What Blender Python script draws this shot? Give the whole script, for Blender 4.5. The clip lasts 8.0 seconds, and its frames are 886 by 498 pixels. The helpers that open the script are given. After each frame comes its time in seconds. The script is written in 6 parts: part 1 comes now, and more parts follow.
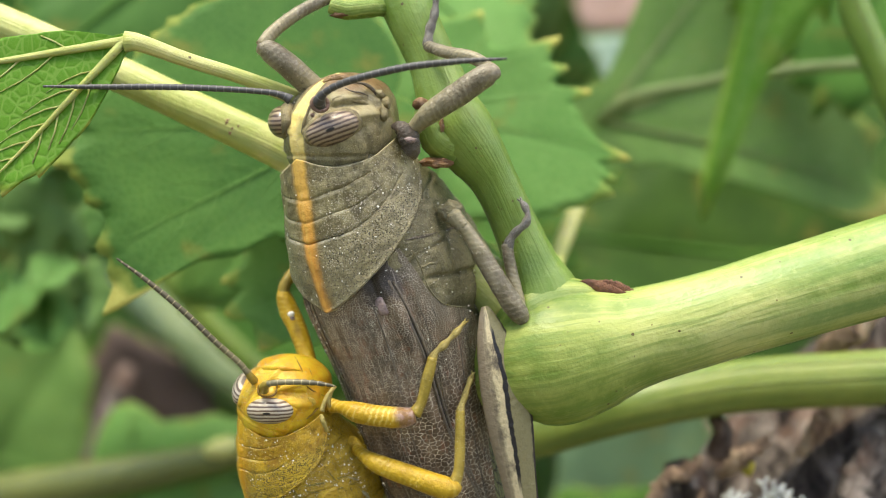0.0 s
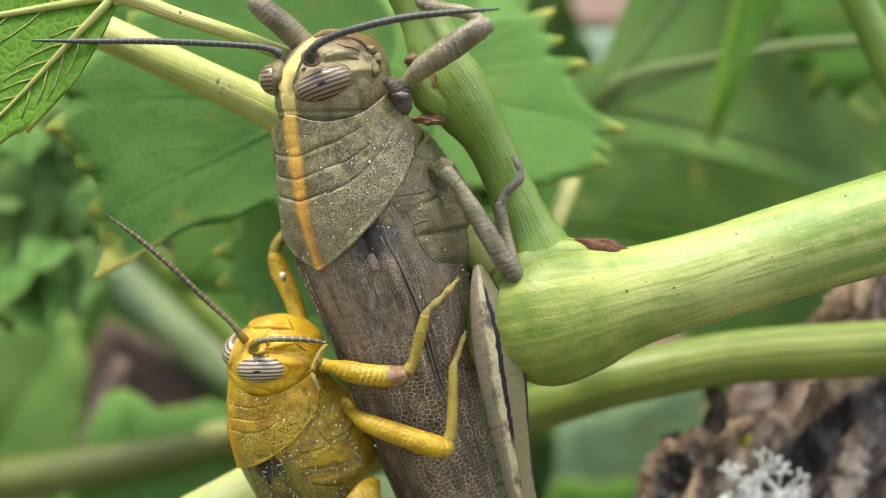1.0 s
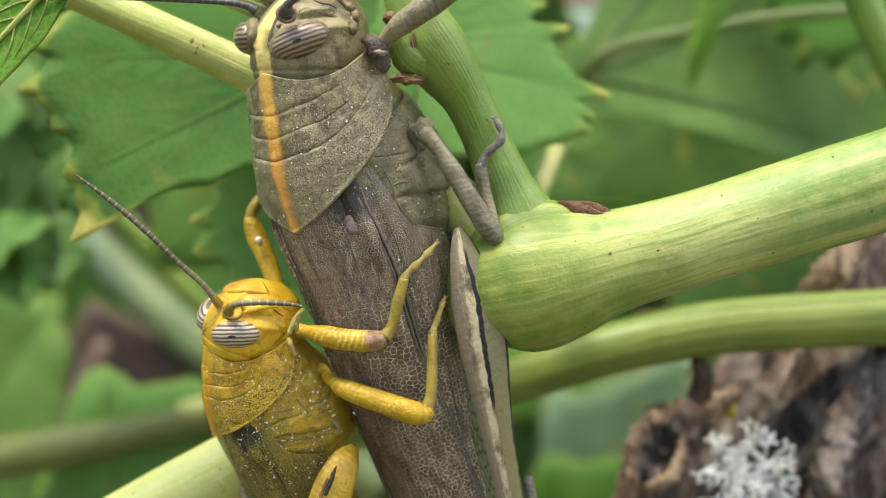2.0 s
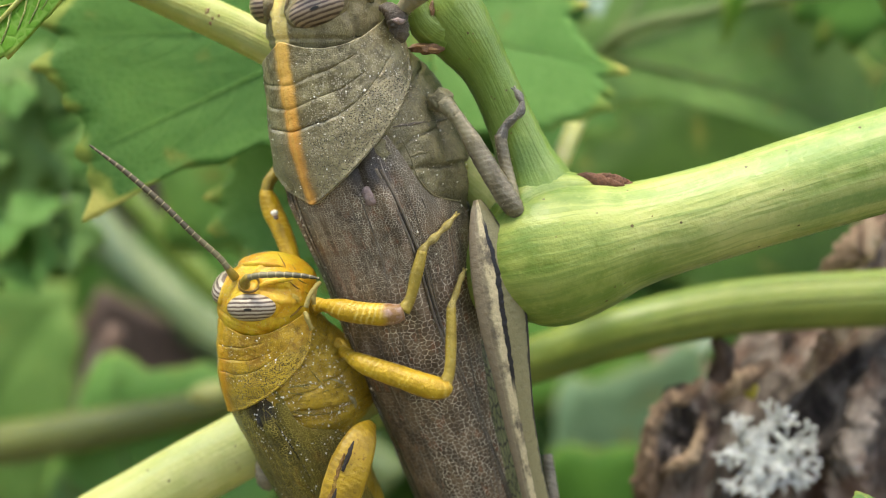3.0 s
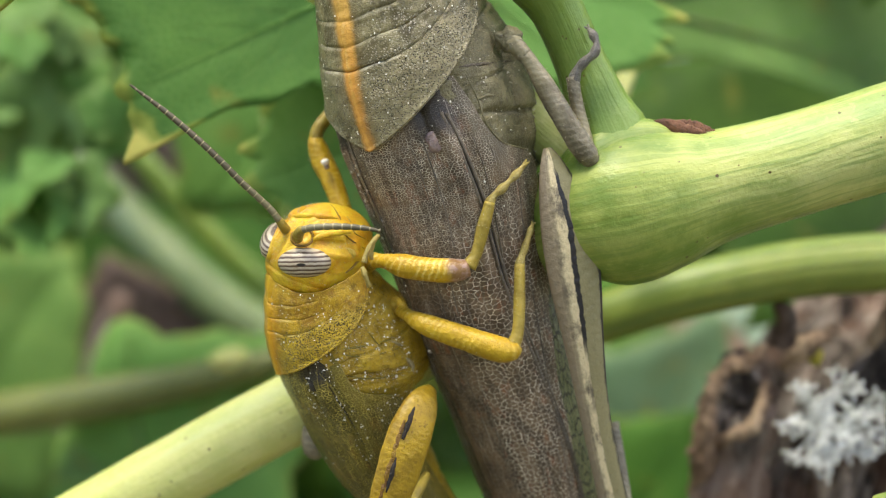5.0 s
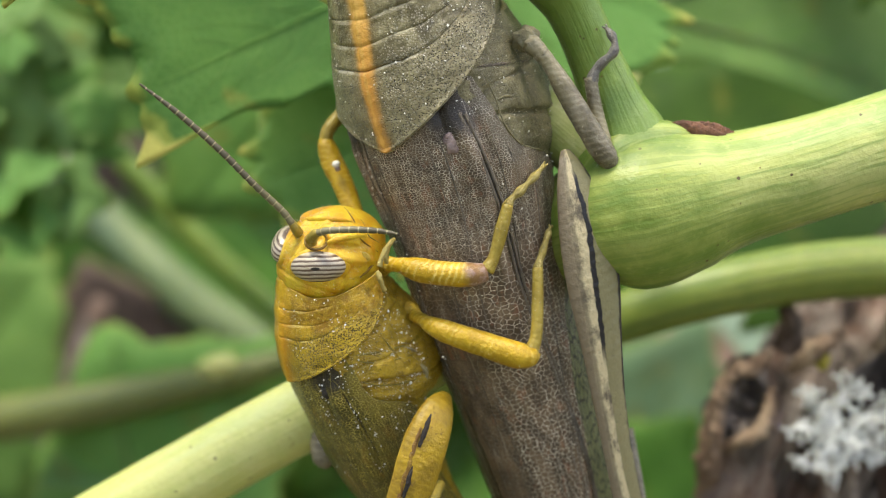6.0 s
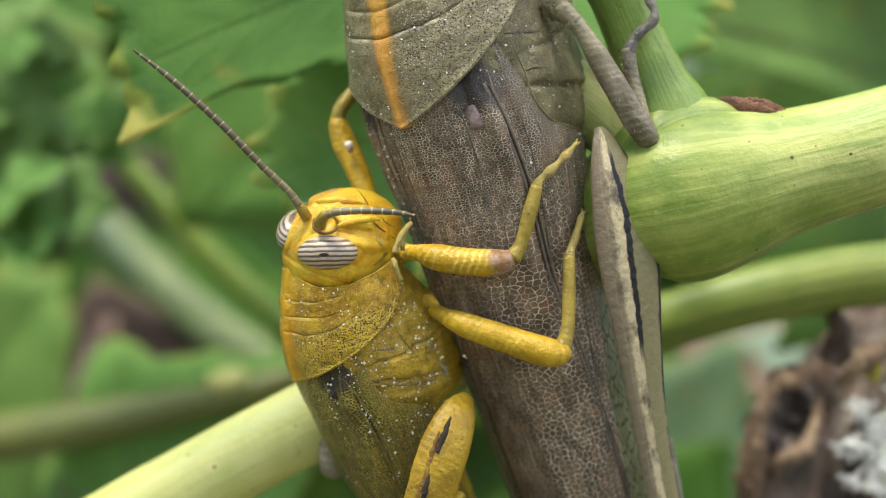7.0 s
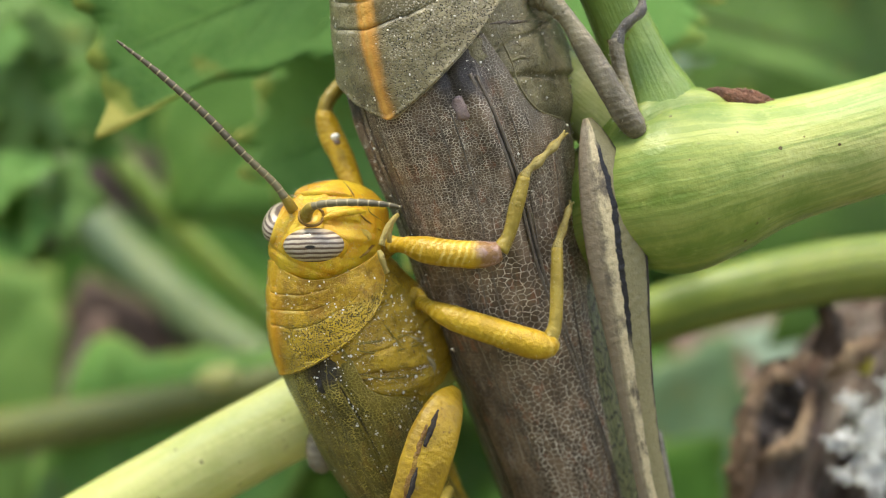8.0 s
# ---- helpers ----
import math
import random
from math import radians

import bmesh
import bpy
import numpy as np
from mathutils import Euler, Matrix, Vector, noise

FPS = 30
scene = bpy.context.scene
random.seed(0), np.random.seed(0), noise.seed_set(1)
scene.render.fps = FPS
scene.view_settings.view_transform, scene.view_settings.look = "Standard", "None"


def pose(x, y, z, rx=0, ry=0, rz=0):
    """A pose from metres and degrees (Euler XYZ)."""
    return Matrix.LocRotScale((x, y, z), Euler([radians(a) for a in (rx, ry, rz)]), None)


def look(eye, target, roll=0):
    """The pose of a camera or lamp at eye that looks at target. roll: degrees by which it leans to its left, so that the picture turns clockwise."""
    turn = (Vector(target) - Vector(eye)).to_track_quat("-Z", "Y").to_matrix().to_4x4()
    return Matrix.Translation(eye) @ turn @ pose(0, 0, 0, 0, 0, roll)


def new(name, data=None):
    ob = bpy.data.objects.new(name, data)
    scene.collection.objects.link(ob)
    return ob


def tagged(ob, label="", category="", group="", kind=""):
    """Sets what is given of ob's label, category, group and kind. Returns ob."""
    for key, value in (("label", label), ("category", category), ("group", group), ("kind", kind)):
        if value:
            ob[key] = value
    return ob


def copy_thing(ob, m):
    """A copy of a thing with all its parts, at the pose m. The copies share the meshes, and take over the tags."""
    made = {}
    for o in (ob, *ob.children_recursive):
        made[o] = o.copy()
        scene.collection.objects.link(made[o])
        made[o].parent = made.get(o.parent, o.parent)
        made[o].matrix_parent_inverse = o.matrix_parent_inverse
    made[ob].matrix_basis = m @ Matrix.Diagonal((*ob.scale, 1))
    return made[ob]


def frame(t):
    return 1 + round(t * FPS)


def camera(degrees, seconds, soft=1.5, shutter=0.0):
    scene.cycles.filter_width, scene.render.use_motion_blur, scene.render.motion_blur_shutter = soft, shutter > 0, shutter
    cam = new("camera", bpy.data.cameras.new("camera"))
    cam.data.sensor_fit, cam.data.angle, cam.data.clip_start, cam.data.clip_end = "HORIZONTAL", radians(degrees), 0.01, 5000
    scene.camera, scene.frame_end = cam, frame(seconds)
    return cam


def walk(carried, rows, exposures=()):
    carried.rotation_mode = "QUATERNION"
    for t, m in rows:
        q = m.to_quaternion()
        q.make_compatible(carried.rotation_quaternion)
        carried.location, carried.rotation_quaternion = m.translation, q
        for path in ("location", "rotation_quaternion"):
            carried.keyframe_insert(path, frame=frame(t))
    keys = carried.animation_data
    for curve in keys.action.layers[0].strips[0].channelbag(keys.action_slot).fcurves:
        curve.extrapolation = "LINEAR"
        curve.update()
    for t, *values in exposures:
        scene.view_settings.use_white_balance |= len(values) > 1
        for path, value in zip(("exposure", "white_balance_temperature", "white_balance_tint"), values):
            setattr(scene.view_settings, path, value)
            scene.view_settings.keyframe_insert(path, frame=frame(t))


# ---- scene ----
# ---------------------------------------------------------------- camera
cam = camera(40.3, 8.0, soft=1.0)
METRES, EYE, TILT, LEAN, TURN = 0.043, 0.8, 0.0, 0.0, 0.0
ROWS = [
    (0.0, 0.0, 0.0, 0.0, -0.0, 0.0, 0.0),
    (0.5, 0.0065, 0.0129, -0.0476, -0.02, 0.3, -0.08),
    (1.0, 0.0143, 0.0244, -0.1253, -0.05, 0.69, 0.02),
    (1.5, 0.0381, 0.0315, -0.1597, -0.04, 0.63, -0.02),
    (1.7, 0.0363, 0.0527, -0.1677, -0.4097, 0.3438, 0.0746),
    (2.8, 0.0193, 0.1179, -0.2185, -0.7475, -0.0113, 0.048),
    (3.0, 0.0127, 0.125, -0.2299, -0.18, -0.06, 0.01),
    (3.5, 0.0013, 0.1581, -0.2624, -0.04, -0.43, -0.14),
    (4.0, -0.0218, 0.1852, -0.2768, -0.09, -0.66, -0.05),
    (4.5, -0.1005, 0.2535, -0.2718, -0.62, -1.02, -0.23),
    (4.7, -0.1197, 0.2806, -0.2725, -0.4294, -1.4083, -0.2855),
    (5.8, -0.2137, 0.3587, -0.2772, -2.1654, -0.8659, -0.1446),
    (6.0, -0.234, 0.3651, -0.278, -2.25, -1.07, -0.22),
    (6.5, -0.203, 0.4627, -0.3469, -1.55, 0.02, -0.27),
    (7.0, -0.2295, 0.5752, -0.3677, -1.33, 0.59, -0.54),
    (7.5, -0.2285, 0.5888, -0.343, -1.38, 0.51, -0.39),
    (8.0, -0.2144, 0.5885, -0.3792, -1.54, 0.54, -0.38),
]
walk(cam, [(t, pose(0, 0, EYE, TILT, LEAN, TURN) @ pose(METRES * x, METRES * y, METRES * z, 90 + pitch, roll, yaw)) for t, x, y, z, yaw, pitch, roll in ROWS])
cam.data.dof.use_dof = True
cam.data.dof.aperture_fstop = 17.0

# ---------------------------------------------------------------- light
SUN_ELEVATION, SUN_TURN = 66.0, -60.0
world = bpy.data.worlds.new("sky")
scene.world = world
world.use_nodes = True
sky = world.node_tree.nodes.new("ShaderNodeTexSky")
sky.sky_type = "NISHITA"
sky.sun_disc = False
sky.sun_elevation = radians(SUN_ELEVATION)
sky.sun_rotation = radians(180 + SUN_TURN)
sky.air_density, sky.dust_density, sky.ozone_density = 1.0, 3.0, 0.6
world.node_tree.links.new(sky.outputs[0], world.node_tree.nodes["Background"].inputs[0])
world.node_tree.nodes["Background"].inputs[1].default_value = 0.185
sun = new("sun", bpy.data.lights.new("sun", "SUN"))
sun.data.energy, sun.data.angle, sun.data.color = 2.9, radians(18), (1.0, 0.93, 0.72)
sun.matrix_world = look((-0.38, -0.22, 1.0), (0, 0, 0))
scene.view_settings.exposure = 0.93

# ---------------------------------------------------------------- building tools (millimetres round BASE)
BASE = Vector((0, 0, EYE))


def M3(p):
    return BASE + Vector(p) * 0.001


def hsh(*k):
    return random.Random(repr(k)).random()


def smooth(a, b, x):
    t = min(1.0, max(0.0, (x - a) / (b - a)))
    return t * t * (3 - 2 * t)


def lerp_table(rows, x):
    """Smooth interpolation in rows of (x, value, value, ...)."""
    if x <= rows[0][0]:
        return rows[0][1:]
    if x >= rows[-1][0]:
        return rows[-1][1:]
    for i in range(len(rows) - 1):
        if rows[i][0] <= x <= rows[i + 1][0]:
            break
    a, b = rows[i], rows[i + 1]
    pa, nb = rows[max(0, i - 1)], rows[min(len(rows) - 1, i + 2)]
    h = b[0] - a[0]
    f = (x - a[0]) / h
    out = []
    for k in range(1, len(a)):
        ma = (b[k] - pa[k]) / max(1e-6, b[0] - pa[0]) * h
        mb = (nb[k] - a[k]) / max(1e-6, nb[0] - a[0]) * h
        out.append((2 * f**3 - 3 * f**2 + 1) * a[k] + (f**3 - 2 * f**2 + f) * ma + (-2 * f**3 + 3 * f**2) * b[k] + (f**3 - f**2) * mb)
    return out


def spline(points, step):
    """A smooth line through points (x, y, z, radius...), sampled about every step mm."""
    rows, d = [], 0.0
    for i, p in enumerate(points):
        if i:
            d += (Vector(p[:3]) - Vector(points[i - 1][:3])).length
        rows.append((d, *p))
    n = max(2, int(d / step) + 1)
    return [lerp_table(rows, d * k / n) for k in range(n + 1)]


def grid_mesh(rows, uvs, closed=False, caps=False):
    """A bmesh from rows of points; uvs likewise. closed: each row is a ring."""
    bm = bmesh.new()
    layer = bm.loops.layers.uv.new("UVMap")
    vs = [[bm.verts.new(p) for p in r] for r in rows]
    m = len(rows[0])
    for i in range(len(rows) - 1):
        for j in range(m if closed else m - 1):
            k = (j + 1) % m
            f = bm.faces.new((vs[i][j], vs[i][k], vs[i + 1][k], vs[i + 1][j]))
            f.smooth = True
            wrap = uvs[i][j][0] + (uvs[i][1][0] - uvs[i][0][0]) if closed and k == 0 else None
            for lp, (a, b) in zip(f.loops, ((i, j), (i, k), (i + 1, k), (i + 1, j))):
                u, v = uvs[a][b]
                if wrap is not None and b == 0:
                    u = wrap
                lp[layer].uv = (u, v)
    if closed and caps:
        for r, flip in ((0, True), (len(rows) - 1, False)):
            ring = vs[r][::-1] if flip else vs[r]
            f = bm.faces.new(ring)
            f.smooth = True
            for lp, (u, v) in zip(f.loops, uvs[r]):
                lp[layer].uv = (u, v)
    bmesh.ops.recalc_face_normals(bm, faces=bm.faces) if closed and caps else None
    return bm


def tube(points, seg=12, step=0.6, flat=1.0, up=(0, -1, 0), bump=None, lump=0.0, key=0):
    """A tapered limb along points (x, y, z, r). flat: thickness along 'up' over the width. bump(l, angle) adds to the radius."""
    line = spline(points, step)
    rows, uvs, d = [], [], 0.0
    side = None
    for i, p in enumerate(line):
        c = Vector(p[:3])
        a, b = Vector(line[max(0, i - 1)][:3]), Vector(line[min(len(line) - 1, i + 1)][:3])
        t = (b - a).normalized()
        if side is None:
            side = t.cross(Vector(up))
            if side.length < 0.05:
                side = t.cross(Vector((1, 0, 0.2)))
        side = (side - t * side.dot(t)).normalized()
        nrm = side.cross(t)
        if i:
            d += (c - Vector(line[i - 1][:3])).length
        row, uv = [], []
        for j in range(seg):
            g = 2 * math.pi * j / seg
            r = max(0.01, p[3])
            if bump:
                r += bump(d, g)
            if lump:
                r *= 1 + lump * noise.noise(c * (0.7 / max(0.3, p[3])) + Vector((math.cos(g), math.sin(g), key)))
            row.append(c + side * (math.cos(g) * r) + nrm * (math.sin(g) * r * flat))
            uv.append((j / seg, d))
        rows.append(row)
        uvs.append(uv)
    return grid_mesh(rows, uvs, closed=True, caps=True)


def ball(center, axes, nu=20, nv=14, lump=0.0, key=0):
    """An ellipsoid; axes: three vectors. UV: across the second axis, along the first."""
    bm = bmesh.new()
    layer = bm.loops.layers.uv.new("UVMap")
    bmesh.ops.create_uvsphere(bm, u_segments=nu, v_segments=nv, radius=1.0)
    A, B, C = (Vector(a) for a in axes)
    for f in bm.faces:
        f.smooth = True
        for lp in f.loops:
            lp[layer].uv = (lp.vert.co.y, lp.vert.co.x)
    for v in bm.verts:
        x, y, z = v.co
        k = 1 + lump * noise.noise(v.co * 1.7 + Vector((key, key * 0.7, 0)))
        v.co = Vector(center) + (A * x + B * y + C * z) * k
    return bm


def join(*bms):
    """One bmesh out of several."""
    me = bpy.data.meshes.new("tmp")
    out = bmesh.new()
    for b in bms:
        b.to_mesh(me)
        out.from_mesh(me)
        b.free()
    bpy.data.meshes.remove(me)
    return out


def to_object(name, bm, material, local, thick=0.0):
    me = bpy.data.meshes.new(name)
    for v in bm.verts:
        v.co = local @ v.co
    bm.to_mesh(me)
    bm.free()
    for m in material if isinstance(material, (list, tuple)) else (material,):
        me.materials.append(m)
    ob = new(name, me)
    if thick:
        s = ob.modifiers.new("thickness", "SOLIDIFY")
        s.thickness, s.offset = thick * 0.001, -1.0
    return ob


WORLD = Matrix.Translation(BASE) @ Matrix.Diagonal((0.001, 0.001, 0.001, 1))
THING_AT = {}


def thing(name, at, label, category, group="", kind="", turn=None):
    """An Empty at its base; at in mm."""
    ob = new(name)
    ob.empty_display_size = 0.002
    m = Matrix.Translation(M3(at)) @ (turn.to_4x4() if turn else Matrix())
    ob.matrix_world = m
    THING_AT[ob.name] = m
    return tagged(ob, label, category, group, kind)


def part(name, bm, material, parent, label="", thick=0.0, kind=""):
    """Links a bmesh (mm round BASE) as one mesh object under a thing or a part."""
    root = parent
    while root.parent:
        root = root.parent
    ob = to_object(name, bm, material, THING_AT[root.name].inverted() @ WORLD, thick)
    ob.parent = parent
    return tagged(ob, label, kind=kind)


# ---------------------------------------------------------------- materials
class Nodes:
    def __init__(self, name):
        self.m = bpy.data.materials.new(name)
        self.m.use_nodes = True
        self.t = self.m.node_tree
        self.b = self.t.nodes["Principled BSDF"]
        self.o = self.t.nodes["Material Output"]

    def node(self, kind, **sockets):
        n = self.t.nodes.new(kind)
        for k, v in sockets.items():
            self.put(n.inputs[k.replace("_", " ")], v)
        return n

    def put(self, sock, v):
        if isinstance(v, bpy.types.NodeSocket):
            self.t.links.new(v, sock)
        elif isinstance(v, tuple) and len(v) == 3 and sock.type == "RGBA":
            sock.default_value = (*v, 1)
        else:
            sock.default_value = v

    def mm(self, scale=(1, 1, 1)):
        n = self.node("ShaderNodeMapping")
        self.put(n.inputs["Vector"], self.node("ShaderNodeTexCoord").outputs["Object"])
        n.inputs["Scale"].default_value = [1000 * s for s in scale]
        return n.outputs[0]

    def uv(self, scale=(1, 1, 1), at=(0, 0, 0)):
        n = self.node("ShaderNodeMapping")
        self.put(n.inputs["Vector"], self.node("ShaderNodeTexCoord").outputs["UV"])
        n.inputs["Scale"].default_value = scale
        n.inputs["Location"].default_value = at
        return n.outputs[0]

    def xyz(self, vec):
        return self.node("ShaderNodeSeparateXYZ", Vector=vec).outputs

    def noise(self, vec, scale, detail=3.0, rough=0.55, warp=0.0):
        return self.node("ShaderNodeTexNoise", Vector=vec, Scale=scale, Detail=detail, Roughness=rough, Distortion=warp).outputs[0]

    def cells(self, vec, scale, feature="DISTANCE_TO_EDGE", dims="3D", rand=1.0):
        n = self.node("ShaderNodeTexVoronoi")
        n.feature, n.voronoi_dimensions = feature, dims
        self.put(n.inputs["Vector"], vec)
        self.put(n.inputs["Scale"], scale)
        self.put(n.inputs["Randomness"], rand)
        return n.outputs["Distance"]

    def ramp(self, fac, *stops, ease=False):
        n = self.node("ShaderNodeValToRGB", Fac=fac)
        e = n.color_ramp.elements
        while len(e) < len(stops):
            e.new(0.5)
        for k, (p, c) in zip(e, stops):
            k.position, k.color = p, (*c, 1) if isinstance(c, tuple) else (c, c, c, 1)
        n.color_ramp.interpolation = "EASE" if ease else "LINEAR"
        return n.outputs[0]

    def mix(self, fac, a, b, blend="MIX"):
        n = self.node("ShaderNodeMix")
        n.data_type, n.blend_type = "RGBA", blend
        self.put(n.inputs[0], fac)
        self.put(n.inputs[6], a)
        self.put(n.inputs[7], b)
        return n.outputs[2]

    def calc(self, op, a, b=0.0, c=0.0):
        n = self.node("ShaderNodeMath")
        n.operation = op
        for s, v in zip(n.inputs, (a, b, c)):
            self.put(s, v)
        return n.outputs[0]

    def step(self, x, a, b):
        """0 at a to 1 at b."""
        n = self.node("ShaderNodeMapRange", Value=x)
        n.interpolation_type = "SMOOTHSTEP"
        n.inputs[1].default_value, n.inputs[2].default_value = a, b
        return n.outputs[0]

    def rand(self):
        return self.node("ShaderNodeObjectInfo").outputs["Random"]

    def done(self, color, rough=0.5, height=None, depth=0.1, spec=0.5, metal=0.0, clear=0.0, through_light=0.0, sub=0.0):
        """Sets the surface; depth of the relief in mm; through_light: the share of light let through."""
        self.put(self.b.inputs["Base Color"], color)
        self.put(self.b.inputs["Roughness"], rough)
        self.put(self.b.inputs["Specular IOR Level"], spec)
        self.put(self.b.inputs["Metallic"], metal)
        self.put(self.b.inputs["Coat Weight"], clear)
        if sub:
            self.put(self.b.inputs["Subsurface Weight"], sub)
            self.b.inputs["Subsurface Radius"].default_value = (1.0, 0.8, 0.3)
            self.b.inputs["Subsurface Scale"].default_value = 0.0012
        if height is not None:
            bump = self.node("ShaderNodeBump", Height=height, Strength=1.0, Distance=depth * 0.001)
            self.put(self.b.inputs["Normal"], bump.outputs[0])
        if through_light:
            tr = self.node("ShaderNodeBsdfTranslucent", Color=color)
            mx = self.node("ShaderNodeMixShader", Fac=through_light)
            self.put(mx.inputs[1], self.b.outputs[0])
            self.put(mx.inputs[2], tr.outputs[0])
            self.put(self.o.inputs[0], mx.outputs[0])
        return self.m


def leaf_material(name, dark, light, vein, yellow=0.0, cells=1.1, net_strength=0.16, rim_strength=0.34):
    n = Nodes(name)
    p = n.mm()
    shift = n.node("ShaderNodeVectorMath")
    n.put(shift.inputs[0], p)
    n.put(shift.inputs[1], n.node("ShaderNodeCombineXYZ", X=n.calc("MULTIPLY", n.rand(), 300.0)).outputs[0])
    q = shift.outputs[0]
    big = n.noise(q, 0.07, 4, 0.6)
    c = n.mix(n.step(big, 0.35, 0.7), dark, light)
    c = n.mix(n.calc("MULTIPLY", n.rand(), 0.45), c, light)
    edge = n.cells(q, cells)
    net = n.step(edge, 0.12, 0.02)
    c = n.mix(n.calc("MULTIPLY", net, net_strength), c, vein)
    fine = n.cells(q, cells * 3.2)
    c = n.mix(n.calc("MULTIPLY", n.step(fine, 0.09, 0.0), net_strength * 0.4), c, vein)
    blot = n.step(n.noise(q, 0.13, 4, 0.6), 0.58, 0.74)
    c = n.mix(n.calc("MULTIPLY", blot, 0.55 + 0.3 * yellow), c, (0.30, 0.26, 0.05))
    # yellowed margin: u of the leaf's UV runs from the stalk to the edge
    u = n.xyz(n.uv())[0]
    rim = n.step(n.calc("ADD", u, n.calc("MULTIPLY", n.calc("SUBTRACT", n.noise(q, 0.3, 2), 0.5), 0.10)), 0.965, 1.0)
    c = n.mix(n.calc("MULTIPLY", rim, rim_strength), c, (0.50, 0.52, 0.10))
    # pale yellow points of the teeth
    c = n.mix(n.calc("MULTIPLY", n.step(u, 1.02, 1.075), 0.85), c, (0.66, 0.62, 0.17))
    h = n.calc("ADD", n.calc("MULTIPLY", n.step(edge, 0.0, 0.25), 0.6), n.calc("MULTIPLY", n.noise(q, 1.2, 4), 0.4))
    return n.done(c, 0.55, h, 0.07, spec=0.16, through_light=0.42)


def stem_material(name, pale, green, shade, streaks=1.0, node=None):
    """UV: u round the stem, v mm along it. Long soft streaks, paler patches, small brown specks and scuffs."""
    n = Nodes(name)
    p = n.mm()
    bend = n.calc("MULTIPLY", n.noise(p, 0.10, 2), 0.035)
    def lines(k, v, at):
        m = n.node("ShaderNodeVectorMath")
        n.put(m.inputs[0], n.uv((k, v, 1), at))
        n.put(m.inputs[1], n.node("ShaderNodeCombineXYZ", X=n.calc("MULTIPLY", bend, float(k))).outputs[0])
        return n.noise(m.outputs[0], 1.0, 3, 0.55)
    streak = lines(14, 0.03, (0, 0, 0))
    fine = lines(64, 0.10, (5, 2, 0))
    big = n.noise(p, 0.075, 3)
    mid = n.noise(p, 0.34, 5, 0.62)
    tone = n.calc("ADD", n.calc("MULTIPLY", streak, 0.80 * streaks), n.calc("ADD", n.calc("MULTIPLY", big, 0.60), n.calc("MULTIPLY", mid, 0.40)))
    low = 0.80 * streaks * 0.5 + 0.5
    c = n.mix(n.step(tone, low - 0.15, low + 0.17), green, pale)
    c = n.mix(n.calc("MULTIPLY", n.step(fine, 0.48, 0.62), 0.62 * streaks), c, shade)
    c = n.mix(n.calc("MULTIPLY", n.step(lines(6, 0.015, (3, 1, 0)), 0.50, 0.62), 0.52 * streaks), c, (green[0] * 0.95, green[1] * 1.05, green[2] * 1.9))
    c = n.mix(n.calc("MULTIPLY", n.step(n.noise(p, 0.9, 5, 0.7), 0.54, 0.70), 0.30), c, (pale[0] * 1.2, pale[1] * 1.15, pale[2] * 1.4))
    c = n.mix(n.calc("MULTIPLY", n.step(n.noise(p, 1.9, 4, 0.7), 0.55, 0.72), 0.22), c, green)
    if node:
        # the swollen node is greener than the cane; tint also holds its shade
        at = n.calc("ADD", n.xyz(n.uv())[1], n.calc("MULTIPLY", n.calc("SUBTRACT", n.noise(p, 0.16, 4), 0.5), 12.0))
        c = n.mix(n.step(at, node[1], node[0]), c, (0.73, 0.79, 0.54), "MULTIPLY")
    some = n.step(n.noise(p, 0.22, 2), 0.42, 0.50)
    wob = n.calc("MULTIPLY", n.noise(p, 2.6, 4, 0.7), 0.16)
    speck = n.step(n.calc("ADD", n.cells(p, 0.55, "F1"), wob), 0.180, 0.135)
    c = n.mix(n.calc("MULTIPLY", n.calc("MULTIPLY", speck, some), 0.9), c, (0.075, 0.042, 0.014))
    dots = n.step(n.calc("ADD", n.cells(p, 1.1, "F1"), wob), 0.19, 0.15)
    c = n.mix(n.calc("MULTIPLY", n.calc("MULTIPLY", dots, n.step(n.noise(p, 0.30, 2), 0.55, 0.62)), 0.8), c, (0.14, 0.085, 0.025))
    c = n.mix(n.calc("MULTIPLY", n.step(n.noise(p, 0.6, 5, 0.75), 0.66, 0.76), 0.45), c, (0.26, 0.20, 0.055))
    h = n.calc("ADD", n.calc("ADD", n.calc("MULTIPLY", streak, 0.5), n.calc("MULTIPLY", fine, 0.2)), n.calc("MULTIPLY", n.noise(p, 1.6, 4), 0.25))
    return n.done(c, 0.38, h, 0.34, spec=0.42, sub=0.18)


LEAF_MID = leaf_material("leaf_green", (0.065, 0.175, 0.024), (0.12, 0.275, 0.042), (0.20, 0.36, 0.09))
LEAF_DEEP = leaf_material("leaf_deep_green", (0.052, 0.150, 0.028), (0.105, 0.245, 0.045), (0.20, 0.36, 0.09), rim_strength=0.45)
LEAF_CLOSE = leaf_material("leaf_backlit", (0.10, 0.26, 0.018), (0.15, 0.34, 0.03), (0.40, 0.55, 0.16), cells=0.9, net_strength=0.22, rim_strength=0.3)
LEAF_FRESH = leaf_material("leaf_fresh", (0.13, 0.30, 0.065), (0.20, 0.39, 0.10), (0.36, 0.52, 0.16))
# darker copy of the leaf green: shade on leaves put into the colour
LEAF_SHADED = leaf_material("leaf_shaded", (0.055, 0.155, 0.026), (0.10, 0.235, 0.045), (0.13, 0.25, 0.06))
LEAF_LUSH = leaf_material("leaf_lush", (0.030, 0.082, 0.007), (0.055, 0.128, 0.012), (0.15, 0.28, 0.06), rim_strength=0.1)
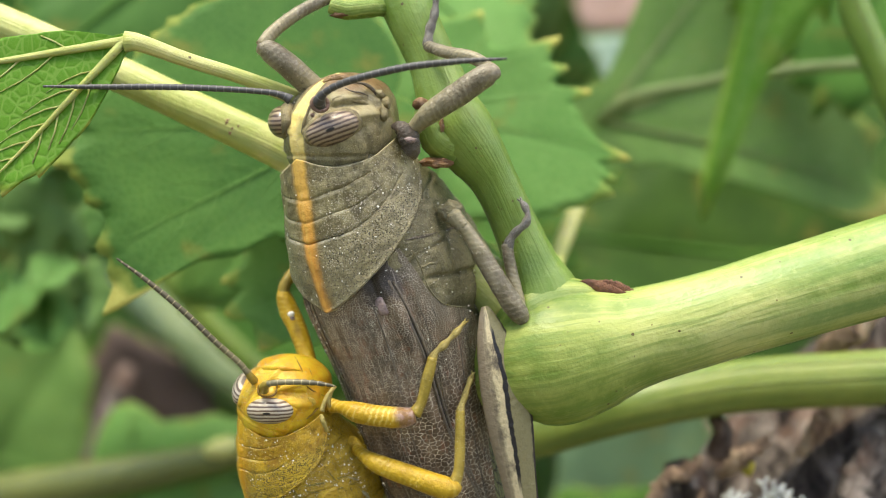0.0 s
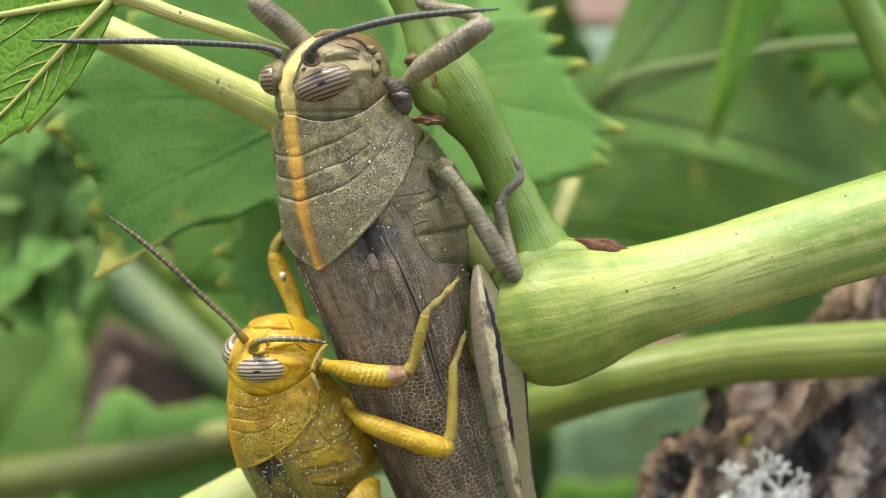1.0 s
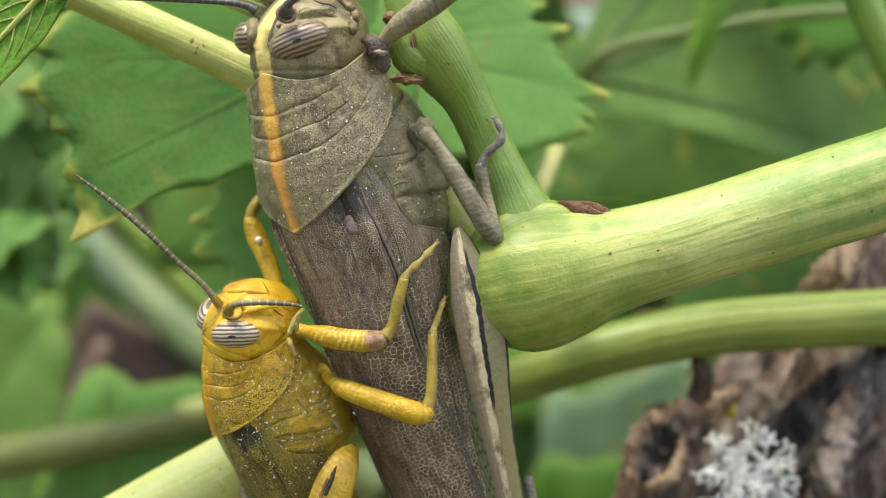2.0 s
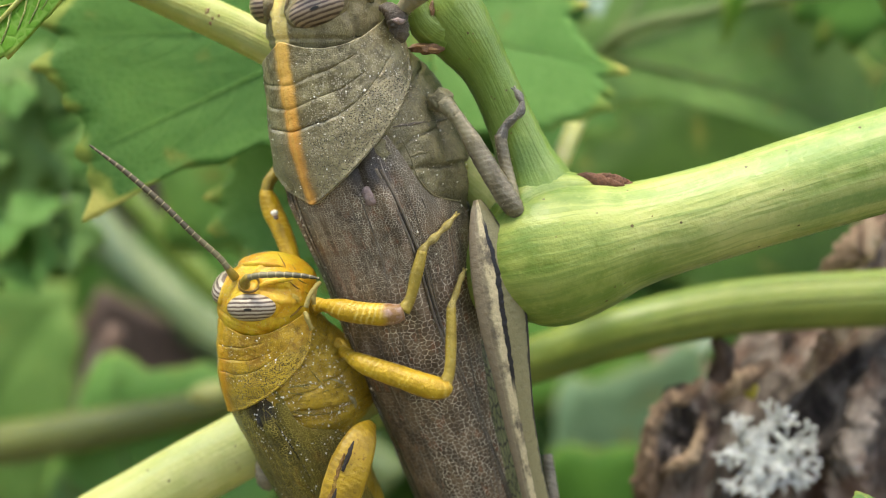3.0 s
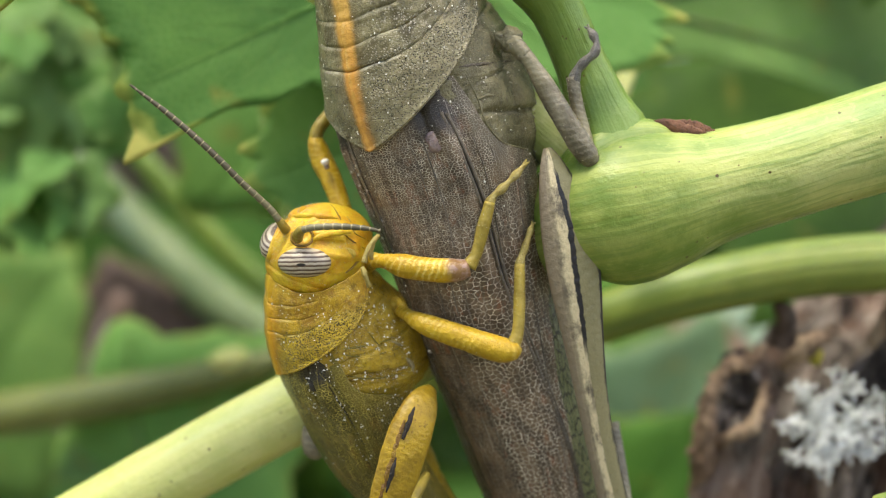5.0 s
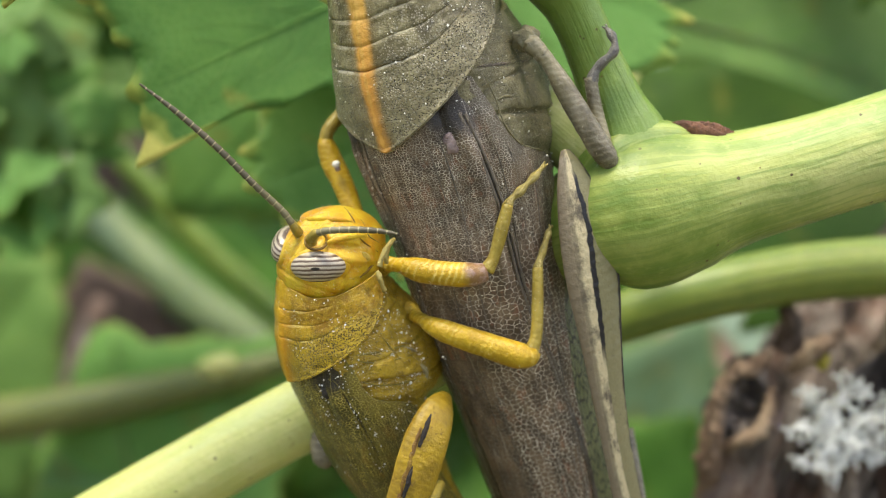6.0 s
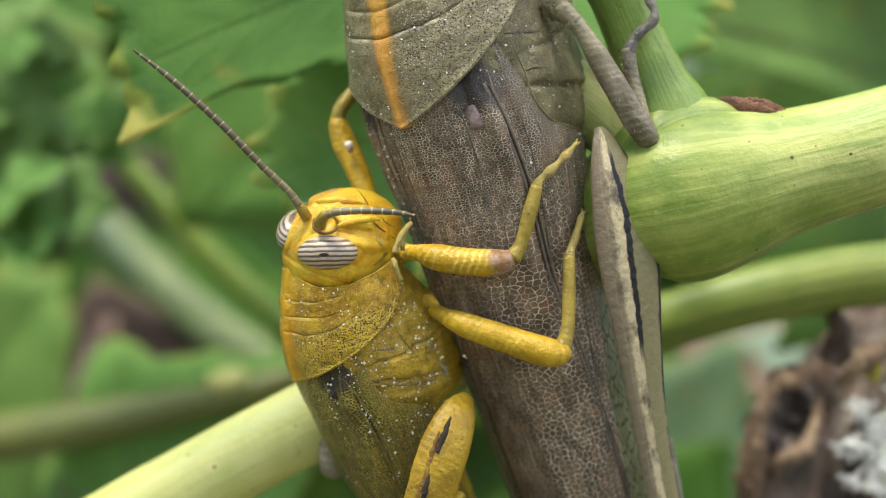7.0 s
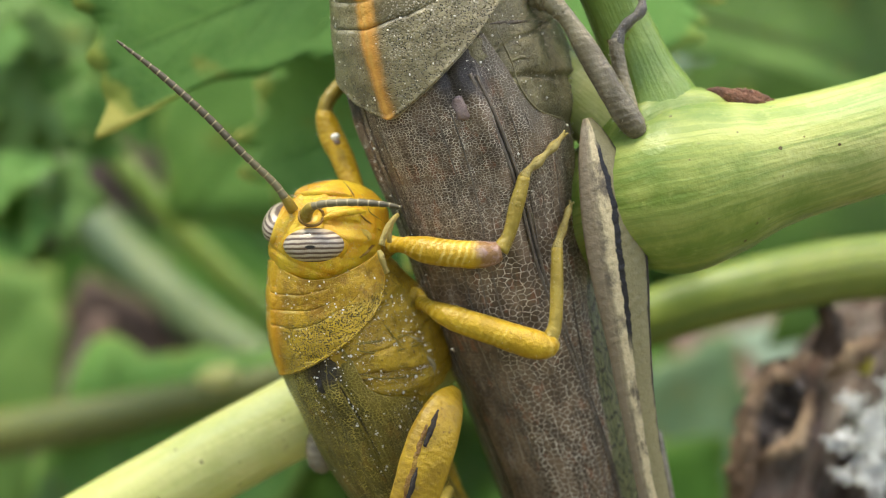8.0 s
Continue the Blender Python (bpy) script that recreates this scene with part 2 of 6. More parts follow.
LEAF_SOFT = leaf_material("leaf_soft", (0.11, 0.23, 0.045), (0.18, 0.32, 0.075), (0.32, 0.42, 0.15))
LEAF_PALE = leaf_material("leaf_pale", (0.15, 0.28, 0.07), (0.22, 0.37, 0.11), (0.32, 0.48, 0.22), 0.6)
STEM = stem_material("shoot_green", (0.46, 0.49, 0.17), (0.165, 0.26, 0.045), (0.22, 0.31, 0.075), 1.0, (15.0, 31.0))
STEM_GREEN = stem_material("side_shoot_green", (0.20, 0.285, 0.055), (0.125, 0.215, 0.030), (0.16, 0.25, 0.042), 0.4)
STEM_LOW = stem_material("low_shoot_olive", (0.20, 0.245, 0.048), (0.120, 0.175, 0.026), (0.16, 0.21, 0.036), 0.7)
STEM_YELLOW = stem_material("stalk_yellow", (0.58, 0.57, 0.22), (0.37, 0.42, 0.10), (0.46, 0.48, 0.16), 0.45)
STEM_PALE = stem_material("cane_pale", (0.62, 0.62, 0.23), (0.46, 0.51, 0.14), (0.52, 0.54, 0.17), 0.7)
STEM_OLIVE = stem_material("weed_olive", (0.15, 0.165, 0.04), (0.10, 0.12, 0.028), (0.12, 0.14, 0.034))
STEM_DULL = stem_material("shoot_dull", (0.17, 0.22, 0.09), (0.11, 0.16, 0.06), (0.13, 0.18, 0.07))


def chitin(name, base, alt, pit, speckle=0.5, pits=2.2, rough=0.42, relief=0.17):
    """Horny skin: two-tone marbling, fine grain and small dark dots."""
    n = Nodes(name)
    p = n.mm()
    c = n.mix(n.step(n.noise(p, 0.5, 6, 0.7), 0.36, 0.64), base, alt)
    grain = n.noise(p, 3.2, 4, 0.7)
    c = n.mix(n.calc("MULTIPLY", n.step(grain, 0.52, 0.70), speckle), c, pit)
    c = n.mix(n.calc("MULTIPLY", n.step(n.noise(p, 1.1, 4, 0.6), 0.60, 0.74), speckle * 0.5), c, pit)
    dots = n.cells(p, 5.5, "F1")
    c = n.mix(n.calc("MULTIPLY", n.step(dots, 0.34, 0.18), n.calc("MULTIPLY", n.step(n.noise(p, 0.35, 3), 0.46, 0.62), speckle * 0.7)), c, pit)
    h = n.calc("ADD", n.calc("ADD", grain, n.calc("MULTIPLY", n.step(dots, 0.1, 0.4), 0.3)), n.calc("MULTIPLY", n.noise(p, pits * 0.5, 3), 0.8))
    return n.done(c, rough, h, relief, spec=0.45, sub=0.08)


def leg_material(name, base, alt, pit, ridge, speckle=0.3, ridges=0.12, knee=None, root=None):
    """UV: u round the limb, v mm along it; pale chevrons as on a grasshopper's thigh; knee: where along it the end turns violet-brown; root: colour of the first mm."""
    n = Nodes(name)
    p = n.mm()
    u, v, _ = n.xyz(n.uv())
    c = n.mix(n.step(n.noise(p, 0.55, 5, 0.65), 0.38, 0.62), base, alt)
    if root:
        c = n.mix(n.calc("MULTIPLY", n.step(n.calc("ADD", v, n.calc("MULTIPLY", n.noise(p, 0.7, 3), 3.0)), 8.0, 3.5), 0.85), c, root)
    s = n.calc("SINE", n.calc("ADD", n.calc("MULTIPLY", n.calc("ADD", v, n.calc("MULTIPLY", n.noise(p, 1.0, 3), 0.8)), 11.5), n.calc("MULTIPLY", n.calc("ABSOLUTE", n.calc("SUBTRACT", u, 0.5)), 18.0)))
    share = n.calc("MULTIPLY", n.step(n.noise(p, 0.4, 2), 0.36, 0.58), ridges)
    c = n.mix(n.calc("MULTIPLY", n.step(s, 0.0, 0.9), share), c, ridge)
    c = n.mix(n.calc("MULTIPLY", n.step(s, -0.6, -0.95), n.calc("MULTIPLY", share, 0.6)), c, pit)
    c = n.mix(n.calc("MULTIPLY", n.step(n.noise(p, 2.2, 4, 0.7), 0.55, 0.70), speckle), c, pit)
    if knee:
        at = n.calc("ADD", v, n.calc("MULTIPLY", n.calc("SUBTRACT", n.noise(p, 1.1, 4), 0.5), 1.8))
        tint = n.mix(n.step(n.noise(p, 1.3, 4), 0.45, 0.6), (0.19, 0.095, 0.045), (0.29, 0.19, 0.18))
        c = n.mix(n.calc("MULTIPLY", n.step(at, knee - 0.5, knee + 0.7), 0.9), c, tint)
    h = n.calc("ADD", n.calc("MULTIPLY", s, 0.12 * ridges), n.noise(p, 2.5, 4))
    return n.done(c, 0.36, h, 0.13, spec=0.36, sub=0.08)


def pronotum_material(name, base, alt, pit, stripe, width, soft, pale_line, pit_strength=0.75, rear_from=5.5, crown=0.0, pit_scale=7.2, front=0.011, seams=0.6, rear_tone=None, grains=0.5, pit_wide=0.0):
    """UV: u is the angle from the keel in turns, v mm along the back."""
    n = Nodes(name)
    p = n.mm()
    u, v, _ = n.xyz(n.uv())
    mottle = n.noise(p, 0.55, 6, 0.70)
    c = n.mix(n.step(mottle, 0.40, 0.60), base, alt)
    c = n.mix(n.calc("MULTIPLY", n.step(n.noise(p, 1.6, 5, 0.7), 0.50, 0.66), 0.45), c, pit)
    d = n.cells(p, pit_scale, "F1")
    a = n.calc("ABSOLUTE", u)
    rear = n.step(n.calc("ADD", v, n.calc("ADD", n.calc("MULTIPLY", a, 16.0), n.calc("MULTIPLY", n.calc("SUBTRACT", n.noise(p, 0.8, 3), 0.5), 1.5))), rear_from, rear_from + 2.0)
    if rear_tone:
        c = n.mix(n.calc("MULTIPLY", rear, 0.45), c, rear_tone)
    uneven = n.calc("ADD", 0.45, n.calc("MULTIPLY", n.step(n.noise(p, 1.3, 4, 0.7), 0.40, 0.62), 0.55))
    c = n.mix(n.calc("MULTIPLY", n.calc("MULTIPLY", n.step(d, 0.50 + pit_wide, 0.20 + pit_wide), uneven), n.calc("ADD", n.calc("MULTIPLY", rear, pit_strength), 0.14)), c, pit)
    fleck = n.step(n.noise(p, 3.4, 2), 0.60, 0.70)
    c = n.mix(n.calc("MULTIPLY", fleck, 0.40), c, pale_line)
    # pale grains crowd in clouds
    cloud = n.step(n.noise(p, 0.32, 4, 0.65), 0.44, 0.62)
    grain = n.step(n.cells(p, pit_scale * 0.8, "F1"), 0.40, 0.22)
    c = n.mix(n.calc("MULTIPLY", n.calc("MULTIPLY", grain, cloud), grains), c, pale_line)
    if seams:
        along = n.calc("ADD", v, n.calc("ADD", n.calc("MULTIPLY", a, 6.0), n.calc("MULTIPLY", n.calc("SUBTRACT", n.noise(p, 0.7, 3), 0.5), 0.3)))
        for at, share in ((2.1, 0.5), (4.1, 0.6), (6.1, 1.0)):
            lip = n.step(n.calc("ABSOLUTE", n.calc("SUBTRACT", along, at)), 0.15, 0.05)
            lip = n.calc("MULTIPLY", lip, n.calc("MULTIPLY", n.step(a, 0.105, 0.075), n.step(n.noise(p, 0.9, 2), 0.36, 0.52)))
            c = n.mix(n.calc("MULTIPLY", lip, seams * share), c, pale_line)
    if crown:
        brown = n.calc("MULTIPLY", n.step(n.calc("ADD", v, n.calc("MULTIPLY", n.noise(p, 0.8, 4), 3.0)), -5.6, -7.2), crown)
        c = n.mix(brown, c, (0.15, 0.078, 0.028))
    wob = n.calc("ADD", a, n.calc("MULTIPLY", n.calc("SUBTRACT", n.noise(p, 1.3, 4, 0.65), 0.5), 0.012))
    taper = n.calc("SUBTRACT", wob, n.calc("MULTIPLY", n.step(v, 11.0, 2.0), front))
    band = n.step(taper, width + soft, width - soft)
    tone = n.mix(n.step(v, 9.0, -6.0), stripe, (min(1.0, stripe[0] * 1.05), stripe[1] * 1.5, stripe[2] * 2.0))
    tone = n.mix(n.calc("MULTIPLY", n.step(wob, width * 0.62, 0.0), 0.45), tone, (min(1.0, stripe[0] * 1.15), stripe[1] * 1.55, stripe[2] * 2.4))
    tone = n.mix(n.calc("MULTIPLY", n.step(n.noise(p, 1.8, 4, 0.7), 0.52, 0.68), 0.35), tone, (stripe[0] * 0.6, stripe[1] * 0.55, stripe[2] * 0.5))
    c = n.mix(n.calc("MULTIPLY", n.step(taper, width + 2.6 * soft, width), 0.35), c, (stripe[0] * 0.35, stripe[1] * 0.45, stripe[2] * 0.5))
    c = n.mix(n.calc("MULTIPLY", band, 0.92), c, tone)
    h = n.calc("ADD", n.calc("MULTIPLY", n.calc("MULTIPLY", n.step(d, 0.1, 0.5), n.calc("SUBTRACT", 1.0, band)), n.calc("ADD", n.calc("MULTIPLY", rear, 0.60), 0.12)), n.calc("ADD", n.calc("MULTIPLY", mottle, 0.7), n.calc("MULTIPLY", n.noise(p, 3.0, 3), 0.3)))
    return n.done(c, 0.35, h, 0.20, spec=0.45, sub=0.06)


def wing_material(name, dark, brown, line, root, near, coarse, net=0.8, rust=0.5, kl=1.0, kr=1.0, folds=1.15, joint=0.6):
    """UV in mm: u across the wing from the middle of the back, v along it. near, coarse: cells per mm towards the root and the tip; root: tone of the leathery base."""
    n = Nodes(name)
    u, v, _ = n.xyz(n.uv())
    x, y = n.calc("DIVIDE", u, kr), n.calc("DIVIDE", v, kl)
    wob = n.node("ShaderNodeVectorMath")
    n.put(wob.inputs[0], n.uv((0.95, 1.08, 1)))
    n.put(wob.inputs[1], n.node("ShaderNodeCombineXYZ", X=n.calc("MULTIPLY", n.noise(n.uv(), 1.5, 2), 0.30), Y=n.calc("MULTIPLY", n.noise(n.uv((1, 1, 1), (7, 3, 0)), 1.5, 2), 0.30)).outputs[0])
    w = wob.outputs[0]
    blot = n.noise(n.uv((0.8, 0.45, 1), (2, 9, 0)), 1.0, 5, 0.65)
    far = n.step(n.calc("ADD", n.calc("ADD", y, n.calc("MULTIPLY", x, 0.2)), n.calc("MULTIPLY", blot, 6.0)), 20.0, 29.0)
    l1 = n.step(n.cells(w, near, dims="2D", rand=0.95), 0.15, 0.05)
    l2 = n.step(n.cells(w, coarse, dims="2D", rand=0.85), 0.075, 0.032)
    lines = n.calc("ADD", n.calc("MULTIPLY", l1, n.calc("SUBTRACT", 1.0, far)), n.calc("MULTIPLY", l2, far))
    broken = n.step(n.noise(n.uv((1, 1, 1), (1, 8, 0)), 2.2, 3, 0.6), 0.36, 0.56)
    lines = n.calc("MULTIPLY", lines, n.calc("ADD", 0.30, n.calc("MULTIPLY", broken, 0.70)))
    patch = n.noise(n.uv((0.6, 0.34, 1)), 1.0, 6, 0.72)
    c = n.mix(n.step(patch, 0.40, 0.60), dark, brown)
    c = n.mix(n.calc("MULTIPLY", n.step(n.noise(n.uv((1.0, 0.45, 1), (5, 5, 0)), 1.0, 5, 0.65), 0.54, 0.66), rust), c, (brown[0] * 1.6, brown[1] * 0.85, brown[2] * 0.6))
    c = n.mix(n.calc("MULTIPLY", n.step(n.noise(n.uv((1.4, 0.9, 1), (8, 1, 0)), 1.0, 5, 0.7), 0.56, 0.68), 0.7), c, dark)
    strength = n.calc("MULTIPLY", n.calc("ADD", 0.40, n.calc("MULTIPLY", n.step(blot, 0.38, 0.56), 0.60)), net)
    streak = n.noise(n.uv((1.6, 0.10, 1), (3, 4, 0)), 1.0, 4, 0.6)
    strength = n.calc("MULTIPLY", strength, n.calc("ADD", 0.86, n.calc("MULTIPLY", far, 0.14)))
    strength = n.calc("MULTIPLY", strength, n.calc("ADD", 0.55, n.calc("MULTIPLY", n.step(streak, 0.36, 0.52), 0.45)))
    c = n.mix(n.calc("MULTIPLY", n.step(streak, 0.46, 0.36), 0.40), c, (dark[0] * 0.8, dark[1] * 0.75, dark[2] * 0.7))
    # the brown strip along the back keeps few pale veins towards the tail
    strip = n.calc("MULTIPLY", n.step(n.calc("ADD", x, n.calc("MULTIPLY", n.calc("SUBTRACT", patch, 0.5), 1.2)), 2.5, 1.9), n.step(y, 20.0, 26.0))
    strength = n.calc("MULTIPLY", strength, n.calc("SUBTRACT", 1.0, n.calc("MULTIPLY", strip, 0.72)))
    # leathery base beside the flank
    base = n.calc("MULTIPLY", n.step(n.calc("SUBTRACT", x, n.calc("ADD", n.calc("MULTIPLY", n.calc("SUBTRACT", y, 8.0), 0.26), n.calc("MULTIPLY", n.calc("SUBTRACT", n.noise(n.uv(), 0.9, 4), 0.5), 2.5))), 4.9, 6.2), n.step(y, 19.0, 13.0))
    c = n.mix(n.calc("MULTIPLY", base, 0.75), c, root)
    strength = n.calc("MULTIPLY", strength, n.calc("SUBTRACT", 1.0, n.calc("MULTIPLY", base, 0.55)))
    c = n.mix(n.calc("MULTIPLY", lines, strength), c, line)
    # dark skin of the wing joint
    skin = n.calc("MULTIPLY", n.step(n.calc("ADD", y, n.calc("MULTIPLY", n.calc("SUBTRACT", n.noise(n.uv(), 1.6, 4, 0.65), 0.5), 3.0)), 13.2, 11.4), n.step(n.calc("ABSOLUTE", n.calc("SUBTRACT", x, 4.6)), 2.4, 0.9))
    c = n.mix(n.calc("MULTIPLY", skin, joint), c, (0.022, 0.016, 0.012))
    # lengthwise folds: a dark line beside a pale one
    f = n.calc("FRACT", n.calc("DIVIDE", n.calc("ADD", u, n.calc("MULTIPLY", n.noise(n.uv((0.3, 0.10, 1)), 1.0, 3), 1.3)), folds))
    shown = n.step(n.noise(n.uv((0.9, 0.12, 1), (4, 6, 0)), 1.0, 3), 0.48, 0.60)
    c = n.mix(n.calc("MULTIPLY", n.step(n.calc("ABSOLUTE", n.calc("SUBTRACT", f, 0.40)), 0.08, 0.03), n.calc("MULTIPLY", shown, 0.20)), c, dark)
    pale = n.step(n.calc("ABSOLUTE", n.calc("SUBTRACT", f, 0.60)), 0.06, 0.02)
    c = n.mix(n.calc("MULTIPLY", pale, n.calc("MULTIPLY", shown, 0.22)), c, line)
    h = n.calc("ADD", n.calc("MULTIPLY", lines, 0.8), n.calc("ADD", n.calc("MULTIPLY", n.calc("MULTIPLY", pale, shown), 0.2), n.calc("MULTIPLY", n.noise(n.uv(), 3.0, 3), 0.3)))
    return n.done(c, 0.36, h, 0.10, spec=0.5)


def clear_wing_material(name, base, alt, vein):
    """UV in mm: long forked dark veins on a thin greenish skin."""
    n = Nodes(name)
    m = n.node("ShaderNodeMapping")
    n.put(m.inputs["Vector"], n.node("ShaderNodeTexCoord").outputs["UV"])
    m.inputs["Rotation"].default_value = (0, 0, 0.30)
    m.inputs["Scale"].default_value = (2.6, 0.62, 1)
    wob = n.node("ShaderNodeVectorMath")
    n.put(wob.inputs[0], m.outputs[0])
    n.put(wob.inputs[1], n.node("ShaderNodeCombineXYZ", X=n.calc("MULTIPLY", n.noise(n.uv(), 0.9, 3), 0.6)).outputs[0])
    d = n.cells(wob.outputs[0], 1.25, dims="2D")
    lines = n.step(d, 0.16, 0.07)
    c = n.mix(n.step(n.noise(n.uv((1, 0.3, 1)), 0.8, 4), 0.4, 0.6), base, alt)
    c = n.mix(n.calc("MULTIPLY", lines, 0.9), c, vein)
    return n.done(c, 0.35, lines, 0.08, spec=0.5)


def eye_material(name, pale, dark):
    n = Nodes(name)
    u, v, _ = n.xyz(n.uv())
    p = n.mm()
    s = n.calc("ADD", n.calc("MULTIPLY", u, 23.0), n.calc("ADD", n.calc("MULTIPLY", n.noise(p, 0.42, 3), 6.0), n.calc("MULTIPLY", n.noise(p, 1.5, 3), 1.2)))
    s = n.calc("ADD", s, n.calc("MULTIPLY", n.calc("MULTIPLY", v, v), 1.8))
    w = n.calc("ADD", n.calc("SINE", s), n.calc("MULTIPLY", n.calc("SINE", n.calc("MULTIPLY", s, 2.0)), 0.35))
    tone = n.mix(n.noise(p, 1.6, 3), pale, (pale[0] * 0.6, pale[1] * 0.54, pale[2] * 0.46))
    c = n.mix(n.step(w, -0.30, 0.45), tone, n.mix(n.noise(p, 1.2, 3), dark, (dark[0] * 3.2, dark[1] * 2.9, dark[2] * 2.6)))
    spot = n.step(n.calc("ADD", n.calc("MULTIPLY", u, u), n.calc("MULTIPLY", n.calc("MULTIPLY", v, v), 0.4)), 0.016, 0.006)
    c = n.mix(spot, c, (0.01, 0.008, 0.008))
    return n.done(c, 0.34, n.cells(p, 9.0, "F1"), 0.02, spec=0.5, clear=0.30)


def feeler_material(name, dark, ring, pitch, base=None):
    n = Nodes(name)
    _, v, _ = n.xyz(n.uv())
    f = n.calc("FRACT", n.calc("DIVIDE", v, pitch))
    c = n.mix(n.step(v, 5.5, 2.0), dark, base) if base else dark
    c = n.mix(n.step(f, 0.80, 0.92), c, ring)
    c = n.mix(n.calc("MULTIPLY", n.noise(n.mm(), 2.0, 3), 0.22), c, ring)
    return n.done(c, 0.5, n.noise(n.mm(), 5.0, 3), 0.03)


def femur_material(name, edge, cream, grey, olive, black):
    """UV: u round the limb from its upper keel, v mm along it. A pale marbled face, a wavy black line and an olive strip."""
    n = Nodes(name)
    p = n.mm()
    u, v, _ = n.xyz(n.uv())
    x = n.calc("MULTIPLY", n.calc("COSINE", n.calc("MULTIPLY", u, 6.2832)), -1.0)
    x = n.calc("ADD", x, n.calc("MULTIPLY", n.calc("SUBTRACT", n.noise(p, 0.9, 4, 0.65), 0.5), 0.30))
    marble = n.noise(n.uv((5.0, 0.30, 1)), 1.0, 6, 0.72)
    face = n.mix(n.step(marble, 0.35, 0.55), grey, cream)
    face = n.mix(n.calc("MULTIPLY", n.step(n.noise(n.uv((2.0, 0.16, 1), (4, 2, 0)), 1.0, 4, 0.7), 0.54, 0.70), 0.6), face, grey)
    c = n.mix(n.step(x, -0.75, -0.40), edge, face)
    c = n.mix(n.step(x, 0.04, 0.12), c, olive)
    c = n.mix(n.calc("MULTIPLY", n.step(n.calc("ABSOLUTE", n.calc("ADD", x, 0.52)), 0.16, 0.03), 0.55), c, grey)
    line = n.calc("MULTIPLY", n.step(n.calc("ABSOLUTE", n.calc("SUBTRACT", x, 0.04)), 0.14, 0.08), n.calc("MULTIPLY", n.step(v, 1.6, 3.0), n.step(v, 19.0, 16.5)))
    c = n.mix(line, c, black)
    c = n.mix(n.calc("MULTIPLY", n.step(x, 0.90, 1.0), 0.8), c, black)
    c = n.mix(n.calc("MULTIPLY", n.step(n.noise(p, 3.0, 4, 0.7), 0.56, 0.72), 0.35), c, (grey[0] * 0.5, grey[1] * 0.5, grey[2] * 0.5))
    chev = n.calc("SINE", n.calc("ADD", n.calc("MULTIPLY", v, 6.5), n.calc("MULTIPLY", x, 5.0)))
    h = n.calc("ADD", n.calc("MULTIPLY", chev, 0.10), n.noise(p, 2.2, 4))
    return n.done(c, 0.45, h, 0.10, spec=0.4)


F_HEAD = pronotum_material("grey_brown_head", (0.17, 0.142, 0.066), (0.29, 0.25, 0.12), (0.085, 0.066, 0.04), (0.76, 0.44, 0.11), 0.0180, 0.005, (0.36, 0.32, 0.2), 0.0, 30.0, 0.8, seams=0.0, grains=0.25)
F_CHEEK = chitin("olive_brown_cheek", (0.14, 0.11, 0.055), (0.25, 0.21, 0.10), (0.07, 0.05, 0.03), 0.5, 2.0)
F_BODY = chitin("grey_brown_flank", (0.140, 0.122, 0.060), (0.245, 0.218, 0.112), (0.058, 0.05, 0.032), 0.65, 3.0)
F_PRONOTUM = pronotum_material("grey_brown_shield", (0.120, 0.099, 0.042), (0.28, 0.243, 0.122), (0.034, 0.026, 0.013), (0.66, 0.30, 0.045), 0.0078, 0.0085, (0.56, 0.50, 0.37), 0.95, rear_tone=(0.30, 0.262, 0.150), pit_scale=6.2, grains=0.6)
F_CROWN = chitin("rust_brown_crown", (0.20, 0.115, 0.045), (0.33, 0.22, 0.09), (0.10, 0.055, 0.025), 0.5, 2.0)
F_STRIPE_DULL = chitin("ochre_cheek", (0.30, 0.24, 0.09), (0.38, 0.31, 0.13), (0.17, 0.13, 0.06), 0.4, 2.0)
F_WING = wing_material("netted_brown_wing", (0.074, 0.052, 0.031), (0.185, 0.128, 0.076), (0.86, 0.78, 0.62), (0.135, 0.112, 0.070), 4.7, 2.1, 0.95, 0.45, joint=0.9)
F_HINDWING = clear_wing_material("clear_green_wing", (0.15, 0.165, 0.07), (0.21, 0.22, 0.10), (0.03, 0.028, 0.017))
F_LEG = leg_material("grey_brown_leg", (0.118, 0.099, 0.060), (0.225, 0.195, 0.130), (0.050, 0.038, 0.025), (0.44, 0.40, 0.29), 0.65, 0.22, root=(0.27, 0.235, 0.135))
F_FEMUR = femur_material("marbled_thigh", (0.22, 0.175, 0.115), (0.60, 0.50, 0.30), (0.125, 0.102, 0.070), (0.24, 0.212, 0.105), (0.016, 0.015, 0.018))
F_SOCKET = chitin("pinkish_socket", (0.18, 0.105, 0.075), (0.27, 0.18, 0.13), (0.09, 0.05, 0.035), 0.4, 2.0)
F_DARK = chitin("dark_joint", (0.045, 0.032, 0.022), (0.12, 0.095, 0.07), (0.02, 0.016, 0.013), 0.4, 2.0, 0.28)
F_FOOT = chitin("grey_foot", (0.095, 0.085, 0.072), (0.20, 0.185, 0.16), (0.035, 0.03, 0.026), 0.5, 2.0, 0.35)
F_EYE = eye_material("striped_brown_eye", (0.36, 0.285, 0.20), (0.035, 0.022, 0.016))
F_FEELER = feeler_material("grey_feeler", (0.050, 0.049, 0.048), (0.135, 0.132, 0.125), 0.7)
M_HEAD = chitin("yellow_head", (0.58, 0.29, 0.008), (0.66, 0.46, 0.024), (0.33, 0.14, 0.008), 0.42, 1.6, 0.34, 0.08)
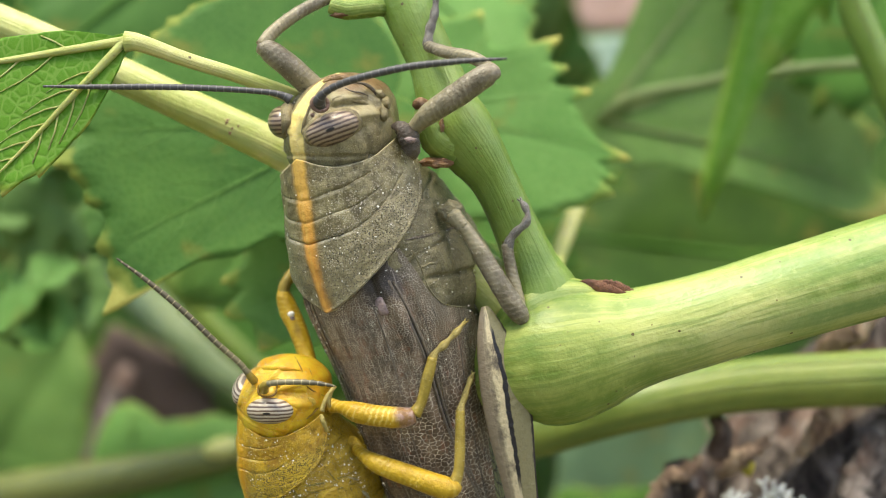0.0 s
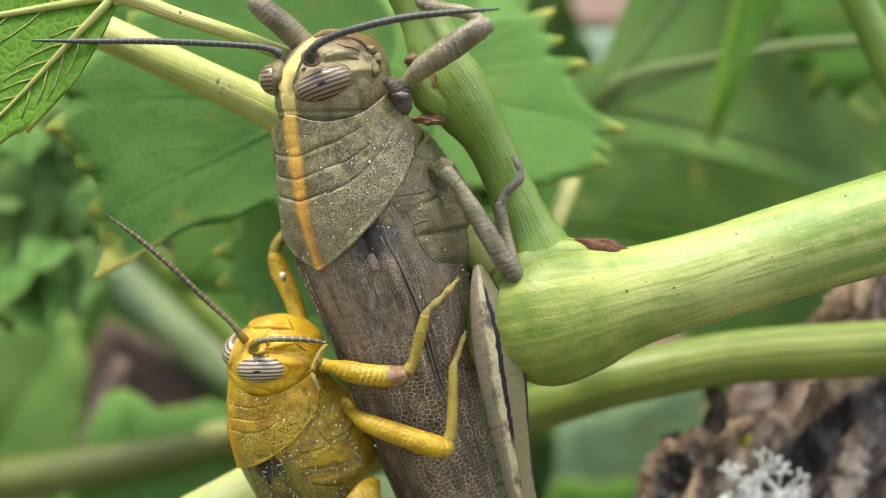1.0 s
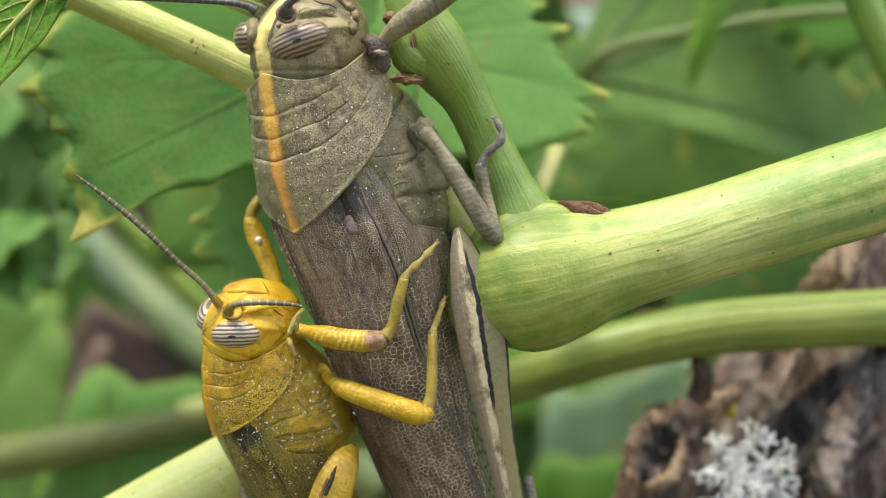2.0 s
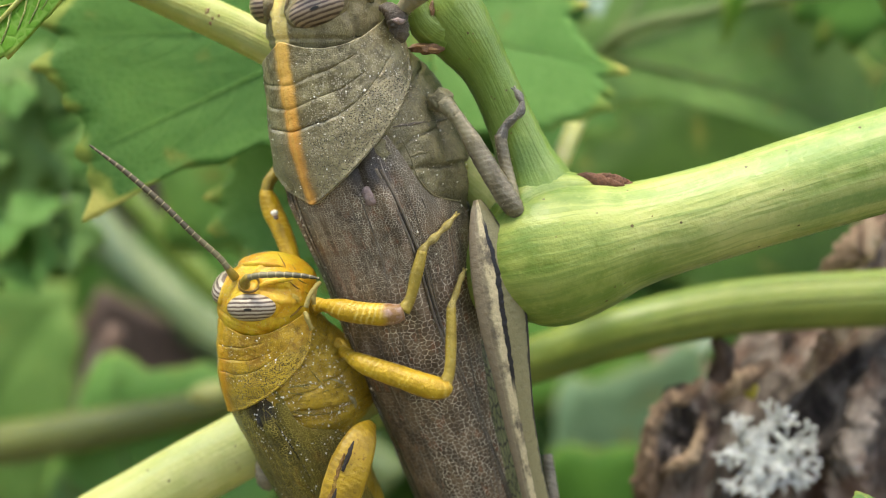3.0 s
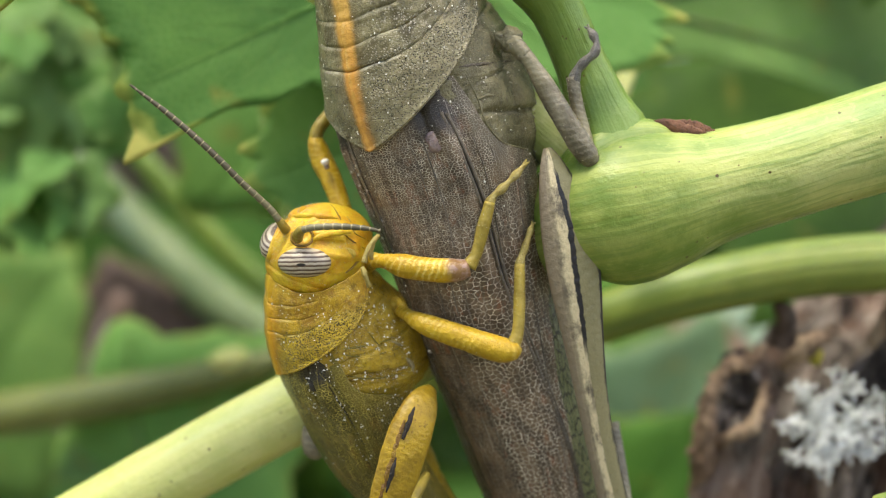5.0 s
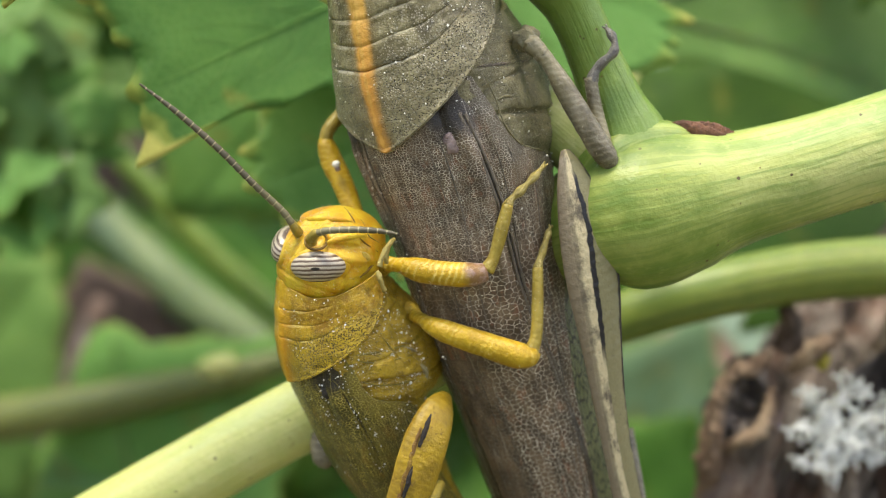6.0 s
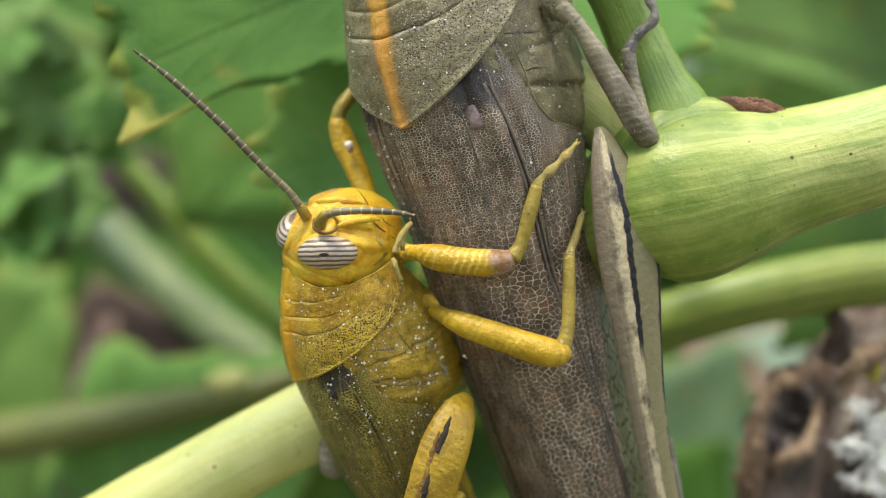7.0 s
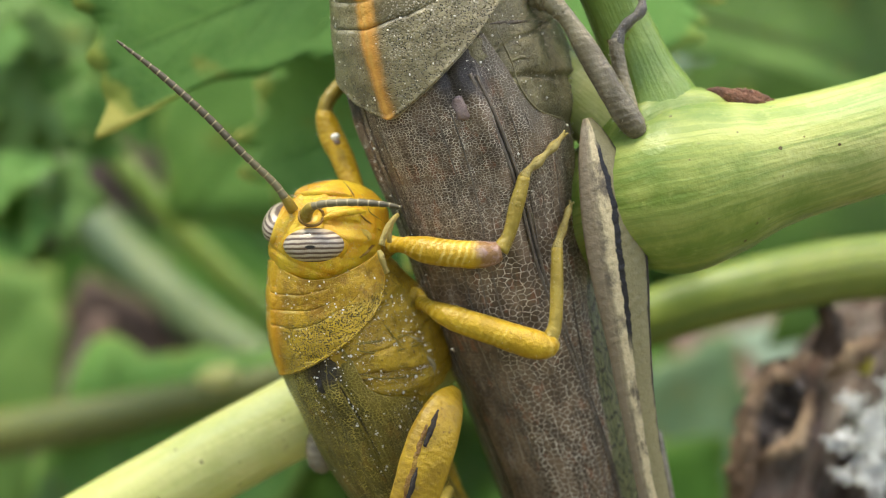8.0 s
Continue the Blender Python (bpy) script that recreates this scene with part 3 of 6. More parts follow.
M_BODY = chitin("yellow_flank", (0.33, 0.215, 0.013), (0.50, 0.335, 0.025), (0.11, 0.070, 0.010), 0.85, 2.4, 0.38)
M_PRONOTUM = pronotum_material("yellow_shield", (0.31, 0.165, 0.008), (0.53, 0.325, 0.015), (0.085, 0.058, 0.006), (0.62, 0.28, 0.010), 0.020, 0.030, (0.78, 0.60, 0.18), 1.0, 5.4, 0.0, 7.4, 0.015, 1.0, (0.52, 0.385, 0.028), 0.30, 0.13)
M_WING = wing_material("netted_olive_wing", (0.070, 0.057, 0.009), (0.145, 0.116, 0.016), (0.70, 0.57, 0.11), (0.20, 0.15, 0.018), 4.6, 4.2, 1.0, 0.35, 0.61, 0.735, 0.6, 0.9)
M_SKIN = chitin("pale_leg_skin", (0.30, 0.25, 0.12), (0.44, 0.39, 0.26), (0.16, 0.11, 0.05), 0.5, 2.0)
M_RUST = chitin("rusty_thigh_band", (0.14, 0.065, 0.008), (0.26, 0.155, 0.012), (0.07, 0.03, 0.008), 0.6, 2.0)
M_VEIN = chitin("olive_vein", (0.15, 0.118, 0.016), (0.27, 0.21, 0.03), (0.10, 0.08, 0.012), 0.3, 2.0)
M_LEG = leg_material("yellow_leg", (0.38, 0.235, 0.010), (0.52, 0.34, 0.02), (0.22, 0.12, 0.008), (0.70, 0.54, 0.13), 0.45, 0.28)
M_LEG_KNEE = leg_material("yellow_leg_violet_knee", (0.40, 0.245, 0.010), (0.54, 0.35, 0.02), (0.24, 0.13, 0.008), (0.78, 0.62, 0.20), 0.40, 0.45, 7.2)
M_HIND = leg_material("olive_yellow_thigh", (0.23, 0.145, 0.009), (0.36, 0.235, 0.014), (0.10, 0.052, 0.008), (0.52, 0.37, 0.05), 0.65, 0.16)
M_LEG_DULL = leg_material("olive_leg", (0.25, 0.185, 0.028), (0.36, 0.27, 0.045), (0.17, 0.11, 0.016), (0.5, 0.4, 0.1), 0.35, 0.08)
M_TARSUS = chitin("dull_olive_foot", (0.30, 0.23, 0.05), (0.42, 0.34, 0.11), (0.12, 0.08, 0.03), 0.7, 1.5)
M_EYE = eye_material("striped_white_eye", (0.60, 0.53, 0.41), (0.05, 0.034, 0.022))
M_FEELER = feeler_material("olive_feeler", (0.050, 0.042, 0.024), (0.34, 0.29, 0.16), 0.75, (0.15, 0.13, 0.065))
F_VEIN = chitin("grey_brown_vein", (0.085, 0.066, 0.046), (0.19, 0.16, 0.12), (0.04, 0.03, 0.02), 0.4, 2.0)
GROOVE = chitin("dark_groove", (0.028, 0.022, 0.018), (0.05, 0.04, 0.03), (0.02, 0.015, 0.01), 0.3, 2.0)
F_RIM = chitin("pale_grey_rim", (0.36, 0.33, 0.24), (0.46, 0.42, 0.32), (0.15, 0.13, 0.09), 0.5, 2.0)
M_RIM = chitin("pale_yellow_rim", (0.52, 0.36, 0.04), (0.66, 0.48, 0.10), (0.2, 0.13, 0.02), 0.4, 2.0)
PINK = chitin("pinkish_wing_knob", (0.22, 0.155, 0.14), (0.36, 0.27, 0.25), (0.08, 0.05, 0.04), 0.5, 2.0)
BLACK = chitin("black_mark", (0.012, 0.009, 0.008), (0.022, 0.016, 0.012), (0.008, 0.006, 0.005), 0.3, 2.0, 0.7)
HAIR = Nodes("pale_hair").done((0.55, 0.48, 0.34), 0.6)
DUST = Nodes("white_dust").done((0.80, 0.76, 0.66), 0.8)
RED_BUD = chitin("dry_red_scale", (0.075, 0.026, 0.012), (0.16, 0.065, 0.03), (0.025, 0.011, 0.007), 0.6, 1.2, 0.6)
SCAR = chitin("brown_scar", (0.11, 0.05, 0.02), (0.30, 0.17, 0.075), (0.05, 0.025, 0.012), 0.5, 1.4)


def bark_material(name, stops, brown, share):
    n = Nodes(name)
    p = n.mm()
    f = n.noise(n.mm((0.5, 0.5, 0.16)), 0.6, 6, 0.72, 0.8)
    c = n.ramp(f, (0.33, stops[0]), (0.45, stops[1]), (0.56, stops[2]), (0.70, stops[3]))
    c = n.mix(n.calc("MULTIPLY", n.step(n.noise(p, 0.10, 4), 0.48, 0.60), share), c, brown)
    h = n.calc("ADD", f, n.calc("MULTIPLY", n.noise(p, 1.4, 5), 0.4))
    return n.done(c, 0.85, h, 1.4, spec=0.2)


BARK = bark_material("grey_bark", ((0.010, 0.008, 0.007), (0.055, 0.044, 0.037), (0.20, 0.165, 0.14), (0.46, 0.40, 0.35)), (0.19, 0.105, 0.07), 0.45)
BARK_PALE = bark_material("torn_wood", ((0.06, 0.04, 0.027), (0.22, 0.15, 0.10), (0.40, 0.29, 0.19), (0.58, 0.47, 0.33)), (0.15, 0.09, 0.06), 0.4)
LICHEN = chitin("white_lichen", (0.55, 0.58, 0.55), (0.80, 0.82, 0.79), (0.16, 0.17, 0.16), 0.6, 1.2, 0.85)
YELLOW_LICHEN = chitin("yellow_lichen", (0.30, 0.26, 0.02), (0.42, 0.36, 0.03), (0.2, 0.16, 0.02), 0.3, 1.2, 0.85)


def soil_material():
    n = Nodes("soil_and_weeds")
    p = n.mm()
    c = n.mix(n.step(n.noise(p, 0.02, 6, 0.65), 0.42, 0.58), (0.16, 0.105, 0.07), (0.09, 0.15, 0.05))
    c = n.mix(n.calc("MULTIPLY", n.noise(p, 0.3, 4), 0.5), c, (0.24, 0.18, 0.13))
    return n.done(c, 0.9, n.noise(p, 0.15, 6), 12.0, spec=0.2)


SOIL = soil_material()
LEAF_TEAL = leaf_material("leaf_bluish", (0.13, 0.24, 0.12), (0.20, 0.32, 0.19), (0.3, 0.4, 0.3))
LEAF_DRY = leaf_material("leaf_dry", (0.30, 0.19, 0.15), (0.42, 0.30, 0.25), (0.45, 0.36, 0.3))
LEAF_GLAUCOUS = leaf_material("leaf_glaucous", (0.30, 0.42, 0.30), (0.40, 0.52, 0.42), (0.45, 0.55, 0.45))
LEAF_VEIN = leaf_material("leaf_dull_vein", (0.20, 0.27, 0.10), (0.27, 0.34, 0.15), (0.3, 0.36, 0.16))
LEAF_BROWN = leaf_material("leaf_dead", (0.10, 0.072, 0.06), (0.17, 0.125, 0.105), (0.2, 0.16, 0.13))
HEDGE = leaf_material("far_green", (0.09, 0.20, 0.04), (0.17, 0.30, 0.09), (0.2, 0.32, 0.1))

# ---------------------------------------------------------------- setting
def ground():
    bm = bmesh.new()
    bmesh.ops.create_grid(bm, x_segments=60, y_segments=60, size=1.0)
    for v in bm.verts:
        r = v.co.length
        k = 1500 + 120000 * max(0.0, r - 0.4) ** 3
        v.co = Vector((v.co.x * k, v.co.y * k + 300, -800 + 25 * noise.noise(v.co * 9)))
    for f in bm.faces:
        f.smooth = True
    ob = to_object("ground", bm, SOIL, WORLD)
    tagged(ob, "brown vineyard soil with patches of weeds", "ground", kind="structure")


def far_row():
    """The next vine row, far out of focus."""
    rows, uvs = [], []
    for i in range(41):
        row, uv = [], []
        for j in range(81):
            x, z = -1600 + 40 * j, -800 + 45 * i
            y = 900 + 160 * noise.noise(Vector((x, z, 0)) * 0.006) + 90 * noise.noise(Vector((x, z, 5)) * 0.02)
            row.append((x, y, z))
            uv.append((0.2, 0.0))
        rows.append(row)
        uvs.append(uv)
    ob = to_object("backdrop", grid_mesh(rows, uvs), HEDGE, WORLD, 40.0)
    tagged(ob, "far leafy green vine row out of focus", "vine row", kind="structure")


ground()
far_row()


# ---------------------------------------------------------------- leaves
LOBES = ((0, 1.0, 40), (54, 0.86, 38), (-54, 0.86, 38), (112, 0.62, 42), (-112, 0.62, 42))


def leaf_radius(g, teeth, key, deep, outline=None, tooth=1.0):
    """Outline of a vine leaf: distance from the stalk at g degrees from the tip."""
    if outline:
        r = lerp_table(outline, g)[0]
    else:
        r = 0.0
        for k, (a, length, w) in enumerate(LOBES):
            d = abs((g - a + 180) % 360 - 180) / w
            r = max(r, length * (1 + 0.1 * (hsh(key, k) - 0.5) * (k > 0)) * (1 - deep * min(1.0, d) ** 1.2))
        r = max(r, 0.40)
        back = 180 - abs(g)
        r *= smooth(2, 30, back) * 0.85 + 0.15
    if not teeth:
        return r * 0.95
    t = (g / 360 * teeth + 0.5 + 0.12 * math.sin(g * 0.21 + key)) % 1.0
    t2 = (g / 360 * teeth * 2.6 + 0.3) % 1.0
    saw = (1 - abs(2 * t - 1)) ** 1.5
    return r * (0.91 + 0.06 * (1 - tooth) + tooth * (0.10 * saw * (0.4 + 1.2 * hsh(key, int(g / 360 * teeth + 50.5))) + 0.03 * abs(2 * t2 - 1)))


def leaf_height(x, y, L, shape, key, lobes):
    """The blade's relief in mm."""
    fold, curl, ruffle = shape
    q = Vector((x / L, y / L, key * 3.1))
    z = fold * abs(x) - curl * (x * x * 0.6 + max(0.0, y) ** 2) / L
    z += ruffle * L * min(1.0, 2 * math.hypot(x, y) / L) * (0.10 * noise.noise(q * 1.6) + 0.022 * noise.noise(q * 5.0))
    for a, length, _ in lobes:
        g = radians(a)
        along, off = x * math.sin(g) + y * math.cos(g), x * math.cos(g) - y * math.sin(g)
        if 0 < along < length * L:
            z -= 0.0035 * L * math.exp(-(off / (0.035 * L)) ** 2)
    return z


def leaf(base, tip, face, label, blade_mat, vein_mat, key=0, wide=1.0, deep=0.42, shape=(0.15, 0.2, 1.0), teeth=30, fine=True,
         group="vine leaves", stalk=None, vein_width=1.0, outline=None, lobes=LOBES, tooth=1.0, stalk_mat=None):
    """A vine leaf from its stalk end to the tip of its middle lobe, its upper side towards 'face'."""
    b, t = Vector(base), Vector(tip)
    L = (t - b).length
    ey = (t - b).normalized()
    f = Vector(face)
    ez = (f - ey * f.dot(ey)).normalized()
    ex = ey.cross(ez)
    turn = Matrix((ex, ey, ez)).transposed()
    th = thing("vine_leaf", base, label, "leaf", group, turn=turn)
    to_world = Matrix.Translation(b) @ turn.to_4x4()
    n, rings = (teeth * 9, 12) if fine else (teeth * 5, 5)
    rows, uvs = [], []
    # how far each place of the margin stands out beyond the margin round it
    margin = [leaf_radius(max(-179.0, min(179.0, -180 + 360 * j / n)), teeth, key, deep, outline, tooth) for j in range(n + 1)]
    span = max(2, int(n * 9 / 360))
    point_of = [margin[j] / (sum(margin[(j + q) % n] for q in range(-span, span + 1)) / (2 * span + 1)) if fine else 1.0 for j in range(n + 1)]
    for i in range(rings + 1):
        k = (i / rings) ** 0.85
        row, uv = [], []
        for j in range(n + 1):
            g = max(-179.0, min(179.0, -180 + 360 * j / n))
            full = leaf_radius(g, teeth, key, deep, outline, tooth)
            soft = leaf_radius(g, 0, key, deep, outline)
            r = (soft * k if k < 0.8 else soft * 0.8 + (full - soft * 0.8) * (k - 0.8) / 0.2) * L + 0.001 * L
            x, y = r * math.sin(radians(g)) * wide, r * math.cos(radians(g))
            row.append(to_world @ Vector((x, y, leaf_height(x, y, L, shape, key, lobes))))
            uv.append((k * (1 + (point_of[j] - 1) * smooth(0.8, 1.0, k)), g / 360))
        rows.append(row)
        uvs.append(uv)
    part("blade", grid_mesh(rows, uvs), blade_mat, th, thick=0.25)
    for a, length_k, _ in lobes:
        g = radians(a)
        dirn = Vector((math.sin(g) * wide, math.cos(g), 0))
        pts = []
        for i in range(9):
            d = 0.94 * length_k * L * i / 8
            x, y = dirn.x * d, dirn.y * d
            z = leaf_height(x, y, L, shape, key, lobes) + 0.006 * L
            pts.append((*(to_world @ Vector((x, y, z))), L * vein_width * (0.017 * (1 - i / 8) + 0.003)))
        vein = part("vein", tube(pts, 8, L / 14), vein_mat, th)
        if fine:
            for i in range(2, 8):
                for s in (-1, 1):
                    d0 = length_k * L * (i - 0.4 * (s > 0)) / 8.5
                    g2 = g + s * radians(42)
                    l2 = 0.34 * L * (1 - abs(i - 3.5) / 9) * length_k
                    pp = []
                    for q in range(6):
                        x = (dirn.x * d0) + math.sin(g2 - s * 0.06 * q) * wide * l2 * q / 5
                        y = (dirn.y * d0) + math.cos(g2 - s * 0.06 * q) * l2 * q / 5
                        if q and math.hypot(x / wide, y) > 0.86 * L * leaf_radius(math.degrees(math.atan2(x / wide, y)), 0, key, deep, outline):
                            break
                        z = leaf_height(x, y, L, shape, key, lobes) + 0.002 * L
                        pp.append((*(to_world @ Vector((x, y, z))), L * vein_width * (0.0032 * (1 - q / 5) + 0.0012)))
                    if len(pp) > 2:
                        part("side_vein", tube(pp, 5, L / 14), vein_mat, vein)
    if stalk:
        part("stalk", tube(stalk, 12, 1.0), stalk_mat or STEM_YELLOW, th, "thin yellow-green leaf stalk")
    return th


# leaf close beside the female's feeler, seen against the light
leaf((-29.46, 112.00, 19.24), (-59.44, 114.00, 12.86), (0.05, -1.0, 0.25), "fresh green vine leaf with pale veins and chewed edge", LEAF_CLOSE, STEM_YELLOW,
     key=3, deep=0.55, shape=(0.02, 0.05, 0.25), teeth=44, vein_width=0.75,
     outline=[(-180, 0.03), (-85, 0.03), (-68, 0.07), (-59, 0.22), (-47, 0.50), (-38, 0.62), (-25, 0.72), (0, 1.0), (8, 0.75), (15, 0.42), (20, 0.30), (30, 0.10), (45, 0.04), (180, 0.03)],
     lobes=((5, 0.95, 40), (-36, 0.62, 40)),
     stalk=[(*(-29.46, 112.00, 19.24), 1.0), (*(-28.52, 112.00, 19.24), 0.85), (*(-24.12, 113.50, 17.80), 0.72), (*(-19.59, 115.00, 16.52), 0.7), (*(-15.00, 117.00, 14.95), 0.8), (*(-10.25, 119.00, 13.14), 0.9)])
# large leaf behind the feelers
SWAYING = leaf((-9.16, 146.00, 16.13), (-35.75, 131.00, -5.64), (0.15, -1.0, 0.30), "large green vine leaf with yellowish serrated margin", LEAF_DEEP, LEAF_FRESH,
     key=7, shape=(0.05, 0.02, 0.25), teeth=60, vein_width=0.24,
     outline=[(-180, 0.12), (-100, 0.3), (-60, 0.42), (-30, 0.48), (-14.7, 0.54), (-11, 0.61), (-9.5, 0.67), (-5.2, 0.72), (-3.6, 0.78), (-2.6, 0.86), (-1.2, 1.04), (-0.2, 1.06), (2.0, 1.02), (6.5, 0.965), (9.8, 0.99),
              (13, 0.93), (17, 0.925), (21, 0.95), (25, 0.96), (27.2, 1.02), (30, 0.95), (33.5, 0.925), (37, 0.985), (40, 0.90), (48, 0.80), (90, 0.6), (150, 0.3), (180, 0.12)],
     lobes=((9, 0.92, 40), (33, 0.85, 40), (-12, 0.5, 40)), tooth=0.22)
leaf((-6.71, 152.00, 0.64), (-25.91, 145.00, -7.91), (0.2, -1.0, 0.4), "dark green serrated vine leaf in shade", LEAF_FRESH, LEAF_FRESH,
     key=11, wide=1.05, deep=0.34, shape=(0.1, 0.05, 0.6), teeth=28, vein_width=0.5)
# leaf behind the upright side shoot
leaf((-3.94, 156.00, 18.33), (22.89, 150.00, 11.44), (-0.05, -1.0, 0.25), "bright green vine leaf with sharp yellow-tipped teeth", LEAF_FRESH, LEAF_PALE,
     key=5, wide=0.86, shape=(0.03, 0.02, 0.25), teeth=56, vein_width=0.24, tooth=0.15,
     outline=[(-180, 0.1), (-120, 0.4), (-95, 0.52), (-78, 0.61), (-74.5, 0.67), (-70, 0.60), (-56, 0.54), (-49, 0.68), (-45, 0.82), (-42, 0.76), (-37, 0.71), (-33, 0.78), (-30, 0.72), (-26, 0.70), (-22, 0.86), (-19, 0.77),
              (-13, 0.79), (-4, 0.88), (-0.5, 1.04), (2, 0.97), (5.2, 0.95), (7.7, 1.03), (9.5, 0.97), (11.5, 1.03), (16, 0.99), (23, 0.91), (33, 0.83), (50, 0.7), (90, 0.6), (150, 0.3), (180, 0.1)],
     lobes=((0, 0.93, 40), (-44, 0.72, 40), (-22, 0.7, 40), (30, 0.75, 40)))
leaf((26.02, 200.00, 21.25), (86.14, 215.00, 9.16), (0.0, -1.0, 0.35), "broad green vine leaf out of focus with pale veins", LEAF_SOFT, LEAF_VEIN,
     key=13, wide=1.1, deep=0.35, shape=(0.06, 0.1, 0.6), teeth=26, vein_width=0.3,
     outline=[(-180, 0.1), (-100, 0.1), (-80, 0.2), (-74, 0.65), (-56, 0.90), (-28, 0.80), (0, 1.0), (4, 0.92), (8, 0.55), (14, 0.30), (30, 0.18), (80, 0.12), (180, 0.1)], lobes=((-2, 0.95, 40), (-30, 0.75, 40), (-58, 0.8, 40)),
     stalk=[(*(25.89, 199.00, 21.14), 0.9), (*(28.53, 196.00, 23.21), 1.2), (*(32.89, 192.00, 24.80), 1.1), (*(39.68, 188.00, 25.61), 0.95), (*(44.05, 186.00, 26.38), 0.85), (*(55.03, 182.00, 27.34), 0.9), (*(65.37, 180.00, 27.72), 0.9)], stalk_mat=LEAF_VEIN)
HANGING = leaf((25.13, 80.64, 29.10), (17.13, 75.60, 2.37), (0.35, -1.0, 0.1), "narrow hanging vine leaf with yellow tip", LEAF_CLOSE, LEAF_FRESH,
     key=17, shape=(0.12, 0.03, 0.3), teeth=40, vein_width=0.5, fine=False, group="",
     outline=[(-180, 0.1), (-90, 0.3), (-40, 0.35), (-16, 0.50), (-10, 0.58), (-6, 0.66), (-3, 0.80), (-1.0, 1.03), (1.0, 1.05), (2.6, 0.84), (5, 0.64), (9, 0.52), (20, 0.4), (60, 0.4), (120, 0.2), (180, 0.1)],
     lobes=((0, 0.98, 40), (-20, 0.6, 40), (20, 0.5, 40)))
leaf((74.45, 205.00, 46.15), (62.34, 200.00, 23.50), (-0.1, -1.0, 0.3), "dark green vine leaf in shade", LEAF_MID, LEAF_MID, key=19, wide=1.1, deep=0.3, shape=(0.1, 0.1, 0.8), fine=False)
leaf((-7.27, 185.00, 43.38), (-14.21, 165.00, 19.38), (0.1, -1.0, 0.55), "sunlit yellow-green vine leaf out of focus", LEAF_FRESH, LEAF_FRESH, key=23, wide=1.0, deep=0.3, fine=False)
leaf((-40.37, 190.00, 46.33), (-30.67, 180.00, 19.46), (0.1, -1.0, 0.2), "dark green vine leaf in shade", LEAF_SHADED, LEAF_MID, key=29, wide=1.3, deep=0.3, fine=False)
leaf((-120.50, 320.00, -54.86), (-95.35, 310.00, -17.91), (0.2, -1.0, 0.6), "soft green weed leaf out of focus", LEAF_SOFT, LEAF_SOFT, key=31, wide=1.3, deep=0.45, fine=False, teeth=24)
leaf((-75.20, 215.00, 0.70), (-62.32, 205.00, 17.74), (0.1, -1.0, 0.4), "pale green leaf out of focus", LEAF_PALE, LEAF_PALE, key=37, wide=0.7, deep=0.4, fine=False, teeth=12)
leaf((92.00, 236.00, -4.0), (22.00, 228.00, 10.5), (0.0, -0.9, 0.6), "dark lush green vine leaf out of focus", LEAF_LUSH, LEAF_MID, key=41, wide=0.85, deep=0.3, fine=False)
leaf((45.38, 116.00, -37.66), (32.76, 114.00, -33.37), (0.0, -0.8, 0.9), "small fresh leaf beside the trunk", LEAF_PALE, STEM_YELLOW, key=43, wide=0.42, deep=0.35, teeth=20)
leaf((45.00, 290.00, -68.93), (59.07, 285.00, -32.64), (0.0, -1.0, 0.6), "pale blue-green leaf out of focus", LEAF_TEAL, LEAF_TEAL, key=47, wide=0.8, deep=0.35, fine=False, teeth=12)
leaf((89.07, 330.00, -51.44), (56.40, 320.00, -25.43), (0.0, -1.0, 0.5), "dry pinkish-brown leaf out of focus", LEAF_DRY, LEAF_DRY, key=48, wide=0.9, deep=0.3, fine=False, teeth=12)
leaf((33.22, 260.00, -75.01), (46.11, 250.00, -49.25), (0.0, -0.8, 0.9), "fresh green leaf out of focus", LEAF_MID, LEAF_MID, key=49, wide=0.9, deep=0.3, fine=False, teeth=12)
leaf((51.20, 320.00, -66.21), (32.46, 310.00, -48.85), (0.0, -1.0, 0.5), "dry pinkish-brown leaf out of focus", LEAF_DRY, LEAF_DRY, key=52, wide=0.8, deep=0.3, fine=False, teeth=12)
leaf((-19.07, 225.00, 21.59), (-48.34, 215.00, -8.61), (0.1, -1.0, 0.4), "green vine leaf out of focus", LEAF_FRESH, LEAF_FRESH, key=54, wide=0.9, deep=0.3, fine=False, teeth=14)
for k, (p, q) in enumerate((((-80.07, 330.00, -51.09), (-88.13, 322.00, -20.70)), ((-103.20, 350.00, 1.72), (-115.33, 345.00, 22.49)), ((-45.23, 340.00, -65.63), (-59.34, 335.00, -53.10)), ((-86.04, 350.00, -0.40), (-91.13, 345.00, 16.93)))):
    leaf(p, q, (0.1, -1.0, 0.4), "dead brown leaf far out of focus", LEAF_BROWN, LEAF_BROWN, key=70 + k, wide=0.9, deep=0.3, fine=False, teeth=12)
leaf((57.39, 335.00, 42.49), (41.98, 325.00, 57.95), (0.0, -0.8, 0.8), "pale blue-green leaf out of focus", LEAF_GLAUCOUS, LEAF_GLAUCOUS, key=50, wide=1.0, deep=0.25, fine=False, teeth=12)
leaf((56.61, 360.00, 79.36), (40.30, 350.00, 65.69), (0.0, -0.8, 0.8), "dry pinkish-brown leaf out of focus", LEAF_DRY, LEAF_DRY, key=51, wide=1.0, deep=0.25, fine=False, teeth=12)
leaf((-55.53, 230.00, -61.12), (-30.36, 215.00, -32.32), (0.0, -1.0, 0.4), "soft green leaf out of focus", LEAF_FRESH, LEAF_PALE, key=53, wide=0.9, deep=0.35, fine=False, teeth=12)


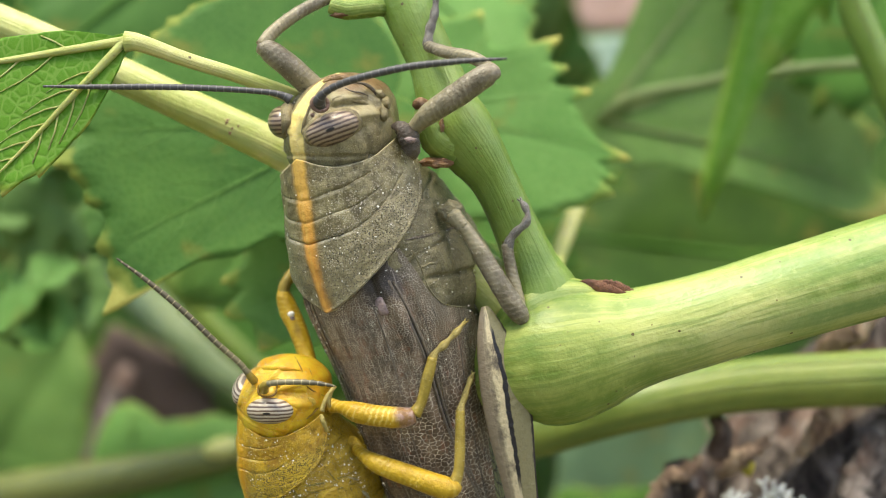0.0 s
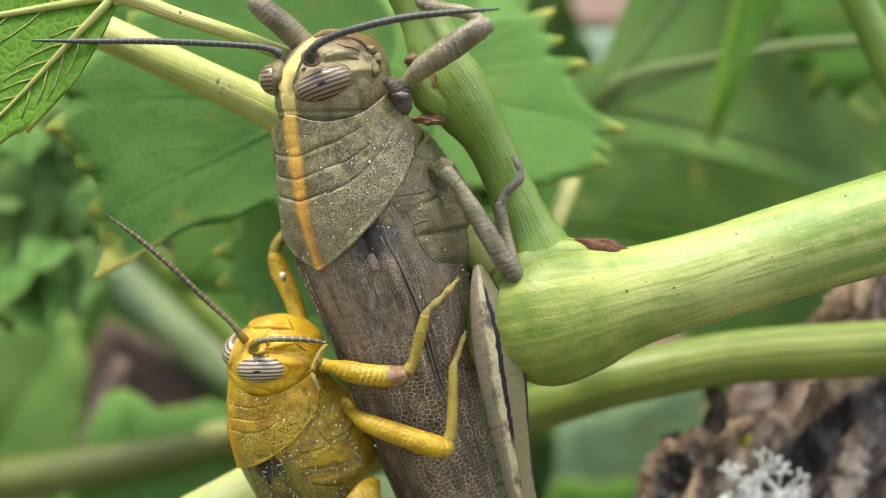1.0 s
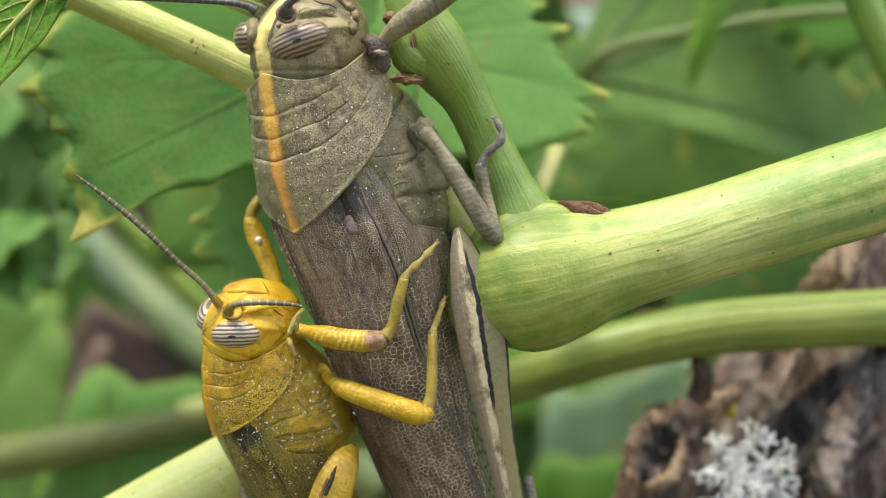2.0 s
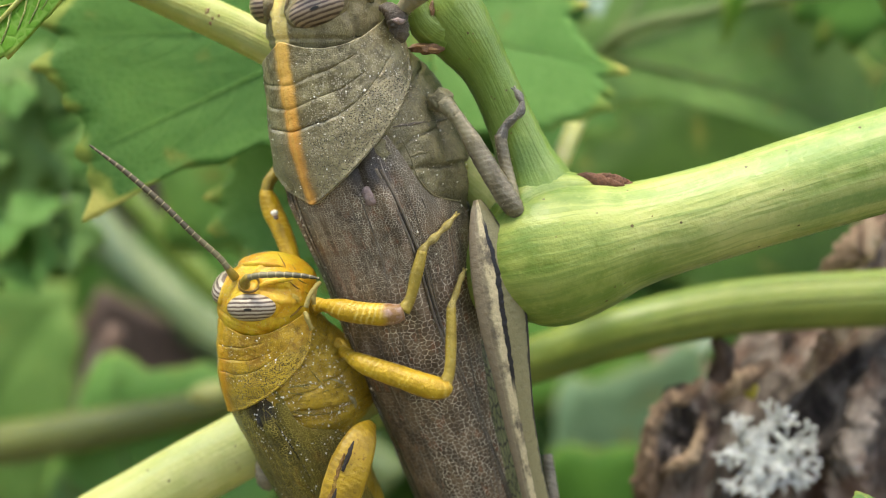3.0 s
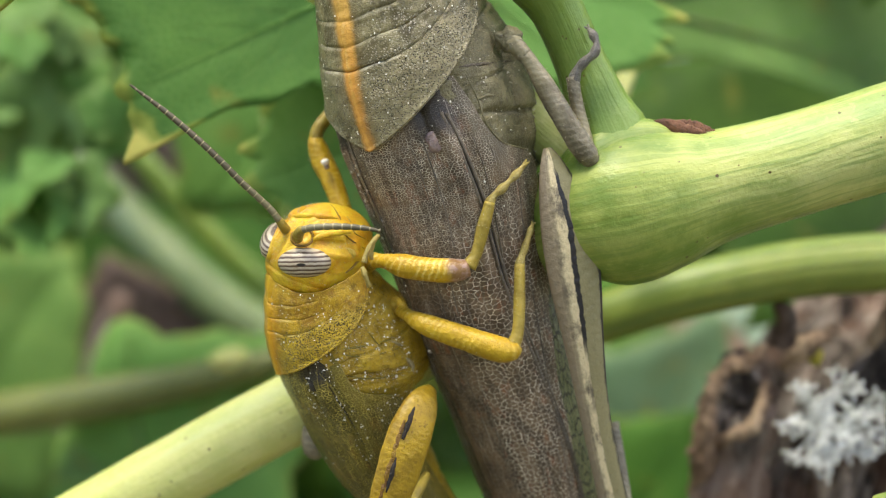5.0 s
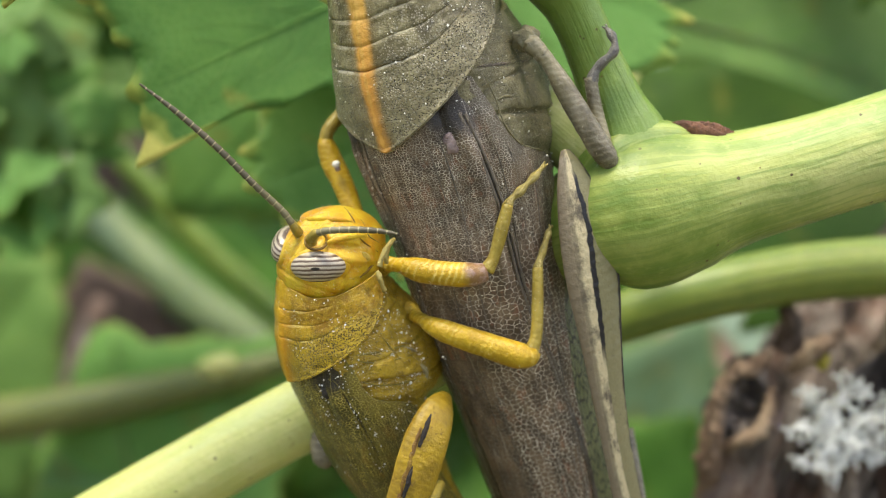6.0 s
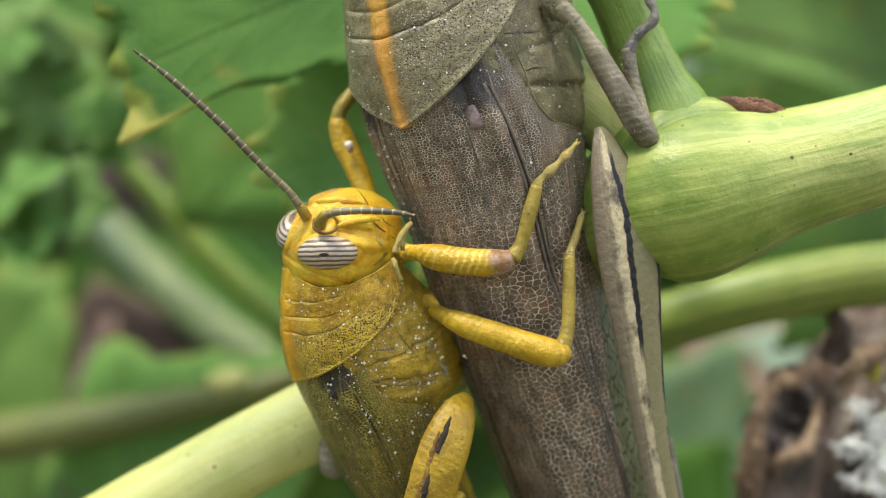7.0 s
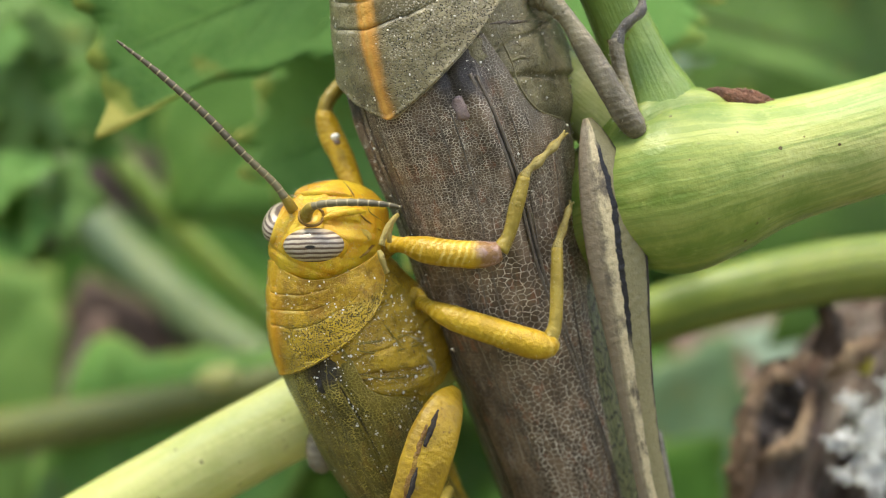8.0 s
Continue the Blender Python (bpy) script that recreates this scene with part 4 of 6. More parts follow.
leaf((-31.0, 228.00, -37.5), (-48.0, 226.00, -44.0), (0.0, -0.9, 0.7), "pale green leaf out of focus beside the cane", LEAF_PALE, LEAF_PALE, key=55, wide=0.6, deep=0.35, fine=False, teeth=12)
leaf((-52.0, 236.00, -46.0), (-76.0, 232.00, -58.0), (0.0, -0.9, 0.7), "pale green leaf out of focus beside the cane", LEAF_PALE, LEAF_PALE, key=56, wide=0.7, deep=0.35, fine=False, teeth=12)
leaf((78.0, 285.00, -40.0), (60.0, 280.00, -30.0), (0.0, -0.9, 0.7), "pale blue-green leaf out of focus", LEAF_GLAUCOUS, LEAF_GLAUCOUS, key=57, wide=0.7, deep=0.35, fine=False, teeth=12)


def weed_tuft():
    """A weed with small crisp leaves beyond the large leaf: two built, then copied."""
    kinds = [leaf((-70 + 9 * k, 206, 4), (-66 + 9 * k, 203, 13), (0.1, -1, 0.5), ("small pale leaf of a weed out of focus", "small green leaf of a weed out of focus")[k], m, m, key=80 + k, fine=False, teeth=10, group="weed leaves")
             for k, m in enumerate((LEAF_PALE, LEAF_FRESH))]
    rnd = random.Random(21)
    for i in range(22):
        x, y, z = rnd.uniform(-80, -54), rnd.uniform(196, 212), rnd.uniform(-16, 20)
        turn = Matrix.Rotation(radians(rnd.uniform(-50, 50)), 3, "Z") @ Matrix.Rotation(radians(rnd.uniform(40, 85)), 3, "X") @ Matrix.Rotation(radians(rnd.uniform(0, 360)), 3, "Z")
        size = rnd.uniform(0.45, 0.95)
        copy_thing(kinds[i % 2], Matrix.LocRotScale(M3((x, y, z)), turn.to_quaternion(), Vector((size, size, size))))


weed_tuft()


def background_leaves():
    """Leaves of the same vine further back: three built, then copied."""
    kinds = []
    for k, (m, v) in enumerate(((LEAF_MID, LEAF_PALE), (LEAF_SHADED, LEAF_MID), (LEAF_PALE, LEAF_PALE))):
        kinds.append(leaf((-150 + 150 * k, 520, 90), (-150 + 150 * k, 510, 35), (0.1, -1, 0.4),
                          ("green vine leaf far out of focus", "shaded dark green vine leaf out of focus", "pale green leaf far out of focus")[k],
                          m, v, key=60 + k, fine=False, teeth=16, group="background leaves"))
    rnd = random.Random(5)
    for i in range(150):
        y = 390 + 460 * rnd.random()
        x = (rnd.random() - 0.5) * 2 * (0.50 * y + 40)
        z = (rnd.random() - 0.5) * 2 * (0.32 * y + 30) - 10
        turn = Matrix.Rotation(radians(rnd.uniform(-45, 45)), 3, "Z") @ Matrix.Rotation(radians(rnd.uniform(35, 75)), 3, "X") @ Matrix.Rotation(radians(180 + rnd.uniform(-80, 80)), 3, "Z")
        size = rnd.uniform(0.8, 1.5) * (0.6 + y / 700)
        m = Matrix.LocRotScale(M3((x, y, z)), turn.to_quaternion(), Vector((size, size, size)))
        copy_thing(kinds[rnd.choice((0, 0, 0, 1, 2, 2))], m)


background_leaves()


# ---------------------------------------------------------------- shoots
def flute(n, a):
    return lambda d, g: a * math.cos(n * g + 0.03 * d)


def shoots():
    main = thing("vine_shoot", (9.72, 118.00, -9.89), "thick pale green vine shoot with swollen node", "vine shoot")
    part("cane", tube([(*(0.95, 127.00, -14.80), 3.4), (*(4.38, 123.00, -13.07), 4.6), (*(8.48, 120.00, -11.18), 6.1), (*(11.15, 118.50, -10.59), 6.75), (*(14.41, 118.00, -9.78), 6.2), (*(18.48, 117.50, -8.74), 5.0), (*(23.88, 117.00, -7.23), 4.5),
                       (*(33.59, 116.50, -4.31), 4.55), (*(42.56, 116.00, -1.57), 4.7), (*(60.07, 115.00, 3.82), 4.8)], 40, 0.9, bump=flute(9, 0.035), lump=0.02), STEM, main)
    part("lower_cane", tube([(*(-47.40, 131.00, -45.98), 3.6), (*(-30.66, 129.50, -36.28), 3.55), (*(-17.99, 128.00, -29.17), 3.45), (*(-6.90, 127.00, -23.38), 3.45), (*(4.45, 125.00, -13.98), 3.4)], 32, 0.9, bump=flute(9, 0.03), lump=0.02), STEM_PALE, main, "pale yellow-green cane")
    side = part("side_shoot", tube([(*(10.64, 119.00, -8.86), 5.0), (*(9.91, 119.00, -4.96), 3.9), (*(8.69, 119.00, -1.62), 2.75), (*(6.74, 119.00, 3.12), 2.25), (*(4.66, 118.50, 7.27), 2.4), (*(2.82, 118.00, 9.89), 3.1),
                                    (*(1.33, 118.00, 11.93), 3.45), (*(0.33, 118.00, 14.41), 2.9), (*(-1.05, 118.50, 18.36), 2.4), (*(-3.12, 119.00, 22.89), 2.5), (*(-5.28, 120.00, 28.14), 2.6)], 28, 0.7, bump=flute(7, 0.02), lump=0.04), STEM_GREEN, main)
    part("bud", tube([(*(0.88, 117.00, 9.80), 1.8), (*(-0.33, 116.20, 10.28), 1.65), (*(-1.19, 115.60, 11.20), 1.4), (*(-1.73, 115.20, 12.45), 1.1), (*(-2.00, 115.50, 13.57), 0.7), (*(-2.27, 115.50, 14.22), 0.25)], 18, 0.25, lump=0.12), STEM_GREEN, side)
    part("bud_tip", ball((-2.15, 114.90, 13.82), ((0.75, 0, 0.15), (0, 0.7, 0), (-0.15, 0, 0.6)), 12, 8, 0.25, 3), SCAR, side, "small orange-brown bud scale")
    part("stalk_scar", ball((-0.65, 115.20, 8.20), ((1.3, 0, -0.1), (0, 0.6, 0), (0, 0.1, 0.42)), 24, 16, 0.9, 5), SCAR, side, "brown dried stalk scar")
    part("stalk_scar", ball((-0.16, 114.90, 11.56), ((0.25, 0, 0.05), (0, 0.4, 0), (0.05, 0, 0.8)), 16, 12, 0.6, 8), SCAR, side, "orange-brown scar")
    # shoulder of the node with its dried scale
    part("shoulder", tube([(*(7.79, 118.60, -8.78), 3.6), (*(9.65, 118.20, -6.97), 3.9), (*(11.83, 118.00, -5.70), 3.2), (*(13.74, 117.80, -5.04), 2.1), (*(15.25, 117.80, -5.16), 1.2)], 56, 0.25, lump=0.03), STEM, main)
    for pts, k in (([(13.2, 117.0, -3.20, 0.12), (14.2, 116.7, -3.35, 0.42), (15.4, 116.4, -3.75, 0.50), (16.6, 116.1, -4.05, 0.36), (17.6, 115.9, -4.25, 0.06)], 1),
                   ([(14.6, 117.3, -3.25, 0.10), (15.8, 117.0, -3.35, 0.40), (17.0, 116.7, -3.70, 0.48), (18.2, 116.4, -4.15, 0.30), (18.7, 116.2, -4.45, 0.05)], 4)):
        part("dried_scale", tube(pts, 24, 0.10, 0.35, lump=0.34, key=k), RED_BUD, main, "dried red-brown bud scale")
    stalk = part("leaf_stalk", tube([(*(-55.67, 126.00, 27.19), 2.2), (*(-45.87, 125.00, 23.34), 2.0), (*(-39.27, 124.50, 20.57), 1.9), (*(-32.15, 124.00, 17.47), 1.85), (*(-25.56, 123.00, 14.33), 1.85), (*(-17.50, 123.00, 10.53), 1.95),
                              (*(-8.29, 123.00, 5.53), 2.1), (*(0.91, 122.00, -0.51), 2.4), (*(8.20, 120.00, -6.68), 3.2)], 20, 0.9, bump=flute(5, 0.03)), STEM_YELLOW, main, "pale yellow-green leaf stalk")
    for at, k in (((-21.67, 121.20, 12.76), 0.55), ((-21.10, 121.20, 12.20), 0.40), ((-20.53, 121.20, 12.31), 0.25), ((-21.33, 121.20, 11.63), 0.28), ((-22.14, 121.30, 13.11), 0.2)):
        part("scab", ball(at, ((0.6 * k, 0, -0.2 * k), (0, 0.14, 0), (0.2 * k, 0, 0.5 * k)), 18, 12, 0.9, k), SCAR, stalk, "brown scab")
    part("leaf_stalk", tube([(*(20.28, 166.00, 10.95), 1.2), (*(17.89, 162.00, 5.38), 1.2), (*(15.19, 156.00, 0.07), 1.2), (*(11.86, 140.00, -4.52), 1.3)], 12, 0.6), STEM_YELLOW, main)
    part("cluster_stub", tube([(*(-5.24, 119.00, 23.89), 1.0), (*(-7.37, 117.50, 23.48), 0.9), (*(-9.42, 117.00, 23.16), 0.95), (*(-10.90, 117.00, 23.60), 0.8)], 12, 0.4, lump=0.25), STEM, main)
    part("cluster_tip", ball((-9.77, 116.60, 22.65), ((1.1, 0, 0.1), (0, 0.4, 0), (0, 0, 0.3)), 10, 8, 0.4, 6), SCAR, main, "dried red-brown stub")

    def rib(pts, material, parent, up, key):
        """A low ridge that runs along a stem."""
        line = [(x, y - 0.97 * r * math.cos(radians(up)), z + 0.97 * r * math.sin(radians(up)), 0.06 * r) for x, y, z, r in pts]
        part("rib", tube(line, 8, 2.0, lump=0.2, key=key), material, parent, "low pale rib")

    low = thing("vine_shoot", (29.21, 150.00, -18.89), "pale green vine shoot behind the node", "vine shoot")
    low_line = [(*(-17.40, 166.00, -34.11), 2.6), (*(-1.80, 160.00, -28.76), 2.7), (*(12.69, 154.00, -23.57), 2.9), (*(23.59, 150.00, -19.59), 3.1), (*(35.98, 149.00, -17.02), 3.3), (*(54.67, 149.00, -15.83), 3.45), (*(77.83, 149.00, -14.58), 3.5)]
    part("cane", tube(low_line, 28, 1.2, bump=flute(8, 0.03)), STEM_LOW, low)
    for k, up in enumerate((46, 8)):
        rib(low_line, STEM_LOW, low, up, k)
    for name, label, pts in (
        ("vine_shoot", "yellow-green shoot out of focus", [(*(48.16, 150.00, 36.58), 2.0), (*(52.37, 150.00, 26.75), 2.0), (*(60.10, 150.00, 9.90), 2.0)]),
        ("weed_stem", "broad pale green stem out of focus", [(*(-167.23, 350.00, 75.64), 6.2), (*(-133.24, 345.00, 39.75), 6.2), (*(-95.44, 340.00, -2.95), 6.2), (*(-70.96, 335.00, -26.06), 6.2), (*(-45.65, 330.00, -43.94), 6.0), (*(-12.29, 330.00, -72.67), 6.0)]),
        ("weed_stem", "thin yellow-green stem out of focus", [(*(-104.71, 255.00, 44.68), 2.2), (*(-81.48, 248.00, 21.77), 2.2), (*(-70.45, 245.00, 10.26), 2.2), (*(-57.70, 243.00, -3.14), 2.3), (*(-44.96, 240.00, -16.31), 2.3), (*(-23.67, 235.00, -34.32), 2.3)]),
        ("weed_stem", "dull green stem out of focus", [(*(-98.45, 240.00, -50.31), 4.0), (*(-71.22, 230.00, -44.92), 4.0), (*(-53.28, 225.00, -41.06), 3.4), (*(-36.08, 220.00, -36.84), 2.6), (*(-22.11, 220.00, -32.81), 2.0)]),
        ("weed_stem", "thin brown twig out of focus", [(*(-78.48, 300.00, -30.01), 2.4), (*(-81.10, 290.00, -42.65), 2.6), (*(-87.73, 290.00, -61.26), 3.0)]),
        ("weed_stem", "pale stalk below the leaf", [(*(-25.60, 160.00, 6.20), 0.9), (*(-25.25, 158.00, -0.39), 0.9), (*(-23.01, 155.00, -11.00), 0.9)]),
    ):
        s = thing(name, pts[0][:3], label, "stem")
        part("stalk", tube(pts, 14, 2.0, lump=0.06), BARK if "brown" in label else STEM_OLIVE if "dull" in label else STEM_DULL if "broad" in label else STEM_GREEN, s)
        for k, up in enumerate((40, -15)):
            rib(pts, BARK if "brown" in label else STEM_OLIVE, s, up, k)
    bud = thing("flower_bud", (-37.44, 205.00, -33.66), "small cream-green bud on a dull stem", "bud")
    part("bud", ball((-37.44, 205.00, -33.66), ((3.4, 0, 0.6), (0, 1.6, 0), (-0.4, 0, 1.7)), 14, 10, 0.2), STEM_YELLOW, bud)


shoots()


# ---------------------------------------------------------------- old trunk
def trunk():
    th = thing("old_grapevine", (47.43, 170.00, -55.19), "gnarled grey-brown old vine trunk with cracked bark", "trunk")
    line = spline([(*(43.00, 172.00, -149.30), 22), (*(43.27, 171.00, -94.12), 20), (*(46.76, 169.00, -54.92), 18.5), (*(50.56, 168.00, -39.50), 17.5), (*(64.85, 168.00, -25.85), 17.0),
                   (*(81.62, 170.00, -11.47), 17.5), (*(114.82, 180.00, 15.32), 19)], 0.9)
    rows, uvs = [], []
    side = None
    for i, p in enumerate(line):
        c = Vector(p[:3])
        t = (Vector(line[min(len(line) - 1, i + 1)][:3]) - Vector(line[max(0, i - 1)][:3])).normalized()
        side = t.cross(Vector((0, -1, 0))).normalized()
        nrm = side.cross(t)
        row, uv = [], []
        for j in range(160):
            g = 2 * math.pi * j / 160
            q = Vector((math.cos(g) * 3.2, math.sin(g) * 3.2, i * 0.03))
            r = p[3] * (1 + 0.16 * noise.noise(q * 0.5) + 0.10 * noise.noise(q * 1.3) + 0.05 * noise.noise(Vector((q.x * 3, q.y * 3, q.z * 1.6))))
            ridge = abs(noise.noise(Vector((q.x * 2.4, q.y * 2.4, q.z * 0.9 + 7))))
            r -= 1.9 * (1 - smooth(0.0, 0.16, ridge))
            r += 0.7 * noise.noise(Vector((q.x * 8, q.y * 8, i * 0.25)))
            row.append(c + side * (math.cos(g) * r) + nrm * (math.sin(g) * r))
            uv.append((j / 160, i))
        rows.append(row)
        uvs.append(uv)
    part("trunk", grid_mesh(rows, uvs, True, True), BARK, th)
    # broken stub with a pale torn rim
    stub = part("stub", tube([(*(29.12, 153.00, -50.64), 4.2), (*(29.37, 152.00, -42.19), 4.2), (*(29.75, 152.00, -36.05), 4.3), (*(30.01, 152.00, -31.96), 3.9), (*(30.68, 152.00, -28.56), 3.0), (*(31.55, 152.00, -26.85), 1.2)], 30, 0.5, 0.8, lump=0.45, key=4), BARK, th, "broken branch stub")
    for pts in ([(*(25.29, 149.00, -40.22), 0.6), (*(25.30, 148.00, -35.38), 0.9), (*(25.87, 148.00, -30.74), 0.9), (*(27.38, 148.00, -28.09), 0.8), (*(30.03, 148.00, -27.29), 0.9), (*(31.92, 148.50, -25.48), 0.4)],
                [(*(26.39, 148.50, -36.66), 0.5), (*(27.98, 147.50, -35.62), 0.8), (*(30.28, 147.50, -34.49), 0.8), (*(31.57, 148.00, -31.72), 0.7), (*(31.94, 148.50, -29.47), 0.4)]):
        part("torn_rim", tube(pts, 12, 0.3, 0.6, lump=1.0, key=2), BARK_PALE, stub, "pale torn wood rim")
    for k in range(5):
        part("bark_strip", tube({0: [(*(33.91, 149.00, -28.19), 0.5), (*(36.05, 147.00, -25.65), 1.3), (*(39.94, 148.00, -23.42), 0.6)],
                                 1: [(*(46.80, 152.00, -14.23), 0.6), (*(50.16, 150.00, -10.16), 2.0), (*(56.95, 152.00, -4.01), 1.0)],
                                 2: [(*(47.31, 149.00, -42.17), 1.0), (*(49.23, 147.00, -33.18), 2.2), (*(53.21, 149.00, -22.81), 1.2)],
                                 3: [(*(25.15, 152.00, -43.56), 0.9), (*(25.28, 149.00, -37.55), 1.5), (*(25.77, 150.00, -32.02), 0.7)],
                                 4: [(*(44.20, 150.00, -25.60), 0.6), (*(47.53, 148.00, -20.10), 1.4), (*(52.19, 150.00, -12.83), 0.7)]}[k], 12, 0.5, 0.35, lump=0.9, key=k), BARK_PALE if k != 2 else BARK, th)
    twig = part("twig", tube([(*(34.61, 152.00, -25.83), 1.6), (*(35.04, 151.00, -23.02), 1.2), (*(33.78, 150.00, -20.93), 0.8)], 10, 0.6, lump=0.3), BARK, th)
    # shrubby lichen: forked white lobes
    rnd = random.Random(11)
    tufts = []
    c0 = Vector((38.71, 146.50, -34.11))
    clumps = ((-0.3, 0.2, 1.9), (-2.9, 1.3, 1.2), (2.6, 1.0, 1.5), (1.0, -2.7, 1.6), (-2.1, -1.9, 1.1), (0.6, 2.9, 1.0), (3.4, -1.6, 0.8))
    for k in range(84):
        cx, cz, rad = clumps[k % 7]
        a = rnd.uniform(0, 6.283)
        d = rad * rnd.random() ** 0.7
        px, pz = cx + d * math.cos(a), cz + d * math.sin(a)
        c = c0 + Vector((px, 0.6 + 0.04 * (px * px + pz * pz), pz))
        g = a + rnd.uniform(-0.9, 0.9)
        tip = c + Vector((1.7 * math.cos(g), rnd.uniform(-1.8, -0.2), 1.7 * math.sin(g)))
        tufts.append(tube([(*c, 0.13), (*((c + tip) / 2 + Vector((rnd.uniform(-0.3, 0.3), -0.4, rnd.uniform(-0.3, 0.3)))), 0.17), (*tip, 0.16)], 6, 0.5, 0.6, lump=0.4, key=k))
        for s in (-0.7, 0.7):
            e = tip + Vector((1.1 * math.cos(g + s), -0.25, 1.1 * math.sin(g + s)))
            tufts.append(tube([(*tip, 0.15), (*e, 0.19)], 6, 0.4, 0.6, lump=0.4, key=k))
    part("lichen", join(*tufts), LICHEN, th, "white shrubby lichen tuft", kind="stuff")
    part("lichen_spot", ball((37.17, 147.50, -26.36), ((0.9, 0, 0), (0, 0.5, 0), (0, 0, 1.2)), 10, 8, 0.5, 2), YELLOW_LICHEN, th, "small yellow lichen patch")


trunk()


# ---------------------------------------------------------------- grasshoppers
TORSO = [(-1.5, 5.0, 5.0, 5.4, 0), (2, 6.3, 6.2, 7.2, 0), (6, 7.5, 7.0, 9.6, 0.0), (10, 8.1, 7.1, 10.8, 0.1), (14, 7.9, 6.6, 11.2, 0.2), (17, 6.6, 5.8, 9.6, 0.3), (19, 5.8, 5.4, 7.0, 0.4), (24, 5.0, 4.8, 6.0, 0.5), (34, 4.0, 3.9, 4.4, 0.5), (46, 2.6, 2.6, 2.8, 0.3), (52, 0.6, 0.6, 0.6, 0)]
TORSO_BROAD = [(-1.5, 5.0, 5.0, 5.4, 0), (2, 6.3, 6.2, 8.2, 0), (6, 7.5, 7.0, 11.2, 0.0), (10, 8.0, 7.1, 13.0, 0.1), (14, 7.9, 6.6, 14.2, 0.2), (16.5, 6.9, 5.8, 13.2, 0.3), (19, 5.9, 5.4, 9.4, 0.4), (24, 5.0, 4.8, 6.2, 0.5), (34, 4.0, 3.9, 4.4, 0.5), (46, 2.6, 2.6, 2.8, 0.3), (52, 0.6, 0.6, 0.6, 0)]
SHIELD = [(-2.5, 6.1, 5.8, 6.3, 0), (0, 6.6, 6.4, 6.9, 0), (3, 7.15, 6.9, 7.6, 0), (7, 7.9, 7.5, 8.7, 0), (10, 8.35, 7.75, 9.0, 0), (14, 8.5, 7.8, 9.0, 0)]
WING = [(8, 7.9, 7.1, 8.2, 0), (12, 8.15, 7.35, 8.4, 0), (15, 8.1, 7.35, 8.3, 0), (19, 7.5, 7.1, 7.7, 0), (24, 6.8, 7.1, 6.8, 0), (30, 6.5, 6.9, 6.1, 0), (36, 6.1, 6.0, 5.5, 0), (45, 5.6, 4.8, 4.5, 0), (55, 3.8, 3.2, 2.8, 0), (59, 1.2, 1.2, 1.0, 0)]
HEAD = [(-9.7, 0.5, 0.6, 1.2, 0.9), (-9.35, 1.7, 1.5, 2.9, 0.7), (-8.4, 3.4, 2.8, 4.9, 0.4), (-6.8, 4.6, 4.1, 5.9, 0.2), (-4.6, 5.3, 5.0, 6.2, 0.0), (-2.0, 5.5, 5.25, 6.0, 0), (0.0, 4.9, 4.7, 5.3, 0), (1.2, 3.6, 3.5, 4.0, 0)]


class Body:
    """A frame along a grasshopper's back: s mm from the shield's front edge towards the tail, angle in degrees from the middle of the back."""

    def __init__(self, at, axis, turn, kl=1.0, kr=1.0, bend=(0, 0, 0), drift=((0, 0.0), (60, 0.0)), torso=None):
        self.o, self.a, self.kl, self.kr, self.bend = Vector(at), Vector(axis).normalized(), kl, kr, Vector(bend)
        self.drift, self.torso = drift, torso or TORSO
        d = Vector((-math.sin(radians(turn)), -math.cos(radians(turn)), 0))
        self.d = (d - self.a * d.dot(self.a)).normalized()
        self.r = self.d.cross(self.a)
        if self.r.x < 0:
            self.r = -self.r

    def at(self, s, g, w, hd=None, hv=None, drop=0.0):
        """The point at s, angle g, for half width w and heights above and below; drop: shift of the middle to the belly."""
        hd = w if hd is None else hd
        hv = w if hv is None else hv
        q = radians(g)
        h = hd if math.cos(q) > 0 else hv
        return self.o + self.a * (s * self.kl) + self.bend * (max(0.0, s) ** 2) + Vector((lerp_table(self.drift, s)[0], 0, 0)) + self.d * ((h * math.cos(q) - drop) * self.kr) + self.r * (w * math.sin(q) * self.kr)

    def out(self, g):
        q = radians(g)
        return self.d * math.cos(q) + self.r * math.sin(q)

    def side(self, g):
        q = radians(g)
        return self.r * math.cos(q) - self.d * math.sin(q)

    def loft(self, table, n=56, step=0.4, bump=None):
        rows, uvs = [], []
        s, end = table[0][0], table[-1][0]
        count = int((end - s) / step) + 1
        for i in range(count + 1):
            x = s + (end - s) * i / count
            w, hd, hv, drop = lerp_table(table, x)
            row, uv = [], []
            for j in range(n):
                g = 360 * j / n - 180
                k = bump(x, g) if bump else 0.0
                row.append(self.at(x, g, max(0.05, w + k), max(0.05, hd + k), max(0.05, hv + k), drop))
                uv.append((g / 360, x))
            rows.append(row)
            uvs.append(uv)
        return grid_mesh(rows, uvs, True, True)


def shield_front(g):
    g = abs(g)
    return lerp_table([(0, -2.0), (20, -1.1), (38, -0.55), (60, -0.6), (86, -1.4), (112, -2.3)], g)[0]


def shield_back(g):
    g = abs(g)
    return lerp_table([(0, 12.5), (8, 12.1), (30, 10.5), (58, 8.0), (80, 5.8), (96, 4.1), (108, 2.0), (114, -0.2)], g)[0]


def sulcus(k, g):
    g = abs(g)
    return (1.9, 3.9, 5.9)[k] - (0.5, 0.5, 0.5)[k] * g / 30 - (0.8, 1.2, 2.2)[k] * max(0.0, (g - 36) / 40) ** 1.4


